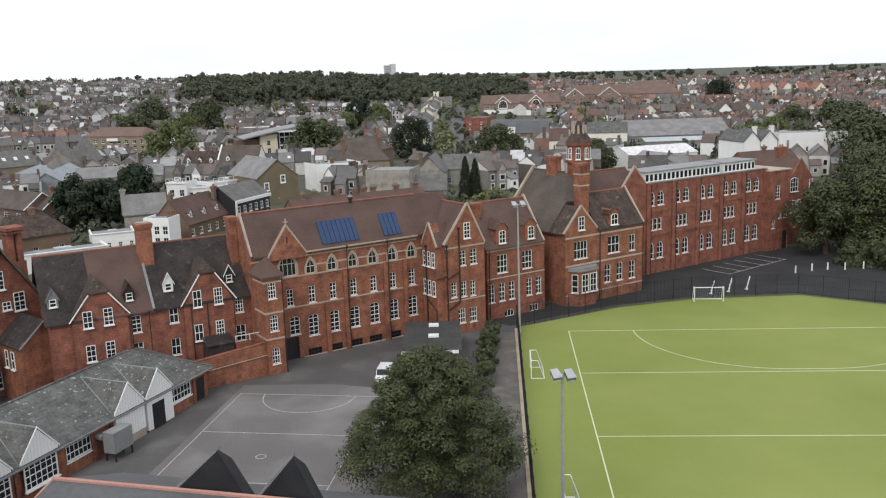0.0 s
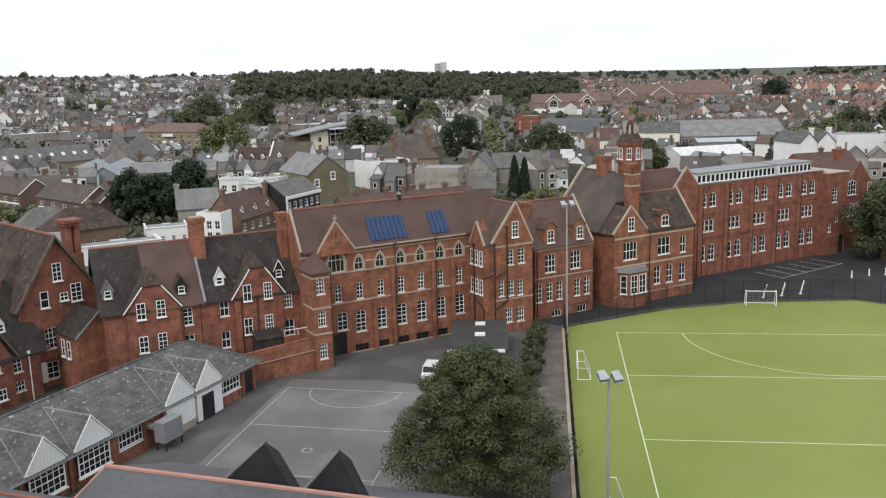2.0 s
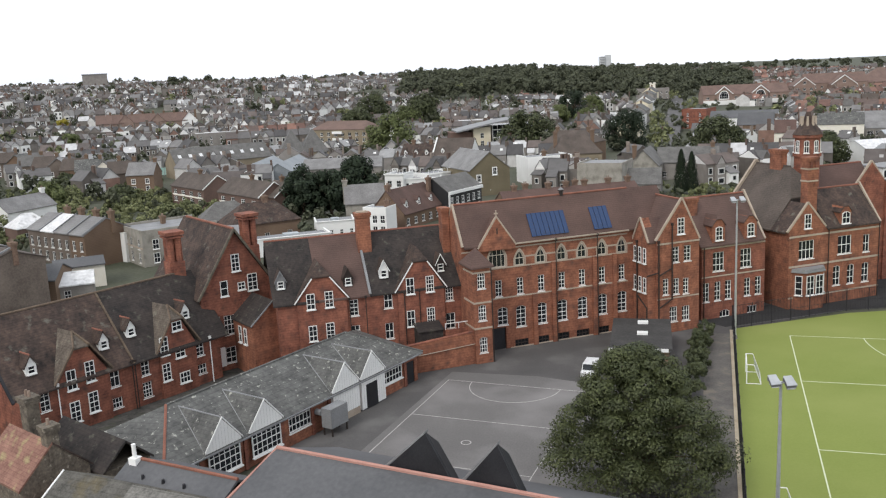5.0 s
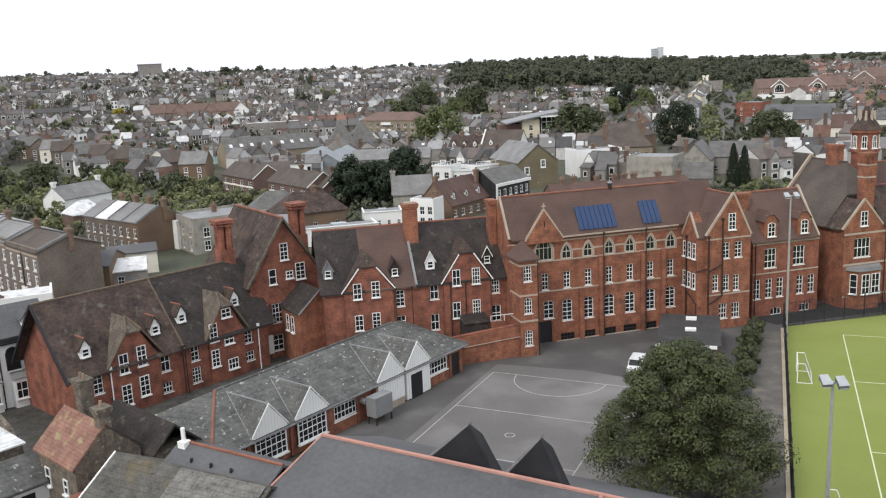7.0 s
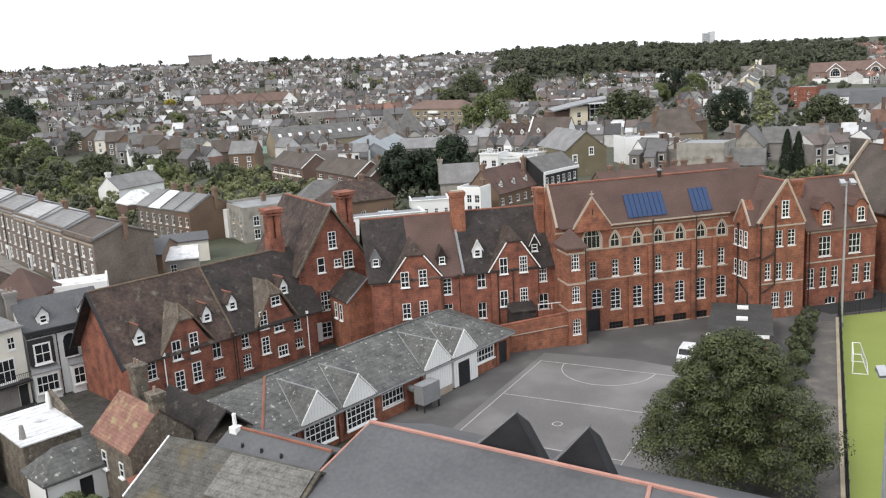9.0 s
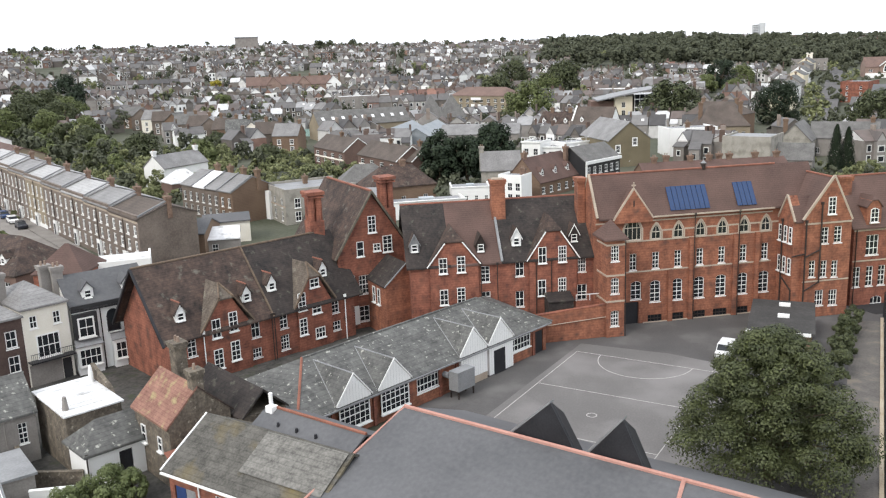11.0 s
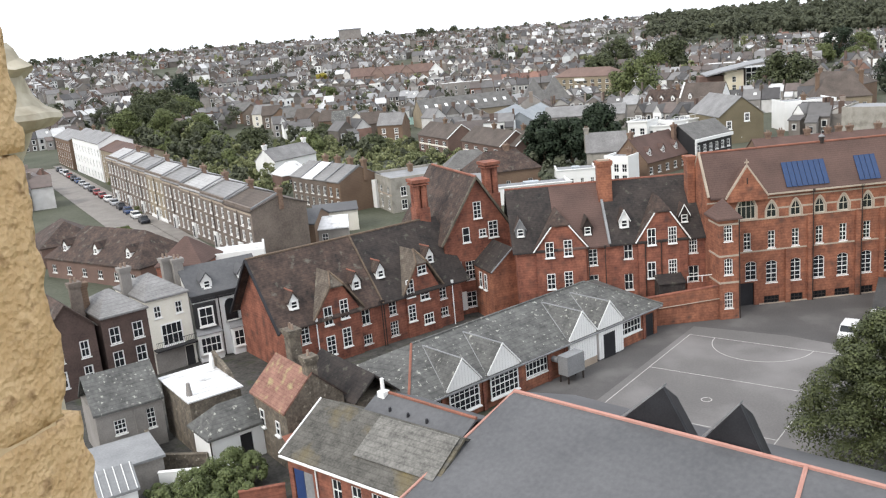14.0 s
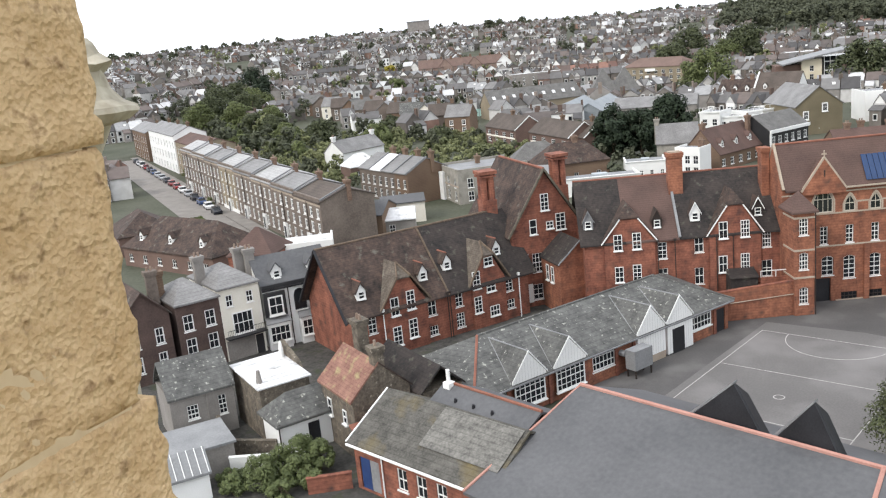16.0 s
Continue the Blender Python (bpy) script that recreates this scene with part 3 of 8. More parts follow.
for q in wins:
    window(cw, q[0], q[1], q[2], q[3], 0.1 if q[1] < 12 else -0.04, q[5], q[6])
rf = Mesh()
P0, P1, R = (-7.4, 11.8), (-0.8, 11.2), (-3.6, 16.5)
rf.prism([(P0[0], 0.3, P0[1]), (R[0], 0.3, R[1]), (P1[0], 0.3, P1[1])], (0, 14, 0))
part("roof", rf, TILE_ROOF, cw)
verge(cw, (-7.3, 0.1, 11.8), (-3.6, 0.1, 16.75))
verge(cw, (-1.0, 0.1, 11.5), (-3.6, 0.1, 16.75))
ridge_line(cw, (-3.6, 0.3, 16.55), (-3.6, 14, 16.55))
band(cw, -7.1, -1.1, 4.4)
band(cw, -7.1, -1.1, 11.3, 0.2)
for x, z0, z1 in ((-5.1, 4.2, 13.6), (-7.0, 0.3, 11.6)):
    downpipe(cw, x, z0, z1, -0.17, 0.09)
part("downpipe", Mesh().tube((-5.1, -0.17, 8.2), (-7.0, -0.17, 7.4), 0.09, sides=6).tube((-5.1, -0.17, 4.3), (-7.0, -0.17, 3.3), 0.09, sides=6), PIPE, cw, "dark iron branch pipe")
# side gable over three narrow lights
sg = Mesh()
sg.box(-8.2, -7.1, 0.4, 3.7, 0, 11.6).prism([(-8.2, 0.4, 11.6), (-8.2, 3.7, 11.6), (-8.2, 2.05, 14.4)], (1.2, 0, 0))
part("side_bay", sg, BRICK, cw)
part("side_roof", gable_roof(Mesh(), -8.1, -4.6, 0.3, 3.8, 11.6, 14.3), TILE_ROOF, cw)
for y in (1.0, 2.05, 3.1):
    for z in (9.9, 6.2):
        window(cw, -8.25, z, 0.6, 1.9, y, 1, 3, turn=-90)
verge(cw, (-8.2, 0.3, 11.6), (-8.2, 2.05, 14.5), 0.15)
verge(cw, (-8.2, 3.8, 11.6), (-8.2, 2.05, 14.5), 0.15)
downpipe(cw, -8.35, 0, 11.4, 2.6, 0.09)
part("side_pipe", Mesh().tube((-8.3, 2.6, 4.6), (-8.3, 0.5, 3.4), 0.09, sides=6).tube((-8.3, 0.5, 3.4), (-8.3, 0.5, 0.2), 0.09, sides=6).tube((-8.3, 0.5, 7.4), (-7.1, -0.15, 7.8), 0.09, sides=6), PIPE, cw, "dark iron branch pipe")

# ---- range with dormers ----
dw = thing("school_dormer_range", "red-brick school range with brick dormers and steep tile roof", "school", DWING)
wins = [(-0.9, 3.6, 0.95, 2.5, "", 2, 4), (0.85, 3.6, 0.95, 2.5, "", 2, 4), (2.5, 3.6, 0.95, 2.5, "", 2, 4), (5.5, 3.6, 0.95, 2.4, "", 2, 4), (7.2, 3.6, 0.95, 2.4, "", 2, 4), (0.95, 7.5, 1.7, 2.5, "", 3, 3), (5.2, 7.5, 1.7, 2.5, "", 3, 3), (2.0, 0.5, 1.6, 1.0, "seg", 3, 1), (6.3, 0.5, 1.5, 1.0, "", 3, 1)]
w = Mesh()
front_wall(w, -1.6, 8.2, 0, 9.8, [q[:5] for q in wins])
w.box(-1.6, 8.2, 0.3, 11, 0, 9.8)
w.prism([(7.8, 0, 9.8), (7.8, 8.6, 9.8), (7.8, 4.3, 15.3)], (0.4, 0, 0))
part("wall", w, BRICK_DEEP, dw)
for q in wins:
    window(dw, q[0], q[1], q[2], q[3], 0.1, q[5], q[6], q[4])
part("roof", gable_roof(Mesh(), -2, 7.9, -0.3, 8.9, 9.75, 15.4), TILE_ROOF, dw)
ridge_line(dw, (-4, 4.3, 15.42), (8, 4.3, 15.42))
verge(dw, (8.0, -0.2, 9.8), (8.0, 4.3, 15.75))
verge(dw, (8.0, 8.8, 9.8), (8.0, 4.3, 15.75))
for s in (0.9, 5.8):
    m = Mesh().box(s - 0.95, s + 0.95, -0.05, 1.6, 9.8, 12.2).prism([(s - 0.95, -0.05, 12.2), (s - 0.45, -0.05, 13.0), (s + 0.45, -0.05, 13.0), (s + 0.95, -0.05, 12.2)], (0, 2.2, 0))
    d = part("dormer", m, BRICK, dw, "brick gabled dormer")
    window(d, s, 11.2, 1.05, 1.75, -0.1, 2, 3, "seg")
    part("dormer_roof", cross_roof(Mesh(), s - 1.1, s + 1.1, -0.15, 3.2, 12.25, 13.5, 0.1, 0.5, 0.4), TILE_ROOF, d)
band(dw, -1.6, 8.2, 5.6)
band(dw, -1.6, 8.2, 9.4, 0.2)
downpipe(dw, 3.6, 0, 9.6)
downpipe(dw, -1.3, 0, 9.6)
chimney(dw, -1.2, 3.2, 9, 15.6, 1.5, 1.2, 0)

# ---- entrance block with turret ----
en = thing("school_entrance_block", "red-brick school block with bay window and steep gable", "school", ENT)
wins = [(2.85, 7.8, 2.5, 2.5, "", 4, 2), (9.2, 7.8, 2.3, 2.5, "", 3, 2), (12.9, 7.6, 1.1, 2.4, "", 2, 2), (8.0, 3.7, 1.2, 2.7, "seg", 2, 3), (10.4, 3.65, 1.2, 2.7, "seg", 2, 3), (12.9, 3.6, 1.2, 2.7, "seg", 2, 3)]
w = Mesh()
front_wall(w, 0, 15.2, 0, 10.4, [q[:5] for q in wins])
w.box(0, 15.2, 0.3, 13, 0, 10.4)
w.prism([(-0.1, 0, 10.4), (6.0, 0, 10.4), (2.95, 0, 13.9)], (0, 0.4, 0))
w.prism([(14.8, 0, 10.4), (14.8, 8, 10.4), (14.8, 3.85, 15.0)], (0.4, 0, 0))
w.box(0, 12.6, 13, 16, 0, 10.4)
part("wall", w, BRICK, en)
for q in wins:
    window(en, q[0], q[1], q[2], q[3], 0.1, q[5], q[6], q[4])
window(en, 2.9, 11.6, 1.05, 1.9, -0.04, 2, 3)
part("roof", gable_roof(Mesh(), 6.0, 14.9, -0.3, 8.0, 10.35, 15.1), TILE_DARK, en, "weathered brown tile roof")
# high cross roof, hipped at its front end
cr = Mesh()
slab(cr, [(-0.4, 3.2, 10.35), (3.0, 3.3, 14.3), (6.0, 7.0, 18.0), (6.0, 14.2, 18.0), (-0.4, 14.2, 10.35)], 0.2)
slab(cr, [(3.0, 3.3, 14.3), (9.0, 3.3, 14.3), (6.0, 7.0, 18.0)], 0.2)
slab(cr, [(9.0, 3.3, 14.3), (12.4, 3.2, 10.35), (12.4, 14.2, 10.35), (6.0, 14.2, 18.0), (6.0, 7.0, 18.0)], 0.2)
part("high_roof", cr, ROOF_BROWN, en, "steep grey-brown tile roof")
part("high_gable", Mesh().prism([(-0.2, 14.0, 10.4), (12.2, 14.0, 10.4), (6.0, 14.0, 17.9)], (0, 0.4, 0)), BRICK, en)
part("back_roof", gable_roof(Mesh(), 9.0, 23.5, 8.0, 16.4, 11.6, 16.9), TILE_ROOF, en, "red-brown tile roof")
part("back_wall", Mesh().box(9.2, 18.0, 8.3, 16.0, 0, 11.7), BRICK, en)
part("roof_step", Mesh().prism([(3.0, 3.25, 10.5), (9.0, 3.25, 10.5), (9.0, 3.25, 14.2), (3.0, 3.25, 14.2)], (0, 0.1, 0)), TILE_BLACK, en, "dark upright step between roofs")
part("cross_roof", cross_roof(Mesh(), -0.4, 6.3, 0.35, 3.4, 10.35, 13.9), TILE_DARK, en)
ridge_line(en, (6.0, 3.85, 15.1), (15, 3.85, 15.1))
ridge_line(en, (6.0, 7.0, 18.0), (6.0, 14.2, 18.0), mat=ROOF_BROWN)
ridge_line(en, (9.5, 12.2, 16.9), (23.4, 12.2, 16.9))
verge(en, (-0.3, 0.1, 10.4), (2.95, 0.1, 14.1))
verge(en, (6.2, 0.1, 10.4), (2.95, 0.1, 14.1))
verge(en, (15.0, -0.2, 10.4), (15.0, 3.85, 15.4))
verge(en, (15.0, 8.0, 10.4), (15.0, 3.85, 15.4))
verge(en, (-0.4, 14.2, 10.6), (6.0, 14.2, 18.4), 0.26)
verge(en, (12.4, 14.2, 10.6), (6.0, 14.2, 18.4), 0.26)
band(en, 0, 15.2, 5.7, 0.25)
band(en, 0, 15.2, 9.7, 0.25)
band(en, 0, 15.2, 1.5, 0.2)
downpipe(en, 6.4, 0, 10.2)
downpipe(en, 15.0, 0, 10.2)
m = Mesh().box(8.3, 10.1, -0.02, 2, 10.4, 12.3).prism([(8.3, -0.02, 12.3), (8.7, -0.02, 13.0), (9.7, -0.02, 13.0), (10.1, -0.02, 12.3)], (0, 3, 0))
d = part("dormer", m, BRICK, en, "brick dormer")
window(d, 9.2, 11.5, 1.3, 1.6, -0.06, 2, 2, "seg")
part("dormer_roof", cross_roof(Mesh(), 8.15, 10.25, -0.1, 3.5, 12.3, 13.5, 0.1, 0.5, 0.4), TILE_DARK, d)
# two-storey canted bay
bay = Mesh().prism([(0.7, 0, 0), (1.6, -1.3, 0), (4.6, -1.3, 0), (5.5, 0, 0)], (0, 0, 5.0))
b = part("bay_window", bay, BRICK, en, "canted brick bay with a lead roof")
window(b, 2.4, 3.3, 1.2, 2.6, -1.36, 2, 3)
window(b, 3.9, 3.3, 1.2, 2.6, -1.36, 2, 3)
window(b, 5.1, 3.3, 0.9, 2.6, -0.72, 1, 3, turn=55)
window(b, 1.1, 3.3, 0.9, 2.6, -0.72, 1, 3, turn=-55)
part("bay_roof", Mesh().prism([(0.4, 0, 5.0), (1.45, -1.55, 5.0), (4.75, -1.55, 5.0), (5.8, 0, 5.0)], (0, 0, 0.18)).prism([(0.5, 0, 5.18), (1.5, -1.4, 5.18), (4.7, -1.4, 5.18), (5.7, 0, 5.18)], (0, 0, 0.3)), LEAD, b)
stk = chimney(en, 4.4, 1.6, 10, 19.8, 1.55, 1.3, 0)
for z in (16.6, 18.2):
    part("stack_band", Mesh().box(3.55, 5.25, 0.88, 2.32, z, z + 0.2), STONE, stk, "pale stone band")
part("flue_ribs", Mesh().box(3.85, 4.15, 0.72, 0.9, 18.5, 19.2).box(4.6, 4.9, 0.72, 0.9, 18.5, 19.2), BRICK_DEEP, stk)
chimney(en, 6.0, 9.5, 16, 20.2, 1.0, 2.3, 0)
# octagonal turret
TX = 9.2
tu = part("turret", Mesh().tube((TX, 7.5, 12), (TX, 7.5, 22.0), 1.78, sides=8).tube((TX, 7.5, 19.2), (TX, 7.5, 19.6), 2.0, sides=8).tube((TX, 7.5, 21.8), (TX, 7.5, 22.2), 2.05, sides=8), BRICK_DEEP, en, "octagonal brick turret")
part("turret_cap", Mesh().tube((TX, 7.5, 22.2), (TX, 7.5, 23.9), 2.15, 0.85, 8).tube((TX, 7.5, 23.9), (TX, 7.5, 25.3), 0.7, 0.3, 8), TILE_DARK, tu)
for k in range(8):
    a = radians(45 * k)
    window(tu, TX + 1.68 * math.sin(a), 20.6, 0.66, 1.7, 7.5 - 1.68 * math.cos(a), 2, 2, "seg", turn=45 * k, proud=True)
    part("pinnacle", Mesh().tube((TX + 0.95 * math.sin(a), 7.5 - 0.95 * math.cos(a), 23.3), (TX + 0.95 * math.sin(a), 7.5 - 0.95 * math.cos(a), 24.7), 0.22, 0.13, 6), STONE, tu)

# ---- long three-storey block ----
eb = thing("school_classroom_block", "long flat-roofed red-brick three-storey classroom block", "school", EBLK)
wins = []
for k in range(5):
    s = 1.65 + 5.93 * k
    for ds in (-1.05, 1.05):
        wins += [(s + ds, 12.2, 1.45, 2.3, "round", 2, 3), (s + ds, 3.75, 1.45, 2.7, "round", 2, 3)]
    for ds in (-0.95, 0, 0.95):
        wins.append((s + ds, 8.05, 0.8, 1.9, "", 1, 2))
w = Mesh()
front_wall(w, -0.6, 28.6, 0, 14.7, [q[:5] for q in wins])
w.box(-0.6, 28.6, 0.3, 14, 0, 14.4)
part("wall", w, BRICK_DEEP, eb)
for q in wins:
    window(eb, q[0], q[1], q[2], q[3], 0.12, q[5], q[6], q[4], fat=0.12)
for z in (6.4, 10.2):
    band(eb, -0.6, 28.6, z, 0.35, -0.08, BRICK)
part("end_gable", Mesh().prism([(-5.6, 0.02, 0), (-0.62, 0.02, 0), (-0.62, 0.02, 14.7), (-3.1, 0.02, 17.5), (-5.6, 0.02, 14.6)], (0, 0.5, 0)), BRICK_DEEP, eb)
verge(eb, (-5.7, 0.2, 14.6), (-3.1, 0.2, 17.7), 0.2)
verge(eb, (-0.5, 0.2, 14.6), (-3.1, 0.2, 17.7), 0.2)
part("parapet_coping", Mesh().box(-0.7, 28.7, -0.15, 0.4, 14.7, 14.85), LEAD, eb)
part("roof", Mesh().box(-0.6, 28.6, 0.45, 14, 14.4, 14.5), LEAD, eb, "grey flat roof")
for k in range(6):
    s = -0.2 + 5.75 * k
    part("pilaster", Mesh().box(s - 0.4, s + 0.4, -0.25, -0.001, 0, 14.7), BRICK_DEEP, eb)
    downpipe(eb, s + 0.6, 0, 14.2, -0.15)
for a, b in ((0.4, 18.4), (19.4, 27.5)):
    cl = part("clerestory", Mesh().box(a, b, 1.4, 6, 14.5, 16.2), WHITE, eb, "white-framed rooftop clerestory")
    n = int((b - a) / 1.0)
    for k in range(n):
        window(cl, a + (k + 0.5) * (b - a) / n, 15.35, 0.85, 1.2, 1.32, 1, 1)
    part("clerestory_roof", Mesh().box(a - 0.2, b + 0.2, 1.1, 6.2, 16.2, 16.4), LEAD, cl)
tw = thing("school_end_tower", "red-brick tower with arched entrance at the block's end", "tower", EBLK @ pose(28.6, -1.2, 0))
w = Mesh()
ew = [(2.2, 10.4, 1.3, 2.4, "", 2, 4), (1.2, 4.8, 0.9, 1.5, "", 2, 2), (3.0, 6.2, 0.9, 1.0, "", 2, 1), (4.6, 6.2, 0.9, 1.0, "", 2, 1)]
front_wall(w, 0, 5.6, 0, 14.2, [q[:5] for q in ew] + [(4.6, 1.7, 1.5, 3.4, "round")])
w.box(0, 5.6, 0.3, 8, 0, 14.2)
part("wall", w, BRICK_DEEP, tw)
part("parapet_coping", Mesh().box(-0.1, 5.7, -0.15, 8.1, 14.2, 14.4), STONE, tw)
part("door", Mesh().box(3.86, 5.34, 0.2, 0.29, 0, 3.3), BLACK, tw, "dark door in an arch")
for q in ew:
    window(tw, q[0], q[1], q[2], q[3], 0.1, q[5], q[6])
gw = thing("school_far_wing", "far gabled red-brick school wing behind trees", "school", EBLK @ pose(34.2, 0.5, 0))
w = Mesh().box(0, 11, 0, 12, 0, 11.2).prism([(1.5, 0, 11.2), (9.5, 0, 11.2), (5.5, 0, 15.6)], (0, 0.4, 0))
part("wall", w, BRICK_DEEP, gw)
part("roof", cross_roof(Mesh(), 1.2, 9.8, 0.35, 12, 11.1, 15.4), TILE_ROOF, gw)
part("side_roof", gable_roof(Mesh(), -4, 12, 3, 12, 11.1, 14.6), TILE_ROOF, gw)
window(gw, 3.4, 11.0, 2.2, 2.6, -0.05, 3, 3, "seg")
for s in (2.2, 3.6, 5.0):
    window(gw, s, 7.0, 1.0, 2.2, -0.05, 2, 3)
window(gw, 8.4, 10.8, 1.0, 1.6, -0.05, 2, 2)
chimney(gw, 7.5, 6, 13, 17.2, 1.8, 1.2, 3)

# ---- middle boarding wing ----
mw = thing("school_house_middle_range", "red-brick school house with half-hipped gables and white sash windows", "school house", MWING)
wins = [(-11.4, 7.25, 1.0, 1.95, 2, 4), (-8.4, 5.75, 1.05, 2.0, 2, 4), (-4.15, 6.15, 1.05, 1.95, 2, 2), (-1.4, 7.7, 1.0, 2.0, 2, 2), (1.1, 7.7, 1.0, 2.0, 3, 4), (3.65, 6.15, 1.0, 1.95, 3, 4),
        (-11.5, 3.4, 1.0, 1.95, 2, 4), (-8.4, 2.9, 1.1, 1.3, 2, 2), (-4.2, 2.3, 1.05, 2.0, 2, 2), (-1.5, 3.6, 1.0, 2.0, 2, 2), (1.05, 3.7, 1.0, 2.0, 3, 4), (3.65, 2.6, 1.2, 2.0, 2, 2), (-13.6, 7.2, 1.0, 1.9, 2, 3), (-13.6, 3.3, 1.0, 1.9, 2, 3)]
w = Mesh()
front_wall(w, -17.5, 5.6, 0, 7.2, [(q[0], q[1], q[2], q[3], "") for q in wins if q[1] + q[3] / 2 < 7.2])
w.box(-17.5, 5.6, 0.3, 11, -1.9, 7.2).box(-17.5, 5.6, 0, 0.3, -1.9, 0)
part("wall", w, BRICK_DEEP, mw)
for a, c, mt, lb in ((-18, -12.6, TILE_BLACK, "sooty black tile roof slope"), (-12.6, -6.4, TILE_ROOF, "brown tile roof slope"), (-6.4, 5.9, TILE_BLACK, "sooty black tile roof slope")):
    part("roof", gable_roof(Mesh(), a + 0.01, c - 0.01, -0.35, 11.3, 7.15, 13.9), mt, mw, lb)
part("party_parapet", Mesh().tube((-6.4, -0.4, 7.3), (-6.4, 5.5, 14.05), 0.2, sides=4), LEAD, mw, "lead-capped party wall")
ridge_line(mw, (-18, 5.5, 13.9), (5.8, 5.5, 13.9))
for x0, x1, zt in ((-15.2, -9.3, 9.9), (-3.0, 2.9, 10.5)):
    xm, ze = (x0 + x1) / 2, 7.2
    zr = zt + 1.5
    hx = (x1 - x0) / 2 * (1.5 / (zr - ze))
    gm = Mesh().prism([(x0, -0.25, 0), (x1, -0.25, 0), (x1, -0.25, ze), (xm + hx, -0.25, zt), (xm - hx, -0.25, zt), (x0, -0.25, ze)], (0, 0.6, 0))
    gb = part("gable_bay", gm, BRICK_DEEP, mw)
    part("bay_roof", cross_roof(Mesh(), x0 - 0.4, x1 + 0.4, -0.45, 6, ze + 0.1, zr + 0.25, 0.16, 1.4, 1.5), TILE_DARK, gb)
    for sg in (-1, 1):
        part("bargeboard", Mesh().tube((xm + sg * (x1 - x0 + 0.7) / 2, -0.42, ze - 0.1), (xm + sg * hx, -0.42, zt + 0.1), 0.1, sides=4), WHITE, gb, "white bargeboard")
for s, z, a, b, c, r in wins:
    inbay = -15.2 < s < -9.3 or -3.0 < s < 2.9
    window(mw, s, z, a, b, -0.3 if inbay else 0.1, c, r)
for s, z, face, bd in ((-8.8, 8.2, PIPE, None), (-4.3, 8.6, WHITE, WHITE), (2.95, 8.6, PIPE, WHITE), (-16.8, 8.6, LEAD, LEAD)):
    small_dormer(mw, s, (z - 7.2) * 0.87 - 0.2, z + 0.15, 1.15, 1.05, 2.6, face, win=(0.72, 0.85), board=bd)
chimney(mw, -5.9, 4.2, 9, 16.6, 1.7, 1.3, 0)
part("chimney_cowl", Mesh().box(-6.6, -5.2, 3.75, 4.65, 16.62, 16.78), STONE, mw)
for s in (-7.0, -9.0, -2.2, -0.3, 5.3):
    downpipe(mw, s, 0, 7.0, -0.4)
part("terrace_wall", Mesh().box(2.2, 5.6, -2.4, -2.2, -1.9, 2.2), BRICK_DEEP, mw)
part("terrace_rail", Mesh().box(2.2, 5.6, -2.33, -2.27, 2.9, 3.0).box(2.2, 2.28, -2.33, -2.27, 2.2, 2.9).box(3.9, 3.98, -2.33, -2.27, 2.2, 2.9).box(5.5, 5.58, -2.33, -2.27, 2.2, 2.9), WHITE, mw, "white terrace railing")
part("lean_to", Mesh().box(-1.2, 1.9, -2.4, -0.3, -1.9, 2.4).prism([(-1.3, -2.6, 2.3), (-1.3, -0.3, 2.9), (-1.3, -0.3, 3.0), (-1.3, -2.6, 2.4)], (3.3, 0, 0)), TILE_BLACK, mw, "small dark lean-to roof")

# ---- tall gabled house ----
LICHEN_VERGE = material("lichened_verge", (0.075, 0.066, 0.05), (0.16, 0.14, 0.11), 0.9, 0.6, 4.0)
gh = thing("school_house_tall_gable", "tall red-brick gabled house with ornate chimneys", "school house", GWING)
wins = [(4.5, 12.6, 1.0, 2.0, 2, 4), (2.85, 9.8, 0.9, 1.8, 1, 2), (5.0, 9.75, 0.9, 0.9, 2, 2), (6.4, 10.0, 1.2, 2.0, 2, 4), (1.4, 5.5, 1.3, 2.3, 3, 4), (3.15, 5.4, 1.3, 2.3, 3, 4), (3.0, 1.8, 1.3, 1.9, 2, 3)]
w = Mesh()
front_wall(w, 0, 9.0, 0, 8.6, [(q[0], q[1], q[2], q[3], "") for q in wins if q[1] < 8])
w.box(0, 9, 0, 0.4, 8.6, 9.5).prism([(0, 0, 9.5), (9, 0, 9.5), (4.5, 0, 16.4)], (0, 0.4, 0))
w.box(0, 9, 0.3, 14, 0, 9.5)
part("wall", w, BRICK_DEEP, gh)
for s, z, a, b, c, r in wins:
    window(gh, s, z, a, b, 0.1 if z < 8 else -0.04, c, r)
part("white_panel", Mesh().box(0.4, 2.3, -0.05, -0.002, 0.6, 2.9), WHITE, gh, "patch of white-painted wall")
part("roof", cross_roof(Mesh(), -0.5, 9.5, -0.45, 15, 9.0, 16.65, 0.14), TILE_DARK, gh)
for sg in (-1, 1):
    part("bargeboard", Mesh().tube((4.5 + sg * 5.0, -0.5, 8.95), (4.5, -0.5, 16.6), 0.16, sides=4), LICHEN_VERGE, gh)
ridge_line(gh, (4.5, -0.4, 16.67), (4.5, 14, 16.67), 0.16)
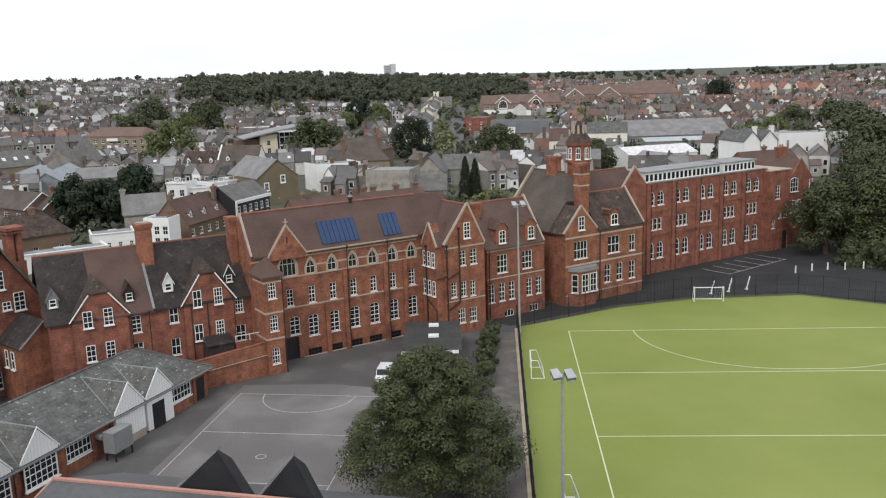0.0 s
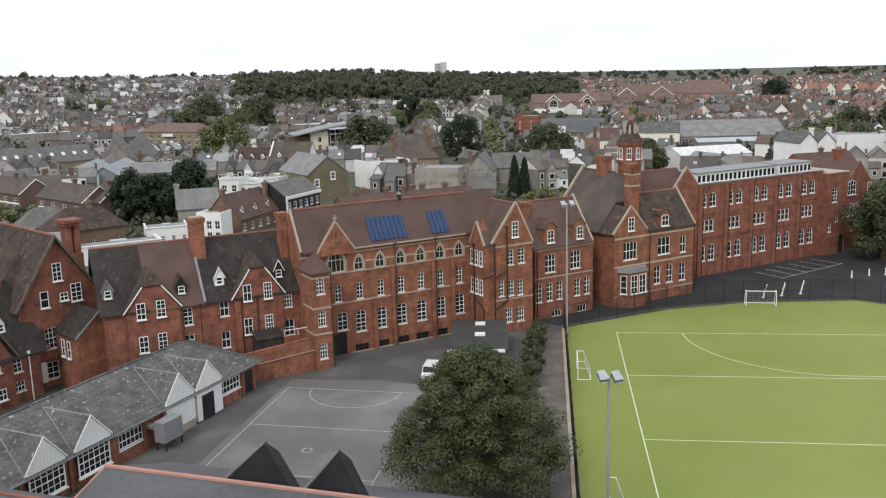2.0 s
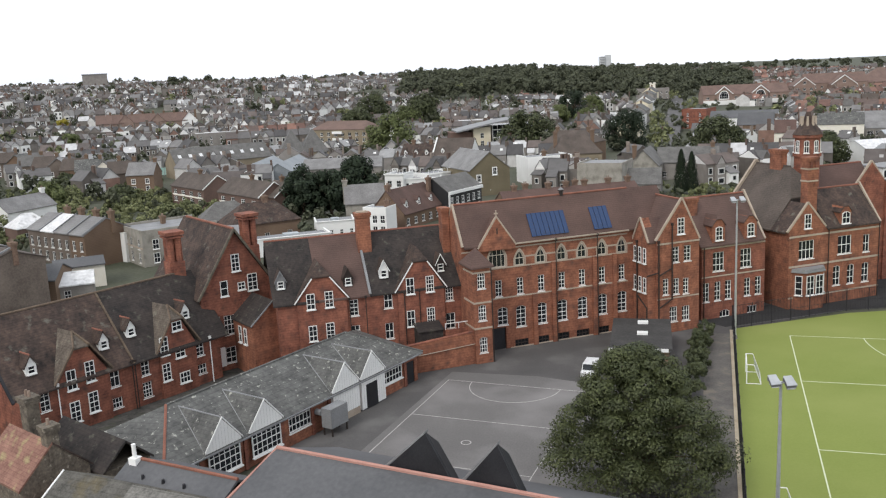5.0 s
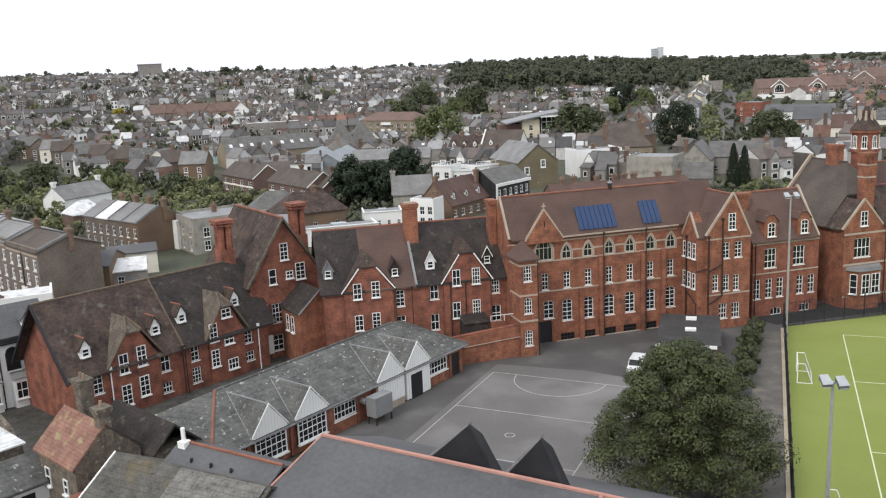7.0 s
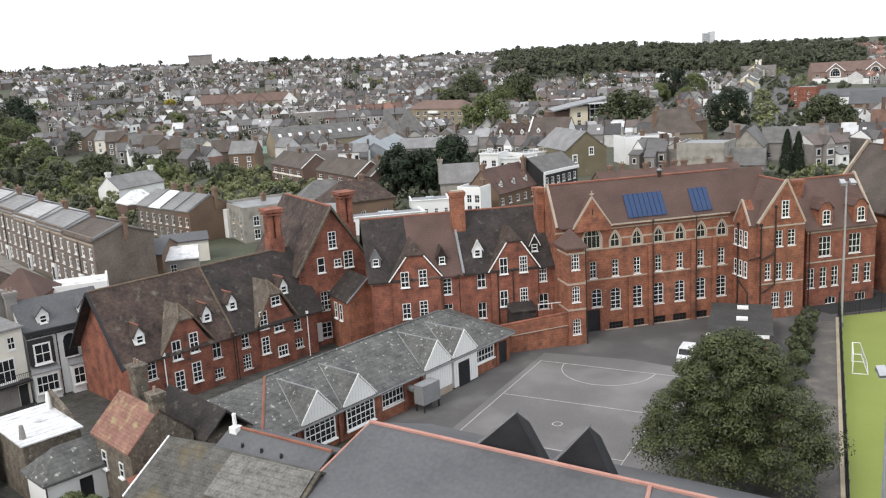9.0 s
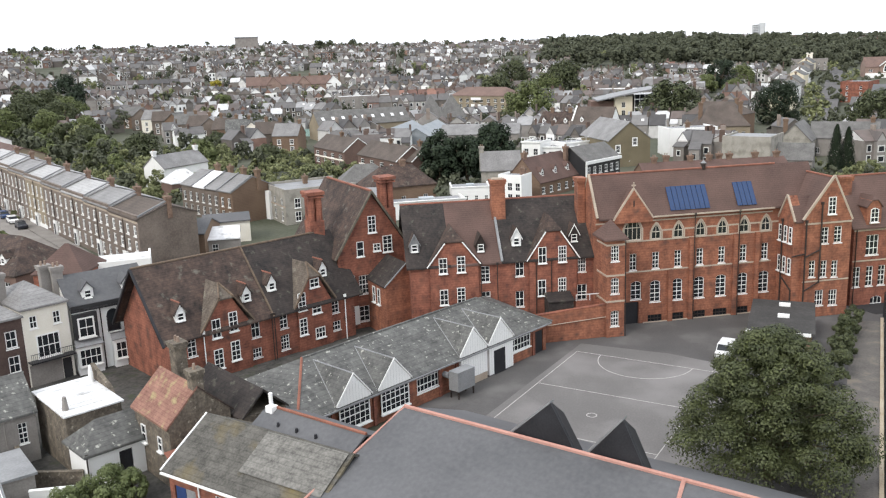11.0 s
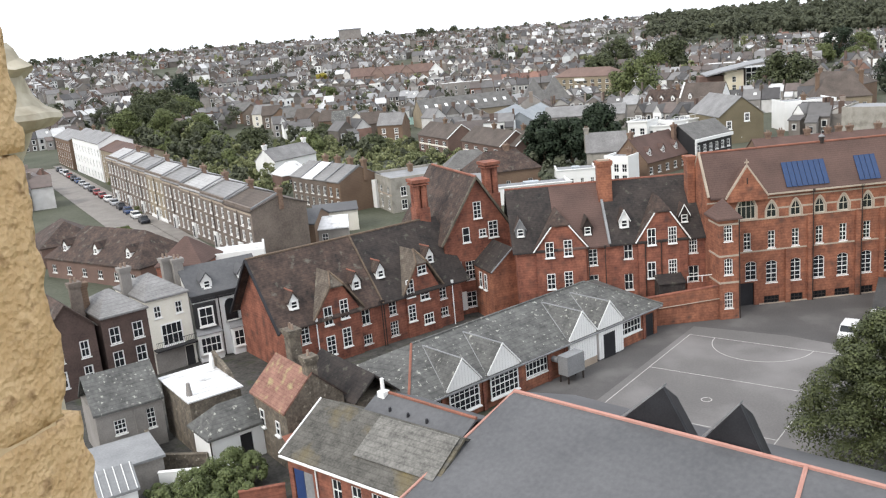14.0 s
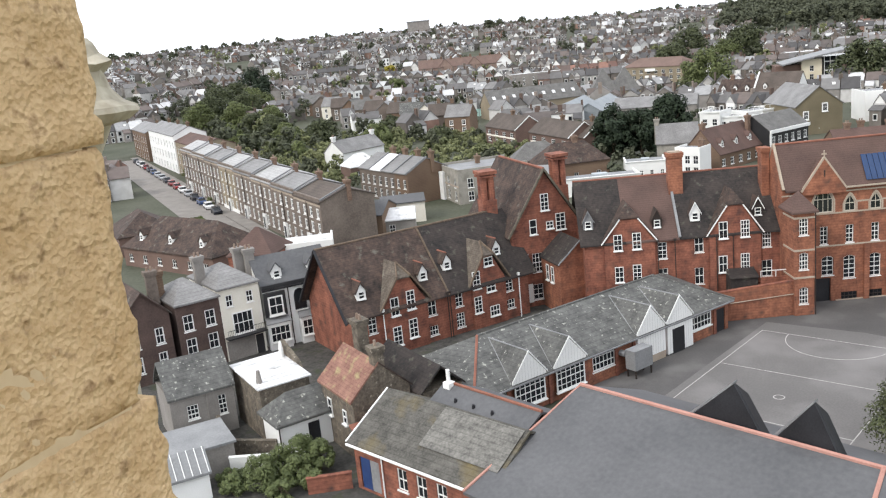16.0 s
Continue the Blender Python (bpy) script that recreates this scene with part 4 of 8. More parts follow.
for x, y, zt in ((-1.2, 4.0, 16.7), (9.3, 6.5, 17.2)):
    cm = Mesh().box(x - 0.9, x + 0.9, y - 1.0, y + 1.0, 5, 13.2)
    for i in range(2):
        for j in range(2):
            cm.tube((x - 0.45 + 0.9 * i, y - 0.5 + j, 13.2), (x - 0.45 + 0.9 * i, y - 0.5 + j, zt - 0.4), 0.42, sides=8)
    cm.box(x - 1.0, x + 1.0, y - 1.1, y + 1.1, zt - 0.75, zt - 0.55).box(x - 1.1, x + 1.1, y - 1.2, y + 1.2, zt - 0.4, zt)
    part("chimney", cm, BRICK_DEEP, gh, "tall moulded brick chimney stack")
# low gabled annexe in front
an = thing("school_house_annexe", "small gabled brick annexe with a slate roof", "annexe", GWING @ pose(3.6, -5.3, 0))
part("wall", Mesh().box(0, 5.1, 0, 5.3, 0, 6.3).prism([(0, 0, 6.3), (5.1, 0, 6.3), (2.75, 0, 8.5)], (0, 5.3, 0)), BRICK, an)
part("roof", cross_roof(Mesh(), -0.25, 5.6, -0.2, 5.3, 6.2, 8.75, 0.1), TILE_BLACK, an)
for sg in (-1, 1):
    part("verge_board", Mesh().tube((2.68 + sg * 2.95, -0.24, 6.2), (2.68, -0.24, 8.75), 0.09, sides=4), LEAD, an)
window(an, -0.05, 4.6, 0.7, 1.9, 2.0, 1, 2, turn=-90)
window(an, -0.05, 4.6, 0.7, 1.9, 3.4, 1, 2, turn=-90)
downpipe(an, 4.95, 0, 6.1, mat=LEAD)

# ---- west range ----
LICHEN_EDGE = material("lichened_edge_tile", (0.09, 0.068, 0.052), (0.19, 0.14, 0.1), 0.9, 0.6, 4.0)
BAY_TILE = material("lichened_bay_tile", (0.06, 0.05, 0.042), (0.17, 0.14, 0.112), 0.88, 0.9, 4.0, bump=0.3, courses=0.2, spots=((0.2, 0.185, 0.15), 1.4, 0.58, 0.72))
ww = thing("school_house_west_range", "red-brick school house range with mossy tile roof", "school house", WWING)
wins = [(2.3, 3.9, 1.0, 2.0, 2, 4), (5.0, 5.3, 1.0, 2.0, 2, 2), (7.0, 5.6, 1.0, 2.1, 2, 4), (9.75, 4.1, 1.05, 2.1, 2, 2), (13.3, 4.2, 1.0, 2.0, 2, 4), (15.6, 5.8, 1.0, 2.0, 2, 4), (17.4, 7.6, 1.2, 1.0, 2, 2), (17.5, 4.6, 1.2, 1.1, 2, 2), (20.3, 4.3, 1.0, 1.9, 2, 4),
        (5.0, 2.0, 1.05, 2.1, 2, 4), (7.0, 2.4, 1.05, 2.1, 2, 4), (9.75, 1.3, 1.1, 1.1, 3, 2), (13.3, 1.6, 1.1, 1.7, 3, 4), (15.6, 2.9, 1.0, 1.9, 2, 4), (17.8, 1.7, 1.3, 1.2, 3, 2), (20.3, 1.8, 1.2, 1.1, 3, 2)]
w = Mesh()
front_wall(w, 0, 23.0, 0, 5.3, [(q[0], q[1], q[2], q[3], "") for q in wins if q[1] + q[3] / 2 < 5.3])
w.box(0, 23, 0.3, 11, 0, 5.3)
w.prism([(0.02, 0, 5.3), (0.02, 11, 5.3), (0.02, 5.5, 11.6)], (0.4, 0, 0))
part("wall", w, BRICK_DEEP, ww)
for a, c, mt in ((-0.9, 11.8, TILE_DARK), (11.8, 24, TILE_BLACK)):
    part("roof", gable_roof(Mesh(), a, c - 0.01, -0.5, 11.5, 5.0, 11.9, 0.16), mt, ww, "mossy weathered tile roof")
part("valley_tiles", Mesh().tube((11.8, -0.5, 5.05), (11.8, 5.5, 11.95), 0.13, sides=4), LICHEN_EDGE, ww, "worn tile strip between roofs")
ridge_line(ww, (-0.9, 5.5, 11.9), (23, 5.5, 11.9), mat=LICHEN_EDGE)
part("bargeboard", Mesh().tube((-0.95, -0.6, 4.8), (-0.95, 5.5, 11.8), 0.17, sides=4).tube((-0.95, 11.6, 4.8), (-0.95, 5.5, 11.8), 0.17, sides=4), BLACK, ww, "black bargeboard")
for x0, x1, zt in ((3.7, 8.9, 8.1), (15.0, 19.6, 8.2)):
    xm, ze = (x0 + x1) / 2, 5.3
    zr = zt + 1.3
    hx = (x1 - x0) / 2 * (1.3 / (zr - ze))
    gm = Mesh().prism([(x0, -0.25, 0), (x1, -0.25, 0), (x1, -0.25, ze), (xm + hx, -0.25, zt), (xm - hx, -0.25, zt), (x0, -0.25, ze)], (0, 0.6, 0))
    gb = part("gable_bay", gm, BRICK_DEEP, ww)
    part("bay_roof", cross_roof(Mesh(), x0 - 0.5, x1 + 0.5, -0.55, 6, ze, zr + 0.3, 0.16, 1.5, 1.35), BAY_TILE, gb)
    for sg in (-1, 1):
        part("verge_tiles", Mesh().tube((xm + sg * ((x1 - x0) / 2 + 0.5), -0.56, ze), (xm + sg * hx, -0.56, zt + 0.32), 0.12, sides=4), LICHEN_EDGE, gb, "pale lichened verge")
        part("hip_tiles", Mesh().tube((xm + sg * hx, -0.56, zt + 0.34), (xm, 0.95, zr + 0.34), 0.12, sides=5), LICHEN_EDGE, gb)
for s, z, a, b, c, r in wins:
    inbay = 3.7 < s < 8.9 or 15.0 < s < 19.6
    window(ww, s, z, a, b, -0.3 if inbay else 0.1, c, r)
for s, z in ((1.8, 6.5), (9.6, 6.8), (13.0, 7.2), (19.95, 7.4)):
    y = (z - 5.0) / 1.15 - 0.45
    small_dormer(ww, s, y, z + 0.1, 1.1, 0.95, 2.2, win=(0.72, 0.78), pitch=0.8)
    part("ridge_tiles", Mesh().tube((s, y - 0.1, z + 2.1), (s, y + 2.0, z + 2.1), 0.09, sides=5), RIDGE, ww)
for s in (3.5, 11.6, 11.9, 21.4):
    downpipe(ww, s, 0, 5.2, -0.4, mat=WHITE if s in (3.5, 21.4) else None)

# ---- low classroom building beside the playground ----
JOINT = material("board_shadow_gap", (0.5, 0.5, 0.49), (0.58, 0.58, 0.57), 0.8)
lb = thing("low_classroom_building", "long low brick classroom with slate roof and white gablets", "school building", LOW)
LL = 34.0
wins = [(-4.3, 2.3, 3.2, 2.1, 6, 3), (-18.5, 2.2, 3.0, 2.0, 6, 3), (-23.15, 2.6, 3.1, 2.5, 6, 4), (-28.0, 2.6, 3.0, 2.2, 6, 4), (-31.4, 2.3, 2.2, 1.9, 4, 3)]
w = Mesh()
front_wall(w, -LL, 0, 0, 3.25, [(q[0], min(q[1], 2.2), q[2], min(q[3], 2.05), "") for q in wins] + [(-1.2, 1.25, 1.4, 2.5, ""), (-8.8, 1.3, 1.9, 2.6, "")])
w.box(-LL, 0, 0.3, 8.6, 0, 3.2)
part("wall", w, BRICK, lb)
lr = Mesh()
slab(lr, [(-LL - 0.3, -0.5, 3.2), (0.5, -0.5, 3.2), (-5.1, 5.6, 6.1), (-LL + 5.2, 5.6, 6.1)], 0.16)
slab(lr, [(0.5, 8.9, 4.5), (-LL - 0.3, 8.9, 4.5), (-LL + 5.2, 5.6, 6.1), (-5.1, 5.6, 6.1)], 0.16)
slab(lr, [(0.5, -0.5, 3.2), (0.5, 8.9, 4.5), (-5.1, 5.6, 6.1)], 0.16)
slab(lr, [(-LL - 0.3, 8.9, 4.5), (-LL - 0.3, -0.5, 3.2), (-LL + 5.2, 5.6, 6.1)], 0.16)
part("roof", lr, SLATE, lb, "grey slate roof speckled with lichen")
ridge_line(lb, (-LL + 5.2, 5.6, 6.1), (-5.1, 5.6, 6.1), mat=SLATE)
ridge_line(lb, (-LL - 0.3, -0.5, 3.2), (-LL + 5.2, 5.6, 6.1))
ridge_line(lb, (0.5, -0.5, 3.2), (-5.1, 5.6, 6.1), mat=SLATE)
for s, z, a, b, c, r in wins:
    if s in (-23.15, -28.0):
        window(lb, s, 2.05, 3.5, 2.3, -0.34, c, 4, fat=0.12)
    else:
        window(lb, s, min(z, 2.2), a, min(b, 2.0), 0.05, c, r, fat=0.12)
for s, hw, za, z0 in ((-8.15, 1.9, 5.6, 0.1), (-12.35, 1.95, 5.65, 0.75), (-23.15, 1.95, 5.6, 3.25), (-28.0, 1.9, 5.65, 3.25)):
    gm = Mesh().prism([(s - hw, -0.45, z0), (s + hw, -0.45, z0), (s + hw, -0.45, 3.45), (s, -0.45, za), (s - hw, -0.45, 3.45)], (0, 0.35, 0))
    g = part("gablet", gm, WHITE, lb, "white boarded gablet")
    part("gablet_roof", cross_roof(Mesh(), s - hw - 0.12, s + hw + 0.12, -0.42, 5.8, 3.4, za + 0.16, 0.08), SLATE, g)
    for sg in (-1, 1):
        part("bargeboard", Mesh().prism([(s + sg * (hw + 0.16), -0.52, 3.3), (s, -0.52, za + 0.1), (s, -0.52, za + 0.26), (s + sg * (hw + 0.16), -0.52, 3.48)], (0, 0.08, 0)), WHITE, g)
    yb = (za + 0.16 - 3.2) * 6.1 / 2.9 - 0.5
    part("ridge_lead", Mesh().tube((s, -0.45, za + 0.17), (s, yb, za + 0.17), 0.07, sides=5), LEAD, g)
    for sg in (-1, 1):
        part("valley_lead", Mesh().tube((s + sg * (hw + 0.1), -0.3, 3.36), (s, yb, za + 0.17), 0.05, sides=5), LEAD, g)
    for k in range(1, 11):
        x = s - hw + 2 * hw * k / 11
        top = 3.45 + (za - 3.45) * (1 - abs(x - s) / hw)
        part("board_joint", Mesh().box(x - 0.01, x + 0.01, -0.46, -0.451, z0 + 0.02, top - 0.12), JOINT, g)
    if z0 > 0.5 and z0 < 3:
        part("plinth", Mesh().box(s - hw, s + hw, -0.43, -0.001, 0, 0.74), STONE, lb, "pale rendered plinth")
part("door", Mesh().box(-1.85, -0.55, 0.1, 0.2, 0, 2.5), BLACK, lb, "dark door")
part("door", Mesh().box(-9.35, -7.6, -0.5, -0.455, 0, 2.55), BLACK, lb, "dark double door")
for s in (-2.3, -6.15, -10.2, -14.5, -16.9, -20.9, -25.4, -30.2):
    part("pier", Mesh().box(s - 0.2, s + 0.2, -0.14, -0.001, 0, 3.2), BRICK_DEEP, lb)
part("gutter", Mesh().box(-LL, 0.3, -0.62, -0.5, 3.0, 3.14), LEAD, lb)


# ---- the stone tower that the view is from ----
TOWER = material("pale_tower_stone", (0.3, 0.25, 0.18), (0.42, 0.36, 0.27), 0.95, 2.0, 4.0)


def ashlar_material():
    # The dark brown spots paint side-light shade into the stone's pits.
    m = material("weathered_golden_sandstone_pit_shade", (0.4, 0.262, 0.125), (0.61, 0.445, 0.262), 0.95, 0.12, 40.0, bump=0.0, spots=((0.24, 0.15, 0.075), 38.0, 0.58, 0.72))
    n, l = m.node_tree.nodes, m.node_tree.links
    p = n["Principled BSDF"]
    co, f1, f2, add, b = n.new("ShaderNodeTexCoord"), n.new("ShaderNodeTexNoise"), n.new("ShaderNodeTexVoronoi"), n.new("ShaderNodeMath"), n.new("ShaderNodeBump")
    f1.inputs["Scale"].default_value, f1.inputs["Detail"].default_value = 42.0, 12.0
    f2.inputs["Scale"].default_value = 130.0
    add.operation = "ADD"
    l.new(co.outputs["Object"], f1.inputs["Vector"])
    l.new(co.outputs["Object"], f2.inputs["Vector"])
    l.new(f1.outputs["Fac"], add.inputs[0])
    vm = n.new("ShaderNodeMath")
    vm.operation, vm.inputs[1].default_value = "MULTIPLY", 0.25
    l.new(f2.outputs["Distance"], vm.inputs[0])
    l.new(vm.outputs[0], add.inputs[1])
    l.new(add.outputs[0], b.inputs["Height"])
    b.inputs["Strength"].default_value, b.inputs["Distance"].default_value = 1.0, 0.014
    l.new(b.outputs[0], p.inputs["Normal"])
    return m


ASHLAR = ashlar_material()
tower = thing("church_tower", "square pale stone church tower under the viewpoint", "tower", kind="structure")
part("shaft", Mesh().box(-2.2, 4.0, -6.0, 0.95, -0.5, 31.3).box(-2.7, -1.5, 0.95, 2.1, -0.5, 30.9), TOWER, tower)
pier = thing("stone_pier", "weathered golden sandstone parapet pier", "stone pier")
PIER_EDGE = (-1.1 * math.sin(radians(54.25)), 1.1 * math.cos(radians(54.25)))
PIER_TURN = math.degrees(math.atan2(0.868 * math.cos(radians(64.5)) - math.cos(radians(54.4)), -0.868 * math.sin(radians(64.5)) + math.sin(radians(54.4))))


def rough_block(x0, x1, z0, z1, deep, amount, seed, step=0.009):
    """A stone of the pier: its edge at x0, running to x1 along the face; the face is uneven and the arris worn."""
    m = Mesh()
    nx, nz = int((x1 - x0) / step) + 1, int((z1 - z0) / step) + 1
    for j in range(nz + 1):
        for i in range(nx + 1):
            x, z = x0 + (x1 - x0) * i / nx, z0 + (z1 - z0) * j / nz
            p = Vector((x * 7, seed * 3.1, z * 7))
            y = amount * (noise.noise(p) * 0.9 + noise.noise(p * 3.1) * 0.3 + noise.noise(p * 8.3) * 0.2 - 1.1 * max(0.0, noise.noise(p * 13) - 0.25) - 0.8 * max(0.0, noise.noise(p * 5.3) - 0.35))
            e = min((x - x0) / 0.03, (z - z0) / 0.007, (z1 - z) / 0.007, 1.0)
            y -= 0.004 * (1 - max(0.0, e)) ** 2
            dx = amount * 2.3 * (noise.noise(Vector((seed, 5.0, z * 11))) + 0.6 * noise.noise(Vector((seed, 9.0, z * 35)))) * max(0.0, 1 - (x - x0) / 0.12)
            m.v.append((x + dx, y, z))
    w = nx + 1
    for j in range(nz):
        for i in range(nx):
            m.f.append((j * w + i, j * w + i + 1, (j + 1) * w + i + 1, (j + 1) * w + i))
    # return along the arris, and the back
    n = len(m.v)
    for j in range(nz + 1):
        v = m.v[j * w]
        m.v.append((v[0] + 0.02 + 0.01 * noise.noise(Vector((v[2] * 20, 1, 1))), v[1] + deep, v[2]))
    for j in range(nz):
        m.f.append((j * w, (j + 1) * w, n + j + 1, n + j))
    k = len(m.v)
    m.v += [(x1, deep, z0), (x1, deep, z1)]
    m.f.append(tuple([n + j for j in range(nz + 1)] + [k + 1, k]))
    m.f.append(tuple([nz * w + i for i in range(w)] + [k + 1, n + nz]))
    m.f.append(tuple([i for i in range(w - 1, -1, -1)] + [n, k]))
    return m


pier.matrix_basis = pose(PIER_EDGE[0], PIER_EDGE[1], 32.8, 0, 0, PIER_TURN)
for k, (z0, z1, x0) in enumerate(((-1.5, -1.023, -0.03), (-1.02, -0.715, -0.02), (-0.712, -0.4015, -0.012), (-0.398, -0.0855, 0.006), (-0.083, 0.2355, 0.0), (0.238, 0.56, 0.0), (0.563, 1.0, 0.01))):
    part("stone", rough_block(x0, 1.1, z0, z1, -0.5, 0.0075, k + 1), ASHLAR, pier, smooth=True)
part("mortar", Mesh().box(0.03, 1.08, -0.47, -0.004, -1.5, 1.0), material("pale_mortar", (0.42, 0.31, 0.18), (0.56, 0.44, 0.29), 0.95, 0.2, 30.0), pier)
fin = thing("carved_finial", "pale lichened stone finial beyond the parapet", "finial", pose(-2.5 * math.sin(radians(55.5)), 2.5 * math.cos(radians(55.5)), 32.8))
fm = Mesh()
prof = [(0.03, -2.0), (0.03, -0.24), (0.07, -0.165), (0.085, -0.138), (0.135, -0.128), (0.158, -0.108), (0.15, -0.095), (0.115, -0.078), (0.095, -0.045), (0.088, -0.005), (0.098, 0.004), (0.112, 0.016), (0.08, 0.035), (0.07, 0.06), (0.06, 0.075), (0.002, 0.082)]
for (r0, z0), (r1, z1) in zip(prof, prof[1:]):
    n = len(fm.v)
    for r, z in ((r0, z0), (r1, z1)):
        for i in range(20):
            a = 2 * math.pi * i / 20
            k = 1 + 0.16 * noise.noise(Vector((math.cos(a) * 2.1, math.sin(a) * 2.1, z * 14)))
            fm.v.append((r * k * math.cos(a), r * k * math.sin(a), z + 0.012 * noise.noise(Vector((math.cos(a) * 3, math.sin(a) * 3, z * 9 + 5)))))
    fm.f += [(n + i, n + (i + 1) % 20, n + 20 + (i + 1) % 20, n + 20 + i) for i in range(20)]
part("stone", fm, material("lichened_pale_stone", (0.27, 0.24, 0.18), (0.5, 0.46, 0.37), 0.9, 0.1, 30.0), fin)

# ---- sports hall roof below the tower ----
PINK_RIDGE = material("pale_red_ridge", (0.34, 0.17, 0.135), (0.45, 0.25, 0.205), 0.85, 1.5, 8.0)
sh = thing("sports_hall", "large hall with dark slate roof and red ridge tiles", "hall", at(-25.5, 53.1, -14.2))
SL = 46.0
part("wall", Mesh().box(-0.6, SL, -10.2, 8.6, 0, 4.1), BRICK, sh)
rf = Mesh()
gable_roof(rf, -1.4, SL, -10.8, 9.2, 4.0, 8.0, hip0=1.4)
rf.v = [(x, y + (0.8 if abs(z - 8.0) < 1e-6 else 0.0), z) for x, y, z in rf.v]
part("roof", rf, SLATE_NEW, sh, "dark grey slate roof")
part("ridge_tiles", Mesh().tube((0, 0, 8.03), (SL, 0, 8.03), 0.16, sides=6), PINK_RIDGE, sh)
part("hip_tiles", Mesh().tube((0, 0, 8.0), (-1.4, -10.8, 4.05), 0.1, sides=6), PINK_RIDGE, sh)
part("hip_tiles", Mesh().tube((20.6, -0.1, 8.05), (22.4, -10.5, 4.15), 0.14, sides=6), PINK_RIDGE, sh)
for x0, x1, xa in ((8.45, 13.35, 11.62), (14.1, 18.0, 16.6)):
    m = Mesh().prism([(x0, 0.35, 7.7), (x1, 0.35, 7.7), (xa, 0.35, 10.65)], (0, 0.25, 0))
    d = part("roof_light_gable", m, BLACK, sh, "black-clad triangular rooflight gable")
    part("edge_sheet", Mesh().prism([(x0 - 0.1, 0.3, 7.7), (xa, 0.3, 10.66), (xa, 0.3, 10.8), (x0 - 0.22, 0.3, 7.75)], (0, 0.5, 0)), LEAD, d)
    part("cladding", Mesh().prism([(x1, 0.6, 7.7), (xa, 0.6, 10.6), (x0, 0.6, 7.7)], (0, 1.5, -1.2)), BLACK, d)
# lower link roof running west from the hall
lk = thing("link_roof", "dark slate link roof with a red ridge and white flue", "roof", at(-36.4, 52.4, -14.2))
part("wall", Mesh().box(0, 9, -3.4, 2.6, 0, 5.2), BRICK_BROWN, lk)
part("roof", gable_roof(Mesh(), -0.2, 9.6, -3.8, 3.8, 5.1, 7.0), SLATE_NEW, lk)
ridge_line(lk, (0.8, 0, 7.03), (9.6, 0, 7.03))
part("flue", Mesh().tube((0.5, -0.3, 6.4), (0.5, -0.3, 8.2), 0.16, sides=8).box(0.15, 0.85, -0.6, 0.05, 6.6, 7.2), WHITE, lk, "white flue beside a lead flashing")
for k in range(3):
    part("roof_vent", Mesh().tube((2.2 + 1.9 * k, -1.3, 6.3), (2.2 + 1.9 * k, -1.3, 6.62), 0.14, 0.1, 8), BLACK, lk)

# ---- old outbuildings and cottages below the tower ----
LICHEN = material("lichened_tile_roof", (0.045, 0.043, 0.038), (0.14, 0.133, 0.118), 0.9, 1.0, 6.0, bump=0.4, courses=0.24, spots=((0.17, 0.13, 0.052), 0.3, 0.5, 0.75))
LEAD_TILE = material("pale_patch_tile", (0.085, 0.082, 0.075), (0.215, 0.207, 0.188), 0.9, 0.8, 5.0, bump=0.4, courses=0.24)
ORANGE = material("faded_red_tile", (0.15, 0.075, 0.058), (0.3, 0.165, 0.125), 0.9, 1.0, 5.0, bump=0.4, courses=0.2, spots=((0.3, 0.24, 0.13), 1.3, 0.55, 0.7))
CREAM = material("cream_stucco", (0.62, 0.55, 0.4), (0.72, 0.66, 0.52), 0.8, 3.0, 9.0)
GREY_RENDER = material("grey_render", (0.19, 0.175, 0.16), (0.3, 0.28, 0.26), 0.9, 2.0, 7.0)
WHITE_SHEET = material("white_roof_sheet", (0.5, 0.5, 0.5), (0.78, 0.78, 0.78), 0.6, 1.2, 2.0, spots=((0.24, 0.24, 0.23), 0.7, 0.58, 0.78))
BLUE = material("blue_paint", (0.02, 0.04, 0.12), (0.03, 0.06, 0.16), 0.5, 1.0, 8.0)
FLINT = material("flint_and_brick", (0.06, 0.052, 0.043), (0.2, 0.168, 0.13), 0.95, 0.7, 5.0, bump=0.6, spots=((0.3, 0.27, 0.22), 3.2, 0.6, 0.72))

ol = thing("old_workshop", "brick workshop with patched lichened tile roof", "workshop", at(-41.4, 46.4, -11.2))
w = Mesh()
hs = [(1.6, 1.5, 2.2, 2.6, ""), (5.2, 2.2, 1.0, 1.7, ""), (7.2, 2.2, 1.0, 1.7, ""), (9.2, 2.2, 1.0, 1.7, "")]
front_wall(w, 0, 13.6, 0, 3.9, hs)
w.box(0, 13.6, 0.3, 8.6, 0, 3.9)
w.prism([(0, 0, 3.9), (0, 8.6, 3.9), (0, 4.3, 6.4)], (0.3, 0, 0))
part("wall", w, BRICK_DEEP, ol)
part("roof", gable_roof(Mesh(), -0.3, 13.9, -0.4, 9.0, 3.9, 6.55), LICHEN, ol)
part("roof_patch", Mesh().prism([(6.2, 1.0, 4.8), (13.6, 1.0, 4.8), (13.6, 4.1, 6.55), (6.2, 4.1, 6.55)], (0, -0.008, 0.014)), LEAD_TILE, ol, "paler patch of newer tiles")
part("gutter", Mesh().box(-0.3, 13.9, -0.55, -0.4, 3.66, 3.8), WHITE, ol, "white gutter")
part("bargeboard", Mesh().tube((-0.35, -0.4, 3.9), (-0.35, 4.3, 6.55), 0.09, sides=4), WHITE, ol)
part("door", Mesh().box(0.55, 1.6, 0.08, 0.16, 0.1, 2.8), BLUE, ol, "dark blue door")
part("door", Mesh().box(1.64, 2.65, 0.08, 0.16, 0.1, 2.8), LEAD, ol, "grey glazed door")
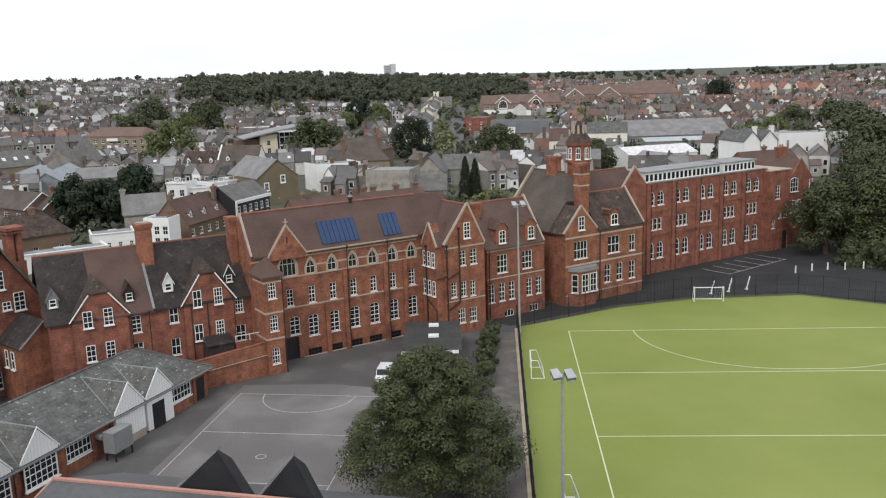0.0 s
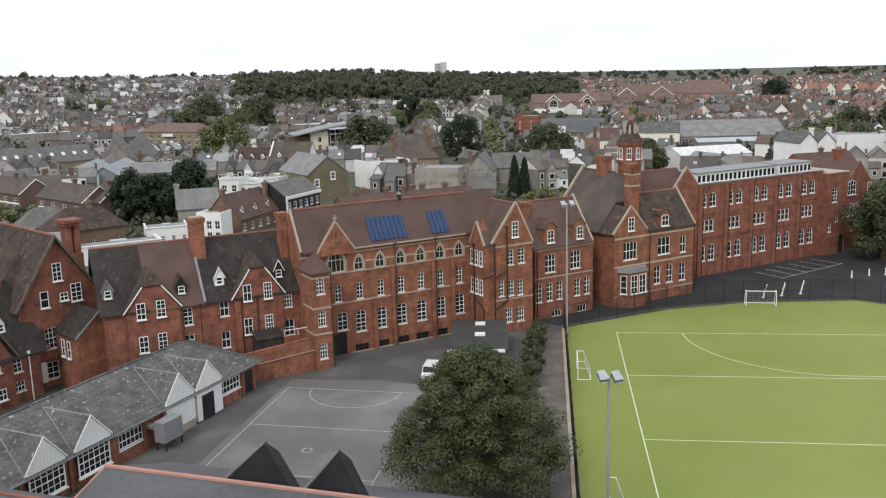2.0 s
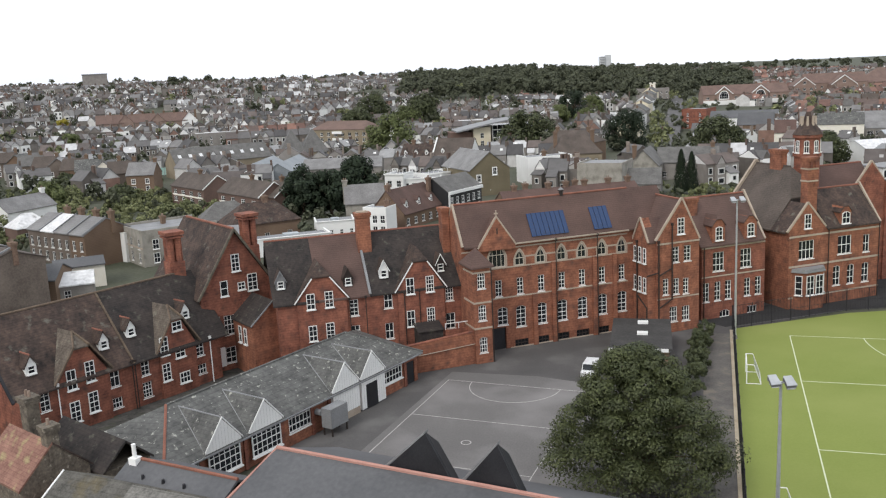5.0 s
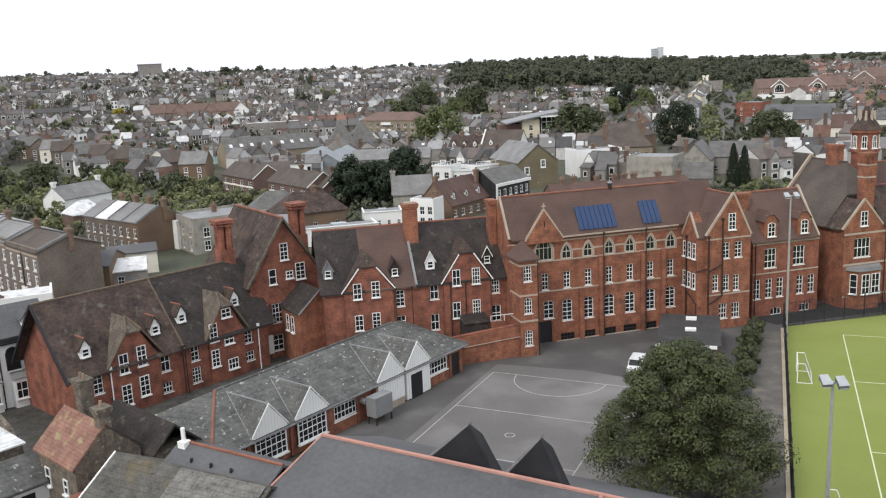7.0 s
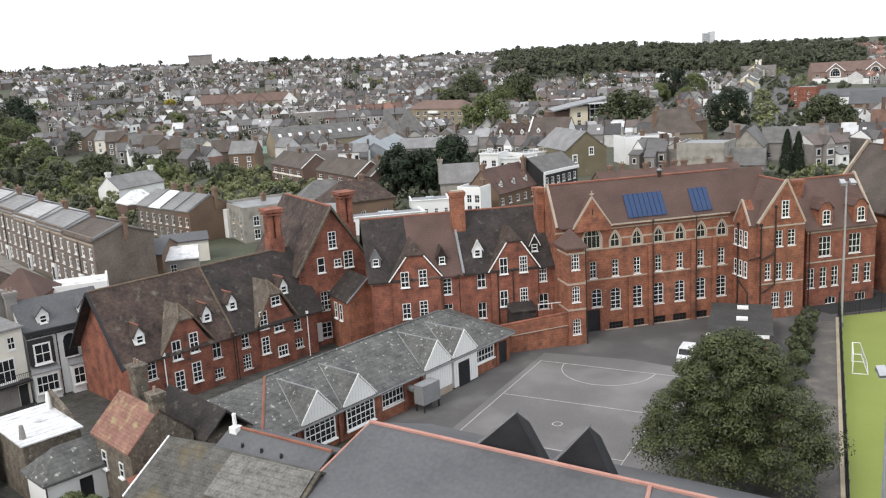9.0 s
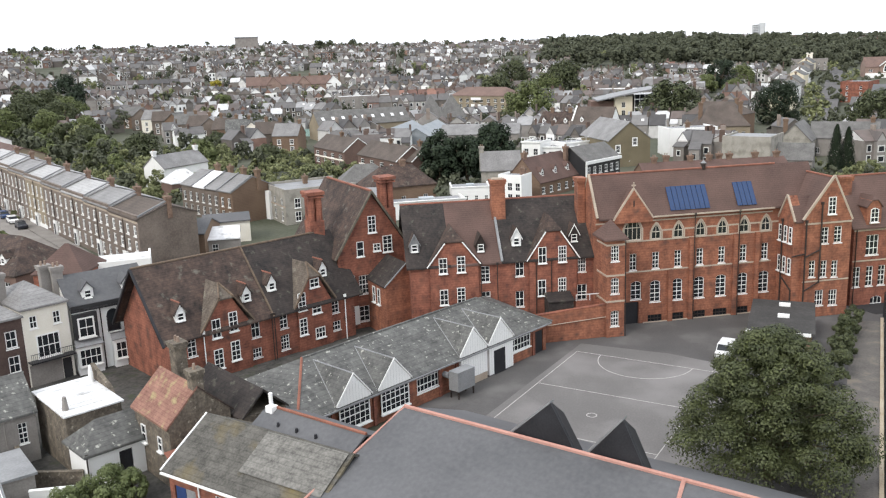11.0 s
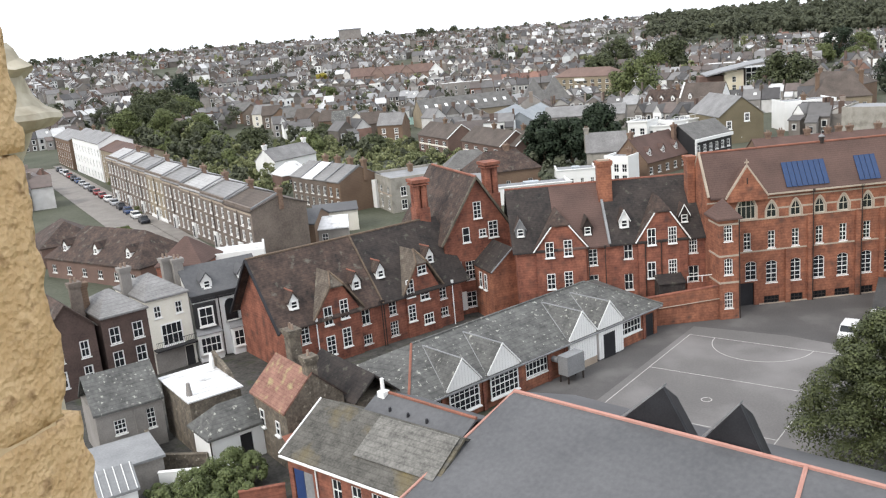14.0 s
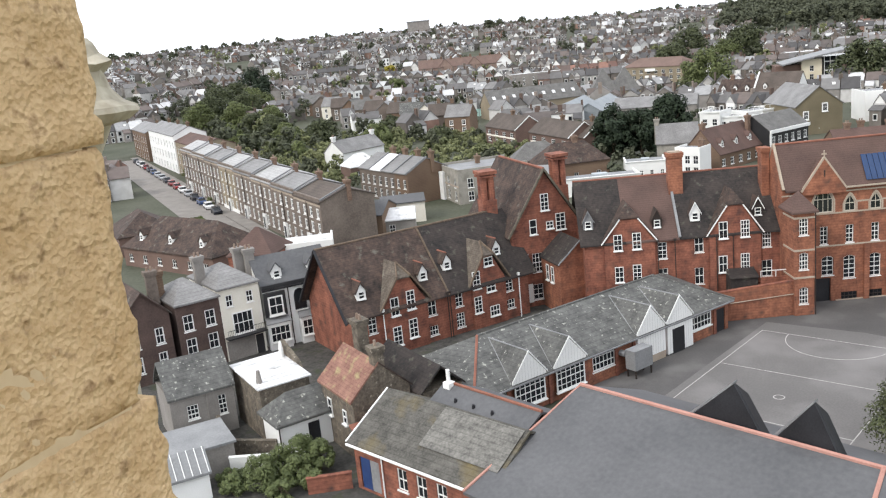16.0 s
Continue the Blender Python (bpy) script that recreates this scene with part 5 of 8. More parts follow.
for s in (5.2, 7.2, 9.2):
    window(ol, s, 2.2, 1.0, 1.7, 0.06, 2, 2)
downpipe(ol, 3.2, 0, 3.7, mat=WHITE)

rc = thing("flint_cottage", "flint cottage with a faded red lichened tile roof", "cottage", at(-49.6, 52.5, -26))
w = Mesh().box(0, 6.4, 0, 5.2, 0, 5.4)
w.prism([(6.1, 0, 5.4), (6.1, 5.2, 5.4), (6.1, 2.6, 7.8)], (0.3, 0, 0)).prism([(0, 0, 5.4), (0, 5.2, 5.4), (0, 2.6, 7.8)], (0.3, 0, 0))
part("wall", w, FLINT, rc)
part("roof_slope", Mesh().prism([(-0.15, -0.25, 5.3), (6.5, -0.25, 5.3), (6.5, 2.6, 8.0), (-0.15, 2.6, 8.0)], (0, 0, -0.18)), ORANGE, rc, "faded red tile slope with pale lichen")
part("roof_slope", Mesh().prism([(-0.15, 5.45, 5.3), (6.5, 5.45, 5.3), (6.5, 2.61, 8.0), (-0.15, 2.61, 8.0)], (0, 0, -0.18)), TILE_DARK, rc)
chimney(rc, 6.0, 2.7, 6.5, 9.2, 0.9, 0.9, 1, FLINT)
chimney(rc, -0.9, 4.6, 0, 9.4, 1.2, 1.0, 2, FLINT)
window(rc, 1.6, 3.4, 0.8, 1.5, -0.04, 1, 2)
window(rc, 4.6, 3.4, 0.7, 1.2, -0.04, 1, 2)
part("lean_to_roof", Mesh().prism([(6.45, -0.6, 3.4), (9.2, -0.6, 2.4), (9.2, 3.4, 2.4), (6.45, 3.4, 3.4)], (0, 0, 0.12)), RIDGE, rc, "faded red lean-to roof")
part("lean_to_wall", Mesh().box(6.42, 9.0, -0.4, 3.2, 0, 2.4), FLINT, rc)
part("back_range", Mesh().box(-1.5, 7.5, 5.5, 9.6, 0, 4.6), FLINT, rc)
part("back_roof", gable_roof(Mesh(), -1.7, 7.7, 5.4, 9.8, 4.6, 6.6), TILE_BLACK, rc)

wf = thing("flat_roofed_store", "brown brick store with a bright white sheet roof", "store", at(-54.0, 49.5, 65))
part("wall", Mesh().box(0, 4.6, 0, 7.0, 0, 4.9), FLINT, wf)
part("roof", Mesh().prism([(-0.2, -0.2, 4.9), (4.8, -0.2, 4.9), (4.8, 7.2, 5.15), (-0.2, 7.2, 5.15)], (0, 0, 0.12)), WHITE_SHEET, wf)
for k in range(9):
    y = 0.2 + 0.8 * k
    part("sheet_seam", Mesh().box(-0.2, 4.8, y - 0.02, y + 0.02, 5.03 + y * 0.034, 5.06 + y * 0.034), WHITE_SHEET, wf)
window(wf, 2.6, 3.4, 0.8, 1.3, -0.05, 2, 2)
part("chimney_pot", Mesh().tube((0.5, 1.2, 5.0), (0.5, 1.2, 6.2), 0.28, 0.16, 8), GREY_RENDER, wf, "weathered clay chimney pot")
part("chimney_pot", Mesh().tube((4.4, 5.6, 5.0), (4.4, 5.6, 6.1), 0.24, 0.2, 8).tube((4.4, 5.6, 6.1), (4.4, 5.6, 6.7), 0.2, 0.12, 8), WHITE, wf, "white flue pot")
part("broken_gable", Mesh().prism([(4.8, 0.5, 0), (4.8, 6.5, 0), (4.8, 6.5, 6.6), (4.8, 3.0, 5.4), (4.8, 1.2, 3.5), (4.8, 0.5, 3.2)], (0.35, 0, 0)), FLINT, wf, "stepped ruinous party wall")

wb = thing("white_outbuilding", "white-walled outbuilding with hipped slate roof", "outbuilding", at(-50.4, 47.7, 66))
w = Mesh()
front_wall(w, 0, 5.2, 0, 3.0, [(3.1, 1.25, 1.1, 2.3, "")])
w.box(0, 5.2, 0.3, 3.6, 0, 3.0)
part("wall", w, WHITE, wb)
part("door", Mesh().box(2.55, 3.65, 0.15, 0.2, 0, 2.4), BLACK, wb, "black door")
part("roof", gable_roof(Mesh(), -0.3, 5.5, -0.3, 4.2, 3.0, 4.9, hip0=2.0), SLATE, wb)
downpipe(wb, -0.05, 0, 2.9, mat=PIPE)

gc = thing("grey_cottage", "grey rendered cottage with a stained slate roof", "cottage", at(-61.4, 45.8, 62) @ Matrix.Diagonal((0.86, 1, 1, 1)))
w = Mesh()
front_wall(w, 0, 6.6, 0, 4.4, [(2.2, 2.7, 1.15, 1.3, ""), (5.3, 2.7, 0.8, 1.8, "")])
w.box(0, 6.6, 0.3, 5.6, 0, 4.4)
w.prism([(6.3, 0, 4.4), (6.3, 5.6, 4.4), (6.3, 2.8, 7.0)], (0.3, 0, 0))
part("wall", w, GREY_RENDER, gc)
part("roof", gable_roof(Mesh(), -0.2, 6.8, -0.3, 5.9, 4.4, 7.1), SLATE, gc)
window(gc, 2.2, 2.7, 1.15, 1.3, 0.06, 3, 3)
window(gc, 5.3, 2.7, 0.8, 1.8, 0.06, 2, 4, fat=0.05)
downpipe(gc, 3.7, 0, 4.3, mat=GREY_RENDER)

# yard walls, conservatory, paving
def yard_wall(x0, y0, x1, y1, h, mat, label):
    L = math.hypot(x1 - x0, y1 - y0)
    t = thing("yard_wall", label, "wall", at(x0, y0, math.degrees(math.atan2(y1 - y0, x1 - x0))), group="yard walls", kind="structure")
    part("masonry", Mesh().box(0, L, -0.14, 0.14, 0, h), mat, t)
    part("coping", Mesh().box(-0.04, L + 0.04, -0.19, 0.19, h, h + 0.09), PAVE if mat is BRICK_BROWN else mat, t)


yard_wall(-62.0, 50.8, -55.5, 46.6, 1.7, FLINT, "mossy flint garden wall")
yard_wall(-55.5, 46.6, -60.5, 42.0, 1.9, GREY_RENDER, "grey rendered yard wall")
yard_wall(-58.8, 48.7, -61.5, 46.4, 1.5, FLINT, "mossy flint garden wall")
yard_wall(-55.4, 46.4, -51.2, 48.0, 1.4, FLINT, "low flint yard wall")
yard_wall(-52.4, 43.8, -46.6, 47.2, 1.6, WHITE, "white rendered yard wall")
yard_wall(-49.8, 64.2, -42.6, 61.7, 2.9, BRICK_BROWN, "dark brick alley wall with pale coping")
yard_wall(-44.4, 44.0, -41.8, 46.2, 1.3, BRICK_DEEP, "low red-brick yard wall")
yard_wall(-42.6, 61.7, -40.8, 58.6, 2.9, BRICK_BROWN, "dark brick alley wall with pale coping")
YARD = material("dark_yard_paving", (0.03, 0.03, 0.028), (0.1, 0.095, 0.086), 0.95, 1.2, 3.0, spots=((0.05, 0.058, 0.032), 0.5, 0.56, 0.7))
solid("yard_paving", Mesh().prism([(-66, 40, -0.2), (-44, 36, -0.2), (-36, 44, -0.2), (-44, 60, -0.2), (-60, 66, -0.2), (-72, 58, -0.2)], (0, 0, 0.22)), YARD, "grey stained paving of back yards", "paving", kind="structure")
solid("lane_paving", Mesh().prism([(-71.5, 58.2, -0.2), (-59.6, 66.2, -0.2), (-57.5, 67.4, -0.2), (-50.5, 88, -0.2), (-58, 92, -0.2), (-70, 74, -0.2), (-88, 62, -0.2), (-84, 46, -0.2), (-66.5, 39.5, -0.2)], (0, 0, 0.21)), YARD, "dark stained lane paving behind the houses", "paving", kind="structure")
solid("alley_paving", Mesh().prism([(-58, 64, -0.2), (-46, 58, -0.2), (-30, 92, -0.2), (-26, 100, -0.2), (-40, 104, -0.2), (-50, 90, -0.2)], (0, 0, 0.24)), YARD, "dark alley paving between school buildings", "paving", kind="structure")
solid("moss_patch", Mesh().prism([(-60.8, 49.2, 0.0), (-57.2, 47.2, 0.0), (-58.6, 45.2, 0.0), (-61.6, 47.4, 0.0)], (0, 0, 0.06)), GRASS, "mossy green yard lawn", "lawn", kind="structure")
cs = thing("conservatory", "white-framed conservatory with a glazed ridge roof", "conservatory", at(-54.2, 35.4, 60))
part("wall", Mesh().box(0, 6, 0, 5, 0, 2.3), WHITE, cs)
part("flat_roof", Mesh().box(-0.2, 9.0, 3.0, 8.5, 2.6, 2.8), LEAD, cs, "grey flat roof")
part("flat_roof_wall", Mesh().box(0, 8.8, 3.2, 8.3, 0, 2.6), GREY_RENDER, cs)
part("roof", gable_roof(Mesh(), -0.2, 6.2, -0.3, 3.3, 2.3, 3.7), LEAD, cs, "pale glazed roof")
for k in range(11):
    x = -0.1 + 0.61 * k
    part("glazing_bar", Mesh().tube((x, -0.3, 2.36), (x, 1.5, 3.76), 0.045, sides=4), WHITE, cs)

# ---- playground and pitch furniture ----
pv = thing("flat_roofed_pavilion", "low flat-roofed pavilion with dark felt roof", "pavilion", at(-4.9, 93.6, 0))
part("wall", Mesh().box(0.2, 6.4, 0.2, 11.6, 0, 2.6), BRICK_BROWN, pv)
part("roof", Mesh().box(0, 6.7, 0, 11.8, 2.6, 2.8), FELT, pv, "dark felt flat roof")
part("fascia", Mesh().box(-0.06, 6.3, -0.08, -0.002, 2.45, 2.82), WHITE, pv, "white fascia board")
for y in (5.0, 9.4):
    part("roof_dome", Mesh().box(2.9, 4.1, y, y + 0.8, 2.8, 3.05), WHITE, pv, "white roof light")
cr = thing("parked_van", "white van parked beside the pavilion", "van", at(-7.3, 94.4, -98) @ Matrix.Diagonal((0.8, 0.85, 0.76, 1)))
part("body", Mesh().prism([(0, 0, 0.35), (4.4, 0, 0.35), (4.4, 0, 1.0), (3.6, 0, 1.15), (2.9, 0, 1.9), (0.15, 0, 1.95), (0, 0, 1.7)], (0, 1.75, 0)), WHITE_SHEET, cr)
part("windscreen", Mesh().prism([(3.55, 0.1, 1.2), (2.98, 0.1, 1.84), (2.98, 1.65, 1.84), (3.55, 1.65, 1.2)], (0.03, 0, 0.03)), GLASS, cr)
for x in (0.8, 3.5):
    for y in (0.0, 1.75):
        part("wheel", Mesh().tube((x, y - 0.1, 0.34), (x, y + 0.1, 0.34), 0.34, sides=12), BLACK, cr)
ac = thing("air_handling_unit", "grey metal air handling unit on legs by the wall", "air unit", LOW @ pose(-16.6, -2.1, 0))
part("casing", Mesh().box(0, 2.4, 0, 1.2, 0.8, 2.7), LEAD, ac)
part("duct", Mesh().tube((0.1, 1.2, 2.2), (0.1, 1.9, 2.2), 0.3, sides=8), LEAD, ac)
for x in (0.15, 2.25):
    for y in (0.1, 1.1):
        part("leg", Mesh().box(x - 0.06, x + 0.06, y - 0.06, y + 0.06, 0, 0.8), PIPE, ac)


def goal(m, w, label):
    g = thing("goal", label, "goal", m, group="pitch goals")
    h, d, r = 2.1, 1.4, 0.06
    for a, b in (((0, 0, 0.05), (0, 0, h)), ((w, 0, 0.05), (w, 0, h))):
        part("post", Mesh().tube(a, b, r, sides=6), WHITE, g)
    part("crossbar", Mesh().tube((0, 0, h), (w, 0, h), r, sides=6), WHITE, g)
    for x in (0, w):
        part("stay", Mesh().tube((x, 0, h), (x, d * 0.5, h), 0.04, sides=6).tube((x, d * 0.5, h), (x, d, 0.08), 0.04, sides=6).tube((x, 0, 0.08), (x, d, 0.08), 0.04, sides=6), WHITE, g)
    part("ground_bar", Mesh().tube((0, d, 0.08), (w, d, 0.08), 0.05, sides=6), WHITE, g)
    nm = Mesh()
    for k in range(1, 12):
        x = w * k / 12
        nm.tube((x, d * 0.5, h), (x, d, 0.1), 0.008, sides=3)
    for k in range(1, 6):
        f = k / 6
        nm.tube((0, d * (0.5 + 0.5 * f), h * (1 - f)), (w, d * (0.5 + 0.5 * f), h * (1 - f)), 0.008, sides=3)
    part("net", nm, METAL, g)


goal(at(35.3, 121.0, -6), 4.0, "white metal goal standing by the far fence")
goal(at(9.4, 94.9, -94), 3.66, "white metal goal beside the pitch fence")
goal(at(8.6, 63.6, -94), 3.66, "white metal goal beside the pitch fence")


def fence_run(pts, name="mesh_fence", h=3.0):
    for (x0, y0), (x1, y1) in zip(pts, pts[1:]):
        L = math.hypot(x1 - x0, y1 - y0)
        f = thing(name, "dark green weldmesh sports fence", "fence", at(x0, y0, math.degrees(math.atan2(y1 - y0, x1 - x0))), group="pitch fence")
        n = max(1, round(L / 3.0))
        for k in range(n + 1):
            part("post", Mesh().tube((L * k / n, 0, 0), (L * k / n, 0, h + 0.1), 0.05, sides=6), BLACK, f)
        for z in (0.15, h / 2, h):
            part("rail", Mesh().tube((0, 0, z), (L, 0, z), 0.025, sides=4), BLACK, f)
        wires = Mesh()
        for k in range(int(L / 0.22)):
            x = 0.11 + 0.22 * k
            wires.box(x - 0.012, x + 0.012, -0.01, 0.01, 0.15, h)
        tagged(part("wire_mesh", wires, BLACK, f), kind="stuff")


fence_run([(9.42, 111.0), (8.2, 92.0), (6.8, 70.0), (5.5, 50.0)])
fence_run([(9.3, 111.0), (24.2, 120.2), (35.5, 123.2), (51.0, 123.6), (62, 115.8), (76, 106)])
solid("kerb", Mesh().prism([(4.5, 40, 0.0), (4.82, 40, 0.0), (9.3, 110.4, 0.0), (8.98, 110.4, 0.0)], (0, 0, 0.12)), material("weathered_kerb", (0.3, 0.24, 0.16), (0.45, 0.39, 0.3), 0.9, 2.0, 6.0), "pale ochre kerb along the fence", "kerb", kind="structure")


LAMP_GREY = material("weathered_lamp_casing", (0.12, 0.12, 0.125), (0.2, 0.2, 0.21), 0.5)


LENS = material("pale_lamp_lens", (0.5, 0.52, 0.54), (0.65, 0.66, 0.68), 0.2, 1.0, 4.0, spec=0.5)


def mast(x, y, h, label, far):
    t = thing("floodlight_mast", label, "floodlight", pose(x, y, 0, 0, 0, 20), group="floodlights")
    part("pole", Mesh().tube((0, 0, 0), (0, 0, h), 0.16, 0.09, 10), METAL, t)
    part("base", Mesh().tube((0, 0, 0), (0, 0, 0.5), 0.3, 0.25, 10), PAVE, t)
    part("crossarm", Mesh().tube((-0.75, 0, h - 0.1), (0.75, 0, h - 0.1), 0.05, sides=6), METAL, t)
    for x2, y2, up in (((-0.55, 0.0, 0.0), (0.55, 0.0, 0.0)) if far else ((-0.55, 0.0, 0.12), (0.42, -0.1, 0.0), (0.62, 0.3, -0.22))):
        z = h + up
        body = Mesh().prism([(x2 - 0.3, y2 - 0.5, z - 0.12), (x2 + 0.3, y2 - 0.5, z - 0.12), (x2 + 0.24, y2 + 0.1, z + 0.26), (x2 - 0.24, y2 + 0.1, z + 0.26)], (0, 0.06, -0.16))
        body.prism([(x2 - 0.2, y2 + 0.02, z + 0.16), (x2 + 0.2, y2 + 0.02, z + 0.16), (x2 + 0.16, y2 + 0.36, z + 0.1), (x2 - 0.16, y2 + 0.36, z + 0.1)], (0, 0, -0.24))
        body.tube((x2, y2, z - 0.02), (x2 * 0.6, 0, h - 0.1), 0.04, sides=6)
        lo = part("lamp_head", body, LEAD if far else LAMP_GREY, t)
        part("visor", Mesh().prism([(x2 - 0.33, y2 - 0.54, z - 0.1), (x2 + 0.33, y2 - 0.54, z - 0.1), (x2 + 0.27, y2 + 0.12, z + 0.3), (x2 - 0.27, y2 + 0.12, z + 0.3)], (0, 0, 0.03)), METAL, lo, "pale metal visor")
        part("lens", Mesh().prism([(x2 - 0.26, y2 - 0.44, z - 0.3), (x2 + 0.26, y2 - 0.44, z - 0.3), (x2 + 0.22, y2 + 0.14, z + 0.08), (x2 - 0.22, y2 + 0.14, z + 0.08)], (0, 0, -0.02)), LENS, lo)


mast(7.55, 55.2, 13.2, "galvanised floodlight mast with angled lamp heads", False)
mast(9.3, 106.9, 16.9, "tall galvanised floodlight mast beside the school", True)
bays = Mesh()
for k in range(6):
    strip(bays, (42.4 + 2.42 * k, 141.6 + 1.9 * k), (45.6 + 2.5 * k, 137.3 + 1.85 * k), 0.14, 0.014, 0.02)
strip(bays, (45.5, 137.2), (58.4, 147.0), 0.14, 0.014, 0.02)
solid("parking_marking", bays, LINE, "white parking bay lines on the drive", "parking marking", kind="structure")
for x, y in ((55.8, 136.6), (58.9, 137.8), (61.6, 138.2), (64.2, 137.8), (67.3, 138.1)):
    b = solid("bollard", Mesh().tube((0, 0, 0), (0, 0, 1.1), 0.13, 0.1, 8).tube((0, 0, 1.1), (0, 0, 1.2), 0.12, 0.05, 8), WHITE, "short white bollard beside the drive", "bollard", pose(x, y, 0), group="bollards")
for x, y in ((38.9, 125.2), (41.8, 126.2), (44.8, 127.2)):
    solid("marker_post", Mesh().tube((0, 0, 0), (0.55, 0.3, 1.9), 0.11, 0.09, 8).box(-0.2, 0.2, -0.2, 0.2, 0, 0.08), WHITE, "leaning white post behind the pitch fence", "post", pose(x, y, 0.01), group="marker posts")


# ---- the streets and houses beyond the school ----
TAKEN = []         # plan circles kept clear of the far rows
ROOF_SHINY = material("bright_slate_roof", (0.12, 0.115, 0.112), (0.26, 0.255, 0.25), 0.5, 3.0, 4.0, courses=0.25)
ROOF_PALE = material("weathered_pale_slate_roof", (0.26, 0.255, 0.25), (0.46, 0.455, 0.45), 0.5, 2.0, 3.0, courses=0.25, spots=((0.14, 0.13, 0.12), 0.5, 0.55, 0.75))
TOWN_SLATE = material("dull_grey_slate_roof", (0.085, 0.082, 0.078), (0.165, 0.16, 0.152), 0.7, 2.0, 3.0, courses=0.25)
GREEN_GLASS = material("pale_sheet_roof", (0.32, 0.35, 0.37), (0.44, 0.47, 0.49), 0.5, 4.0, 2.0)
BLACK_PAINT = material("black_paint", (0.02, 0.02, 0.022), (0.04, 0.04, 0.042), 0.5)


def house(name, label, x, y, deg, w, d, eave, ridge, wall, roof, cols=2, floors=2, win=(1.0, 1.5), hip=0.0, cross=False, flat=False, chims=((0.92, 0.5),), sides=0, group="", z=None, stack=None, dormers=0, hip2=None, gablewin=False, z0=1.6, category="house", fat=0.075):
    """A house whose front runs from its left corner (x, y) along deg. flat: a parapet roof; sides: columns of windows on either end wall."""
    gz = ground_z(x, y) - 0.1 if z is None else z
    t = thing(name, label, category, at(x, y, deg, gz), group)
    ca, sa = math.cos(radians(deg)), math.sin(radians(deg))
    for k in range(int(w / 8) + 1):
        o = min(w, 8 * k + 4)
        TAKEN.append((x + o * ca - d / 2 * sa, y + o * sa + d / 2 * ca, d / 2 + 5))
    step = (eave - z0 + 0.4) / floors
    wh = min(win[1], step * 0.72)
    spots = [(w * (c + 0.5) / cols, z0 + step * f) for f in range(floors) for c in range(cols)]
    m = Mesh()
    front_wall(m, 0, w, 0, eave, [(s, zz, win[0], wh, "") for s, zz in spots])
    m.box(0, w, 0.3, d, 0, eave)
    if flat:
        m.box(0, w, 0, 0.3, eave, eave + 0.6).box(0, 0.3, 0.3, d, eave, eave + 0.6).box(w - 0.3, w, 0.3, d, eave, eave + 0.6)
    elif not hip and not cross:
        m.prism([(0, 0, eave), (0, d, eave), (0, d / 2, ridge - 0.1)], (0.3, 0, 0)).prism([(w - 0.3, 0, eave), (w - 0.3, d, eave), (w - 0.3, d / 2, ridge - 0.1)], (0.3, 0, 0))
    elif cross:
        m.prism([(0, 0, eave), (w, 0, eave), (w / 2, 0, ridge - 0.1)], (0, 0.3, 0))
    part("wall", m, wall, t)
    if flat:
        part("roof", Mesh().box(0.3, w - 0.3, 0.3, d, eave, eave + 0.15), roof, t)
    elif cross:
        part("roof", cross_roof(Mesh(), -0.25, w + 0.25, -0.3, d + 0.2, eave, ridge), roof, t)
    else:
        part("roof", gable_roof(Mesh(), -0.15, w + 0.15, -0.3, d + 0.3, eave, ridge, hip0=hip, hip1=hip if hip2 is None else hip2), roof, t)
    for s, zz in spots:
        window(t, s, zz, win[0], wh, 0.08, 2, 2, fat=fat)
    for c in range(sides):
        for f in range(floors):
            window(t, w + 0.03, z0 + step * f, win[0], wh, d * (c + 0.5) / sides, 2, 2, turn=90)
    if gablewin:
        window(t, w / 2, eave + (ridge - eave) * 0.35, win[0], win[1], -0.06, 2, 2)
    top = (eave + 0.6) if flat else ridge
    for fx, fy in chims:
        chimney(t, w * fx, d * fy, eave - 0.5, top + 1.1, 1.1, 0.75, 2, stack or BRICK_BROWN)
    for k in range(dormers):
        s = w * (k + 0.5) / dormers
        small_dormer(t, s, d * 0.12, eave + (ridge - eave) * 0.24 - 0.1, 1.2, 1.1, d * 0.25, WHITE, roof, (0.7, 0.8), 0.62)
    return t


OLIVE_BRICK = material("olive_stock_brick", (0.13, 0.11, 0.07), (0.2, 0.168, 0.11), 0.9, 4.0, 5.0)
CHIMNEY_BRICK = material("sooty_chimney_brick", (0.11, 0.07, 0.052), (0.25, 0.17, 0.125), 0.9, 0.8, 4.0)
TERRACE_BRICK = material("sooty_stock_brick", (0.11, 0.088, 0.074), (0.215, 0.178, 0.15), 0.9, 3.0, 4.0)
SEMI_BRICK = material("red_brown_brick", (0.115, 0.076, 0.062), (0.185, 0.122, 0.1), 0.9, 3.0, 5.0)
FLATS_BRICK = material("pinkish_brick", (0.2, 0.142, 0.115), (0.3, 0.215, 0.178), 0.9, 3.0, 5.0)
FLATS_TILE = material("pinkish_brown_tile", (0.125, 0.086, 0.073), (0.195, 0.13, 0.108), 0.85, 4.0, 3.0, courses=0.3)
ORANGE_TILE = material("orange_red_tile", (0.22, 0.105, 0.078), (0.31, 0.16, 0.12), 0.85, 4.0, 3.0, courses=0.3)
BLUE_SHEET = material("blue_grey_sheet_roof", (0.19, 0.21, 0.225), (0.28, 0.3, 0.315), 0.55, 4.0, 2.0)
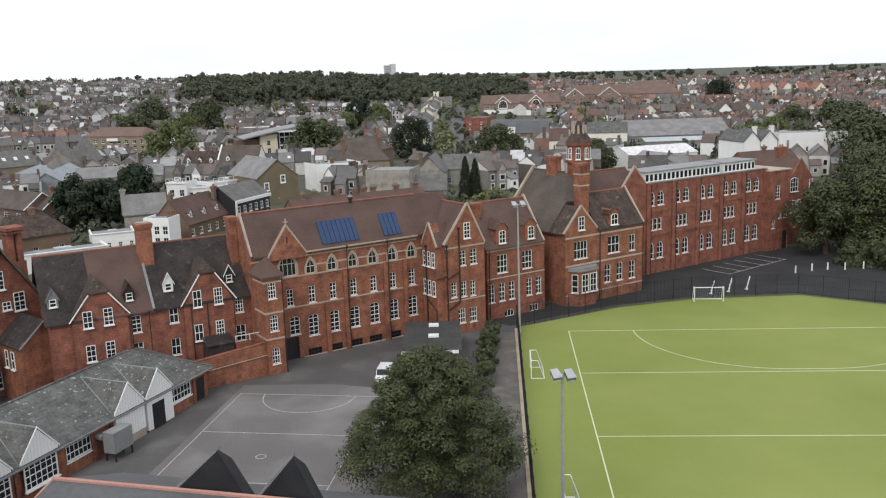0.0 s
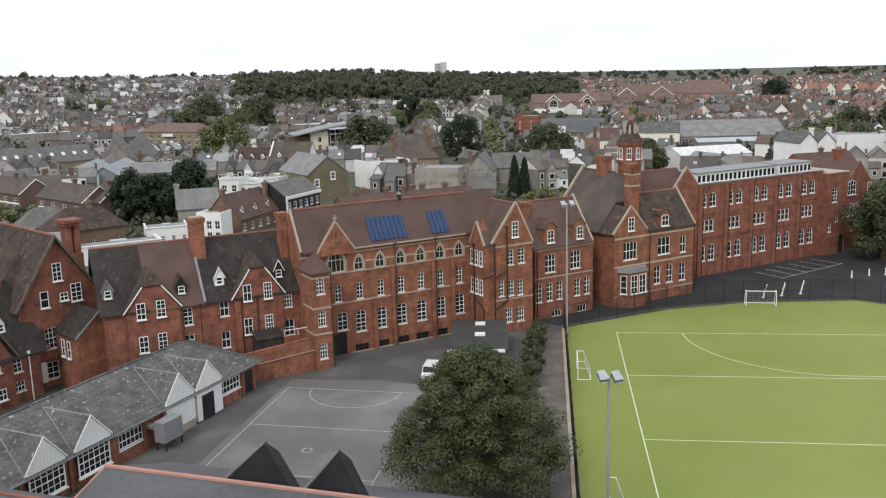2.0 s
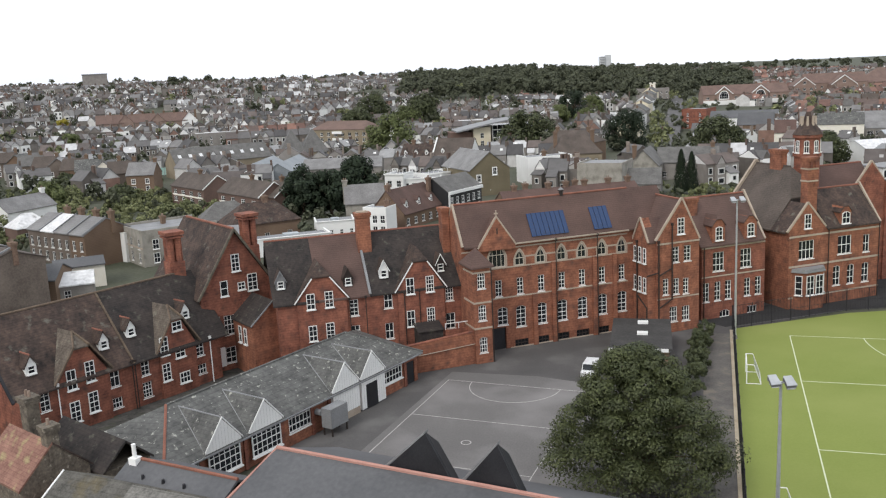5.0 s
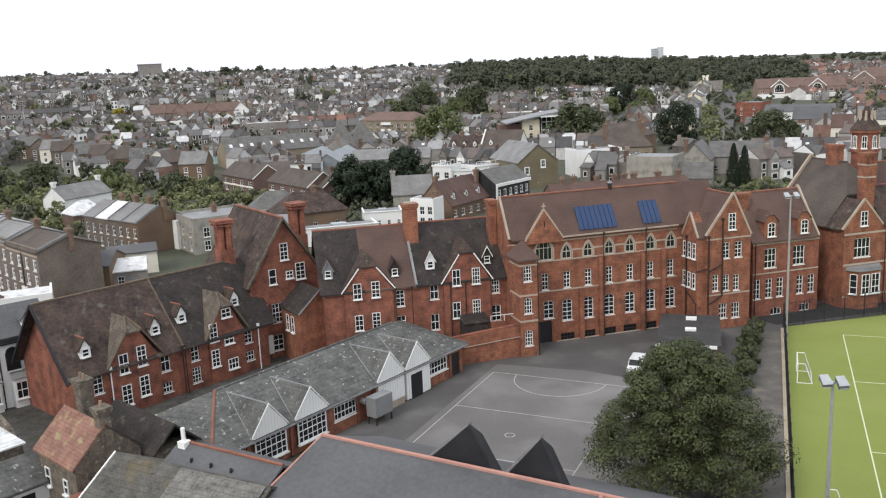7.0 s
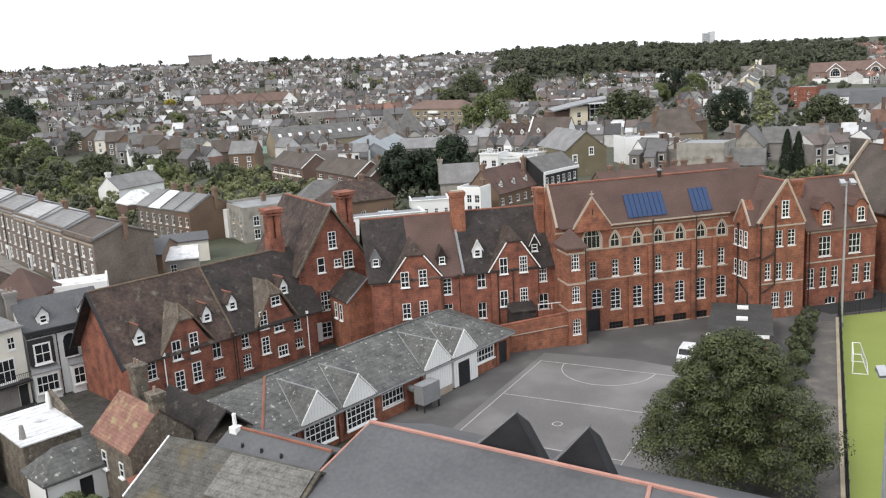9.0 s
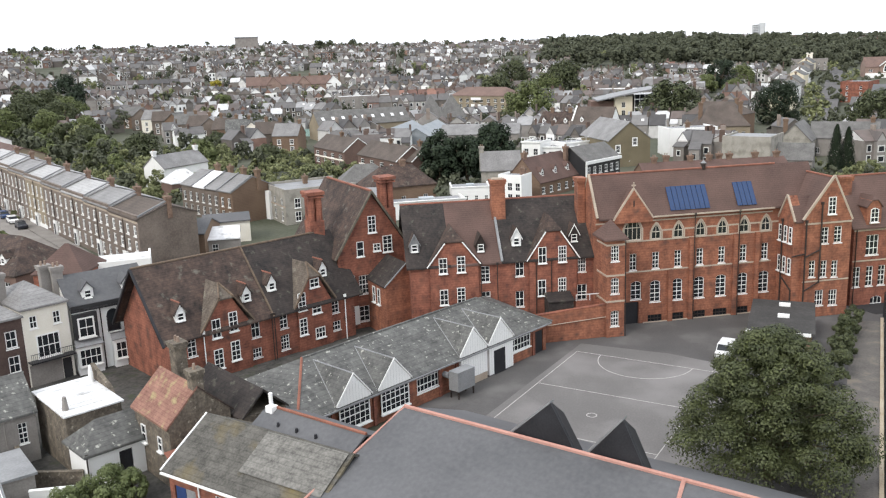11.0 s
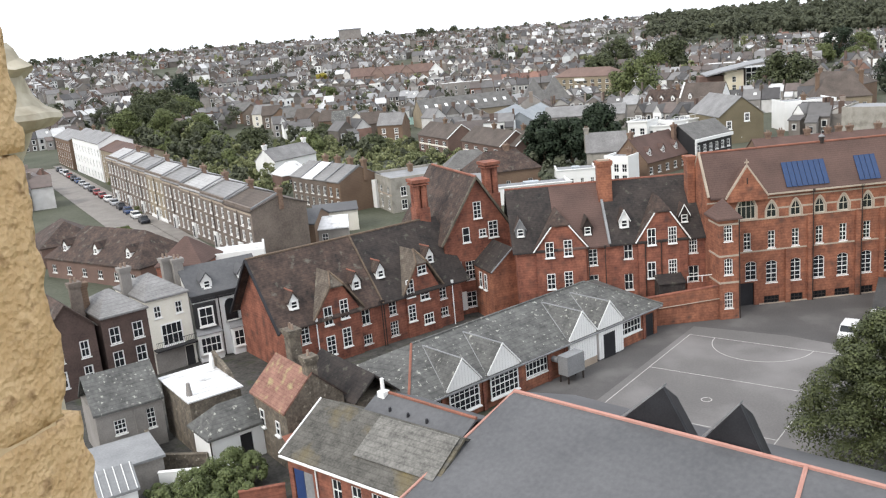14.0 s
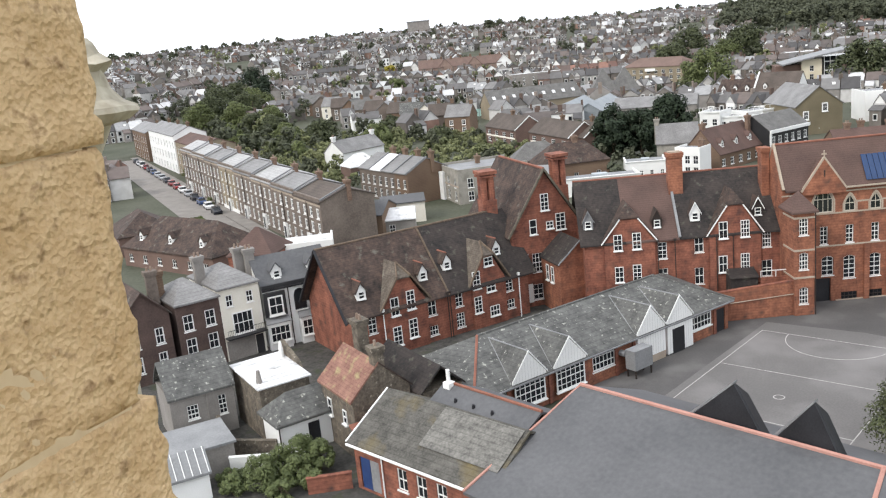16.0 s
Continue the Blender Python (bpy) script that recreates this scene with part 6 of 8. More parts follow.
# Georgian terrace along the street
for k in range(8):
    o = 12.9 * k
    x, y = -184.6 + o * math.cos(radians(-29)), 155.3 + o * math.sin(radians(-29))
    ev = 10.8 - 0.28 * k
    t = house("terraced_house", "tall brown-brick Georgian terraced house with white-trimmed windows" if k != 3 else "tall paler brick Georgian terraced house with white-trimmed windows", x, y, -29, 12.85, 9.5, ev, ev + 1.8, TERRACE_BRICK if k != 3 else BRICK_YELLOW, (ROOF_PALE, ROOF_PALE, ROOF_SHINY, ROOF_PALE, ROOF_SHINY, ROOF_PALE, ROOF_SHINY, ROOF_BROWN)[k], 4, 3, (1.35, 2.3), chims=((0.97, 0.55),), stack=CHIMNEY_BRICK, group="street terrace", z0=1.9, fat=0.26)
    part("string_course", Mesh().box(0, 12.85, -0.1, -0.002, ev - 0.75, ev - 0.45), STONE, t, "pale parapet string course")
    for s in (6.4,):
        dc = part("doorcase", Mesh().box(s - 0.85, s + 0.85, -0.35, -0.002, 0, 2.9), WHITE, t, "white doorcase")
        part("door", Mesh().box(s - 0.5, s + 0.5, -0.38, -0.351, 0.2, 2.3), BLACK_PAINT, dc)
    part("downpipe", Mesh().tube((6.4, -0.1, 0), (6.4, -0.1, ev - 0.5), 0.07, sides=6), PIPE, t)
    part("parapet", Mesh().box(0, 12.85, -0.04, 0.3, ev, ev + 0.45).box(0, 12.85, -0.1, 0.34, ev + 0.45, ev + 0.55), TERRACE_BRICK, t)
    for s in (12.75,):
        part("party_coping", Mesh().tube((s, 0, ev + 0.35), (s, 4.75, ev + 2.2), 0.18, sides=4), LEAD, t, "pale party wall coping")
    if k in (3, 7):
        part("render_base", Mesh().box(0, 12.85, -0.06, -0.004, 0, 1.0), WHITE, t, "white rendered base")
house("terraced_block", "yellow-brown brick terrace block with plain parapet", -217, 180.2, -29.5, 36, 10, 10, 12, BRICK_YELLOW, TILE_ROOF, 9, 3, (1.2, 2.1), chims=())
for k in range(3):
    house("terraced_house", "white stucco terraced house with pale slate roof", -252 + 12.6 * k, 199.5 - 7.1 * k, -29.5, 14.3, 10, 11.5, 14, WHITE, ROOF_SHINY, 3, 3, (1.3, 2.2), chims=((0.95, 0.5),), group="white terrace")
house("terraced_house", "brown-brick terraced house at the far end of the street", -282, 216, -29.5, 30, 10, 10, 12.5, BRICK_BROWN, ROOF_SHINY, 7, 3, (1.2, 2.1), group="street terrace")
rd = Vector((math.cos(radians(-31)), math.sin(radians(-31))))
a, b = Vector((-330, 236)), Vector((-84, 89))
nrm = Vector((-rd.y, rd.x))
solid("road", Mesh().prism([(*(a - nrm * 4), 0.0), (*(b - nrm * 4), 0.0), (*(b + nrm * 4), 0.0), (*(a + nrm * 4), 0.0)], (0, 0, 0.06)), PAVE, "grey street with parked cars beside a terrace", "road", kind="structure")
solid("pavement_strip", Mesh().prism([(*(a + nrm * 4.1), 0.0), (*(b + nrm * 4.1), 0.0), (*(b + nrm * 7), 0.0), (*(a + nrm * 7), 0.0)], (0, 0, 0.16)), PAVE, "pale pavement in front of the terrace", "pavement", kind="structure")
for k in range(28):
    TAKEN.append((*(a + (b - a) * (k / 27)), 9))

CAR_PAINT = [material("car_paint_" + n, c, tuple(min(1, q * 1.15) for q in c), 0.25, 2.0, 2.0, spec=0.5) for n, c in (("dark", (0.02, 0.022, 0.03)), ("silver", (0.4, 0.41, 0.43)), ("red", (0.22, 0.02, 0.02)), ("white", (0.7, 0.7, 0.7)), ("blue", (0.04, 0.07, 0.16)))]


def car(m, paint, label, van=False, z=0.06):
    t = thing("parked_car", label, "car", m, group="parked cars")
    h = 1.9 if van else 1.45
    part("body", Mesh().prism([(0, 0, 0.3), (4.2, 0, 0.3), (4.25, 0, 0.75), (3.3, 0, 0.95), (0.05, 0, 0.98), (-0.02, 0, 0.6)], (0, 1.7, 0)), paint, t)
    part("cabin", Mesh().prism([(0.1, 0.1, 0.97), (3.35, 0.1, 0.93), (2.7, 0.1, h), (0.6, 0.1, h)], (0, 1.5, 0)), GLASS, t)
    part("roof_panel", Mesh().box(0.55, 2.75, 0.08, 1.62, h - 0.05, h + 0.03), paint, t)
    for x in (0.8, 3.4):
        for y in (0.02, 1.68):
            part("wheel", Mesh().tube((x, y - 0.1, 0.31), (x, y + 0.1, 0.31), 0.31, sides=10), BLACK_PAINT, t)


NAMES = ["dark", "silver", "red", "white", "blue"]
for k in range(17):
    p = Vector((-262, 197.5)) + rd * (8.2 * k) + nrm * 1.0
    c = (0, 1, 3, 2, 0, 4, 1, 1, 0, 2, 2, 3, 1, 0, 4, 3, 0)[k]
    car(at(p.x, p.y, -31, 0.06), CAR_PAINT[c], f"{NAMES[c]} car parked along the terrace", k == 2)

# houses on the near side of the street
house("dormer_house", "brown-tiled house with small dormers and brown-brick gable", -128, 92, -6, 25, 11, 3.4, 7.8, SEMI_BRICK, TILE_DARK, 6, 1, (1.2, 1.3), hip=5, dormers=3, chims=())
house("dormer_house", "brown-tiled hipped house beside the street", -146, 103, -31, 14, 10, 3.6, 7.0, SEMI_BRICK, TILE_DARK, 3, 1, (1.2, 1.3), hip=5, chims=())
house("red_roofed_house", "small house with a red pyramid roof", -96, 86, 20, 7, 7, 5.0, 8.4, BRICK_DEEP, TILE_ROOF, 2, 1, hip=3.4, chims=())
house("white_flat_house", "white flat-roofed building beside the terrace", -92.5, 91.5, 40, 9, 7, 4.6, 5, WHITE, WHITE_SHEET, 2, 1, flat=True, chims=())
DARK_BRICK = material("dark_brown_brick", (0.058, 0.04, 0.036), (0.125, 0.085, 0.072), 0.9, 2.0, 5.0)
STUCCO = material("off_white_stucco", (0.68, 0.64, 0.54), (0.78, 0.75, 0.67), 0.8, 2.0, 6.0)
# row facing the back yards
VILLA, BROWN, CREAMP, WHITEP = (-77.1, 53.2, 67), (-74.8, 58.6, 68), (-73.0, 63.1, 68), (-71.1, 67.9, 60)
house("brick_villa", "red-brown brick villa with arched white windows and gable", *VILLA, 5.2, 8, 7.4, 10.2, DARK_BRICK, TILE_DARK, 2, 2, (0.95, 1.8), cross=True, chims=((0.95, 0.5),), stack=TERRACE_BRICK, fat=0.14, z0=2.4)
house("brown_brick_house", "dark brown-brick house with hipped slate roof", *BROWN, 4.9, 8, 7.9, 9.8, DARK_BRICK, ROOF_SHINY, 2, 2, (1.15, 1.8), hip=2.4, chims=((0.0, 0.6),), stack=BRICK_BROWN, z0=3.0, fat=0.12)
ch = house("cream_house", "cream stucco house with tall French window and balcony", *CREAMP, 4.8, 9, 8.5, 10.4, STUCCO, ROOF_SHINY, 2, 1, (0.8, 1.35), hip=2.6, chims=((0.0, 0.55), (1.0, 0.55)), stack=GREY_RENDER, z0=6.9, fat=0.1)
window(ch, 2.4, 4.2, 2.4, 2.5, -0.05, 4, 2, fat=0.14)
part("balcony", Mesh().box(0.1, 4.7, -1.1, -0.01, 2.75, 2.9), BLACK_PAINT, ch, "black iron balcony")
rl = Mesh()
for k in range(24):
    rl.tube((0.15 + 0.196 * k, -1.05, 2.9), (0.15 + 0.196 * k, -1.05, 3.8), 0.02, sides=4)
part("balcony_rail", rl.tube((0.1, -1.05, 3.8), (4.7, -1.05, 3.8), 0.035, sides=4), BLACK_PAINT, ch)
part("garage_front", Mesh().box(0.2, 3.5, -0.08, -0.01, 0, 2.4), GREY_RENDER, ch, "pale grey garage shutters")
part("door", Mesh().box(3.6, 4.5, -0.08, -0.01, 0, 2.3), BLACK_PAINT, ch)
wh = house("white_house", "white house with black-trimmed bays and slate mansard", *WHITEP, 8.6, 8, 7.2, 10.2, WHITE, SLATE_NEW, 1, 1, (0.1, 0.1), dormers=2, chims=((0.0, 0.5),), stack=GREY_RENDER)
part("cornice", Mesh().box(-0.1, 9.6, -0.3, -0.005, 6.9, 7.6), BLACK_PAINT, wh, "black cornice")
for s in (1.2, 5.0):
    bb = part("bay", Mesh().box(s - 1.3, s + 1.3, -0.8, -0.002, 0, 3.3), WHITE, wh)
    window(bb, s, 2.0, 2.3, 1.9, -0.86, 4, 2, fat=0.12)
    part("bay_roof", Mesh().prism([(s - 1.5, -1.0, 3.3), (s + 1.5, -1.0, 3.3), (s + 1.3, -0.02, 3.9), (s - 1.3, -0.02, 3.9)], (0, 0, -0.08)), LEAD, bb, "grey lead bay roof")
bb = part("bay", Mesh().box(-0.05, 2.45, -0.45, -0.002, 3.95, 6.7), BLACK_PAINT, wh, "black-framed upper bay")
window(bb, 1.2, 5.2, 1.7, 2.2, -0.51, 2, 2, fat=0.16)
window(wh, 4.2, 5.3, 1.4, 2.5, -0.06, 1, 1, "round", mat=BLACK_PAINT)
part("downpipe", Mesh().tube((2.9, -0.1, 0), (2.9, -0.1, 7), 0.06, sides=6), PIPE, wh)
STUCCO_GREY = material("stained_grey_stucco", (0.24, 0.225, 0.195), (0.36, 0.34, 0.3), 0.9, 1.6, 5.0, spots=((0.16, 0.15, 0.125), 0.5, 0.5, 0.75))
gf = house("grey_flat_house", "stained grey stucco house end with flat roof", -102.9, 152.8, -39, 12.6, 15, 6.4, 8, STUCCO_GREY, LEAD, 3, 2, (1.2, 2.0), flat=True, sides=3, chims=((0.3, 0.5),))
band(gf, 0, 12.6, 3.6, 0.25, -0.1)
house("lean_to_store", "plain rendered store with a mono slate roof", -98.3, 126.2, 38, 8, 6, 4.0, 5.0, STUCCO, SLATE_NEW, 1, 1, chims=())
house("white_sheet_store", "low store with a white sheet roof", -93.5, 116, 34, 8, 6, 3.2, 4.8, GREY_RENDER, WHITE_SHEET, 1, 1, chims=())
house("low_brick_store", "low brick store with a dark slate roof", -99, 113, 20, 9, 9, 4.6, 6.4, BRICK_BROWN, SLATE_NEW, 2, 1, chims=())
for k in range(4):
    o = 5.15 * k
    ct = house("cottage_row_house", "small brick row house with pale slate roof", -123.1 + o * math.cos(radians(-24)), 151.8 + o * math.sin(radians(-24)), -24, 5.12, 10, 6.5, 9.2, TERRACE_BRICK if k < 3 else BRICK_BROWN, WHITE_SHEET if k == 1 else ROOF_SHINY, 2, 2, (1.1, 2.1), group="cottage row", chims=((0.98, 0.62),), fat=0.14, stack=BRICK_BROWN)
    part("party_coping", Mesh().tube((5.05, -0.3, 6.6), (5.05, 5, 9.4), 0.14, sides=4), LEAD, ct, "grey party wall coping")
part("white_extension", Mesh().box(5.2, 6.6, 7.5, 9.5, 0, 5.8), WHITE, ct, "white rendered rear extension")
house("white_cottage", "white rendered cottage with grey slate roof", -152.6, 182.1, 82, 15.5, 7.5, 5.0, 8.2, WHITE, ROOF_SHINY, 2, 1, (1.1, 1.0), chims=((0.03, 0.5), (0.97, 0.5)), stack=WHITE)
house("garden_house", "low brick house with white-hipped glazed roof", -139, 168, 60, 8, 7, 3.6, 6.4, SEMI_BRICK, WHITE_SHEET, 2, 1, hip=3, chims=())
for x, y, dg, n in ((-136.8, 230.9, -37, 21.5), (-113.5, 214.5, -38, 23.5), (-97, 205, -38, 8)):
    sd = house("semi_detached_house", "brick semi-detached house with white windows and brown roof", x, y, dg, n, 9.0, 5.2, 8.7, SEMI_BRICK, ROOF_BROWN, 4, 2, (2.3, 1.35), group="semi-detached pairs", chims=((0.5, 0.5),), fat=0.14)
    part("bargeboard", Mesh().tube((n + 0.15, -0.3, 5.2), (n + 0.15, 4.5, 8.75), 0.14, sides=4).tube((n + 0.15, 9.3, 5.2), (n + 0.15, 4.5, 8.75), 0.14, sides=4), WHITE, sd, "white bargeboard")
    part("panel_band", Mesh().box(0.6, n - 0.6, -0.05, -0.004, 2.55, 3.0), STUCCO, sd, "pale panel band between the storeys")
ob = house("old_school_building", "long brick building with grey rooflight slates", -168, 288.5, 47.6, 37, 13, 5.5, 10.8, BRICK_YELLOW, TOWN_SLATE, 12, 1, (1.2, 1.6), chims=())
for k in range(9):
    m = Matrix.Translation((2.5 + 4.0 * k, 2.2, 5.5 + 2.5 * 5.3 / 6.8 + 0.12)) @ pose(0, 0, 0, math.degrees(math.atan2(5.3, 6.8)), 0, 0)
    part("rooflight", Mesh().box(-0.6, 0.6, 0, 1.7, 0, 0.08), WHITE_SHEET, ob, "pale rooflight", at=m)
cg = part("cross_gable", Mesh().prism([(11, -0.4, 0), (17, -0.4, 0), (17, -0.4, 5.6), (14, -0.4, 9.2), (11, -0.4, 5.6)], (0, 0.5, 0)), WHITE, ob, "white rendered cross gable")
window(cg, 14, 6.2, 1.3, 1.9, -0.46, 2, 2)
part("gable_roof", cross_roof(Mesh(), 10.6, 17.4, -0.5, 5.5, 5.5, 9.4), TOWN_SLATE, cg)
for k in range(2):
    house("pyramid_roof_hall", "brick hall with steep grey pyramid roof", -141.5 + 6.6 * k, 320 + 5.5 * k, 28, 11, 11, 5.6, 14.2, BRICK_YELLOW, TOWN_SLATE, 4, 1, (1.2, 2.0), hip=5.4, chims=(), group="pyramid halls")
house("long_flat_building", "long low building with white parapet roof", -226, 410, 36, 50, 14, 6, 7, GREY_RENDER, WHITE_SHEET, 10, 2, flat=True, chims=())
NETTING = material("turquoise_netting", (0.3, 0.5, 0.45), (0.42, 0.6, 0.55), 0.8, 3.0, 6.0)
for x, y, dg, L in ((-186, 300, 30, 26), (-160, 315, 25, 22)):
    nt = thing("netting_fence", "pale turquoise netting round a garden court", "fence", at(x, y, dg, ground_z(x, y)), group="netting fences")
    part("netting", Mesh().box(0, L, -0.05, 0.05, 0.4, 3.2), NETTING, nt)
    for k in range(6):
        part("post", Mesh().box(L * k / 5 - 0.06, L * k / 5 + 0.06, -0.1, 0.1, 0, 3.4), LEAD, nt)
for k in range(2):
    house("light_industrial_unit", "low gabled unit with pale blue-grey sheet roof", -131.5 + 9.1 * k, 262 + 1.7 * k, 10.8, 9.0, 34, 4.4, 7.4, BLUE_SHEET, BLUE_SHEET, 1, 1, (1.2, 1.2), cross=True, chims=(), group="industrial units")
house("light_industrial_unit", "low unit with grey sheet roof", -112, 270, 14, 26, 14, 4.6, 7.4, GREY_RENDER, ROOF_SHINY, 5, 1, chims=(), group="industrial units")
fb = house("flats_block", "brown-brick flats with balconies and a hipped red-brown roof", -158, 396, -19, 33, 13, 9.0, 12.6, BRICK_YELLOW, FLATS_TILE, 8, 3, (1.8, 1.6), hip=5, chims=())
for f in range(3):
    part("balcony", Mesh().box(13.6, 19.4, -1.5, -0.01, 1.0 + 3.0 * f, 1.25 + 3.0 * f).box(13.6, 19.4, -1.5, -1.42, 1.25 + 3.0 * f, 2.2 + 3.0 * f), WHITE, fb, "white-fronted balcony")
yb = house("modern_college", "pale yellow modern building with curved grey roof", -71, 352, 20, 7, 14, 10.5, 11, CREAM, LEAD, 1, 3, (1.4, 2.0), chims=(), flat=True)
rf = Mesh()
for k in range(8):
    x0, x1 = -7 + 4.0 * k, -7 + 4.0 * (k + 1)
    h0, h1 = 9.6 + 4.6 * math.sin(1.4 * k / 8), 9.6 + 4.6 * math.sin(1.4 * (k + 1) / 8)
    rf.prism([(x0, -2.5, h0), (x1, -2.5, h1), (x1, -2.5, h1 + 0.5), (x0, -2.5, h0 + 0.5)], (0, 18, 0))
part("curved_roof", rf, LEAD, yb, "curved pale metal roof")
part("brick_wing", Mesh().box(-9, -0.01, 2, 14, 0, 9.4), SEMI_BRICK, yb)
gl = part("glazed_front", Mesh().box(8.01, 24, 1, 14, 0, 11.6), GLASS, yb, "glazed entrance front")
for k in range(9):
    part("mullion", Mesh().box(8.0 + 2.0 * k - 0.12, 8.0 + 2.0 * k + 0.12, 0.8, 1.0, 0, 11.6), WHITE, gl)
for f in range(3):
    part("transom", Mesh().box(8.0, 24, 0.78, 1.0, 3.2 + 3.2 * f, 3.6 + 3.2 * f), WHITE, gl)
house("white_canopy_hall", "low hall with a bright white flat roof", -101, 452, 4, 26, 16, 6, 6.5, GREY_RENDER, WHITE_SHEET, 4, 1, flat=True, chims=())
house("white_dormer_row", "white rendered row with brown dormered roof", -82.2, 281.8, -10, 11.4, 9, 6.4, 10.8, WHITE, TILE_DARK, 5, 2, (0.9, 1.4), dormers=3, chims=((0.3, 0.5), (0.86, 0.5)), stack=BRICK_BROWN)
wd = house("white_dormer_house", "white rendered house with tall brown roof", -70.6, 280.2, -10, 13.2, 10, 6.4, 12.4, WHITE, ROOF_BROWN, 5, 2, (0.9, 1.5), dormers=2, chims=())
part("party_coping", Mesh().tube((0, -0.3, 6.5), (0, 5, 12.6), 0.3, sides=4), WHITE, wd, "white party wall coping")
for x, y, dg, w, d, ev, n in ((-72.0, 231.4, -6, 5.4, 8, 6.4, 2), (-67.2, 232.4, 9, 10.4, 8, 4.9, 5), (-60.8, 236, 50, 10, 8, 5.6, 3)):
    fl = house("white_flats", "white stepped flat-roofed building with railings", x, y, dg, w, d, ev, ev, WHITE, LEAD, n, 2, (1.3, 1.7), flat=True, chims=())
    part("cornice", Mesh().box(-0.2, w + 0.2, -0.25, -0.01, ev + 0.2, ev + 0.6), WHITE, fl)
    rail = Mesh().tube((0, -0.1, ev + 1.6), (w, -0.1, ev + 1.6), 0.06, sides=4)
    for k in range(7):
        rail.tube((w * k / 6, -0.1, ev + 0.6), (w * k / 6, -0.1, ev + 1.6), 0.05, sides=4)
    part("railing", rail, WHITE, fl)
oh = house("olive_brick_house", "olive stock-brick gabled house with white sash windows", -48.2, 231.7, 36, 11.9, 19, 7.2, 12.0, OLIVE_BRICK, ROOF_SHINY, 1, 1, (0.05, 0.05), cross=True, chims=())
for s0, z0 in ((7.4, 6.6), (2.6, 4.9)):
    window(oh, s0, z0, 1.5, 2.2, -0.06, 2, 2, fat=0.28)
for f in range(2):
    part("fascia", Mesh().box(11.9, 12.05, 0.3, 18.5, 2.2 + 3.6 * f, 5.2 + 3.6 * f - 1.4), WHITE, oh, "white side fascia")
    for k in range(6):
        window(oh, 12.06, 4.4 + 2.4 * f, 1.5, 1.9, 2 + 2.9 * k, 1, 1, turn=90, fat=0.14)
house("white_gable_house", "plain white rendered building with parapet", -36, 256.4, 28, 14, 10, 7.4, 9, WHITE, LEAD, 1, 1, (0.9, 1.2), flat=True, chims=((0.5, 0.5),))
bw2 = house("black_white_house", "black and white fronted building with slate roof", -46.1, 196.9, 68, 13.8, 9, 6.0, 9.4, BLACK_PAINT, TOWN_SLATE, 6, 2, (1.25, 2.2), chims=(), fat=0.2)
part("cornice", Mesh().box(-0.2, 14, -0.4, -0.01, 5.6, 6.3), WHITE, bw2, "white cornice")
part("corner_pilaster", Mesh().box(-0.25, 0.35, -0.2, -0.01, 0, 5.6), WHITE, bw2, "white corner pilaster")
house("mansard_house", "stock-brick house with a tall brown mansard roof", -30, 272, 18, 15, 12, 7.0, 12.6, BRICK_YELLOW, ROOF_BROWN, 4, 2, hip=4, chims=((0.1, 0.4), (0.9, 0.5)))
house("grey_gabled_house", "grey rendered gabled house with slate roof", -7.4, 254, -8, 8.5, 14, 5.0, 9.6, STUCCO_GREY, TOWN_SLATE, 1, 1, (0.05, 0.05), cross=True, chims=((0.2, 0.1),))
house("grey_gabled_house", "grey rendered house with long slate roof", 0.6, 262, -4, 17, 10, 5.0, 9.0, GREY_RENDER, TOWN_SLATE, 4, 1, chims=((0.9, 0.5),))
house("slate_roofed_house", "brick house with large hipped slate roof", -40, 320, -20, 20, 12, 7, 11, BRICK_BROWN, ROOF_BROWN, 6, 2, hip=5, chims=((0.2, 0.5), (0.8, 0.5)))
house("flat_brick_building", "flat-roofed stained olive building", -19.2, 226, -12, 11.5, 12, 8.6, 10, STUCCO_GREY, LEAD, 2, 1, (0.9, 1.2), flat=True, chims=())
house("dark_slate_house", "low house with a dark slate roof", -9.6, 226, -4, 11, 9, 3.6, 7.2, GREY_RENDER, TOWN_SLATE, 3, 1, chims=())
house("terrace_back", "brick terrace backs with many chimneys", -31, 186, 28, 32, 8, 4.6, 7.2, BRICK_BROWN, TILE_ROOF, 8, 1, chims=((0.1, 0.5), (0.2, 0.7), (0.35, 0.5), (0.48, 0.5), (0.56, 0.6), (0.62, 0.5), (0.8, 0.5), (0.95, 0.5)), stack=CHIMNEY_BRICK)
# behind the west range
for x, y, dg, w, d, ev in ((-74.6, 153.5, 32, 15, 7, 2.9), (-68.7, 170.8, 25, 8.4, 8, 3.3)):
    lw = house("white_roof_house", "long white parapet building with pale flat roof", x, y, dg, w, d, ev, ev, WHITE, LEAD, 4, 1, (0.7, 1.0), flat=True, chims=())
    part("coping", Mesh().box(-0.15, w + 0.15, -0.2, 0.3, ev + 0.6, ev + 0.75), WHITE, lw)
    part("roof_light", Mesh().prism([(w * 0.4, 2.2, ev + 0.15), (w * 0.6, 2.2, ev + 0.15), (w * 0.6, 4.2, ev + 0.15), (w * 0.4, 4.2, ev + 0.15)], (0, 0, 0.7)), GREEN_GLASS, lw, "pale roof light")
house("white_roof_house", "small white gabled wing with grey roof", -80.5, 151, 20, 5.5, 8, 4.2, 6.2, WHITE, LEAD, 1, 1, (0.7, 0.9), chims=())
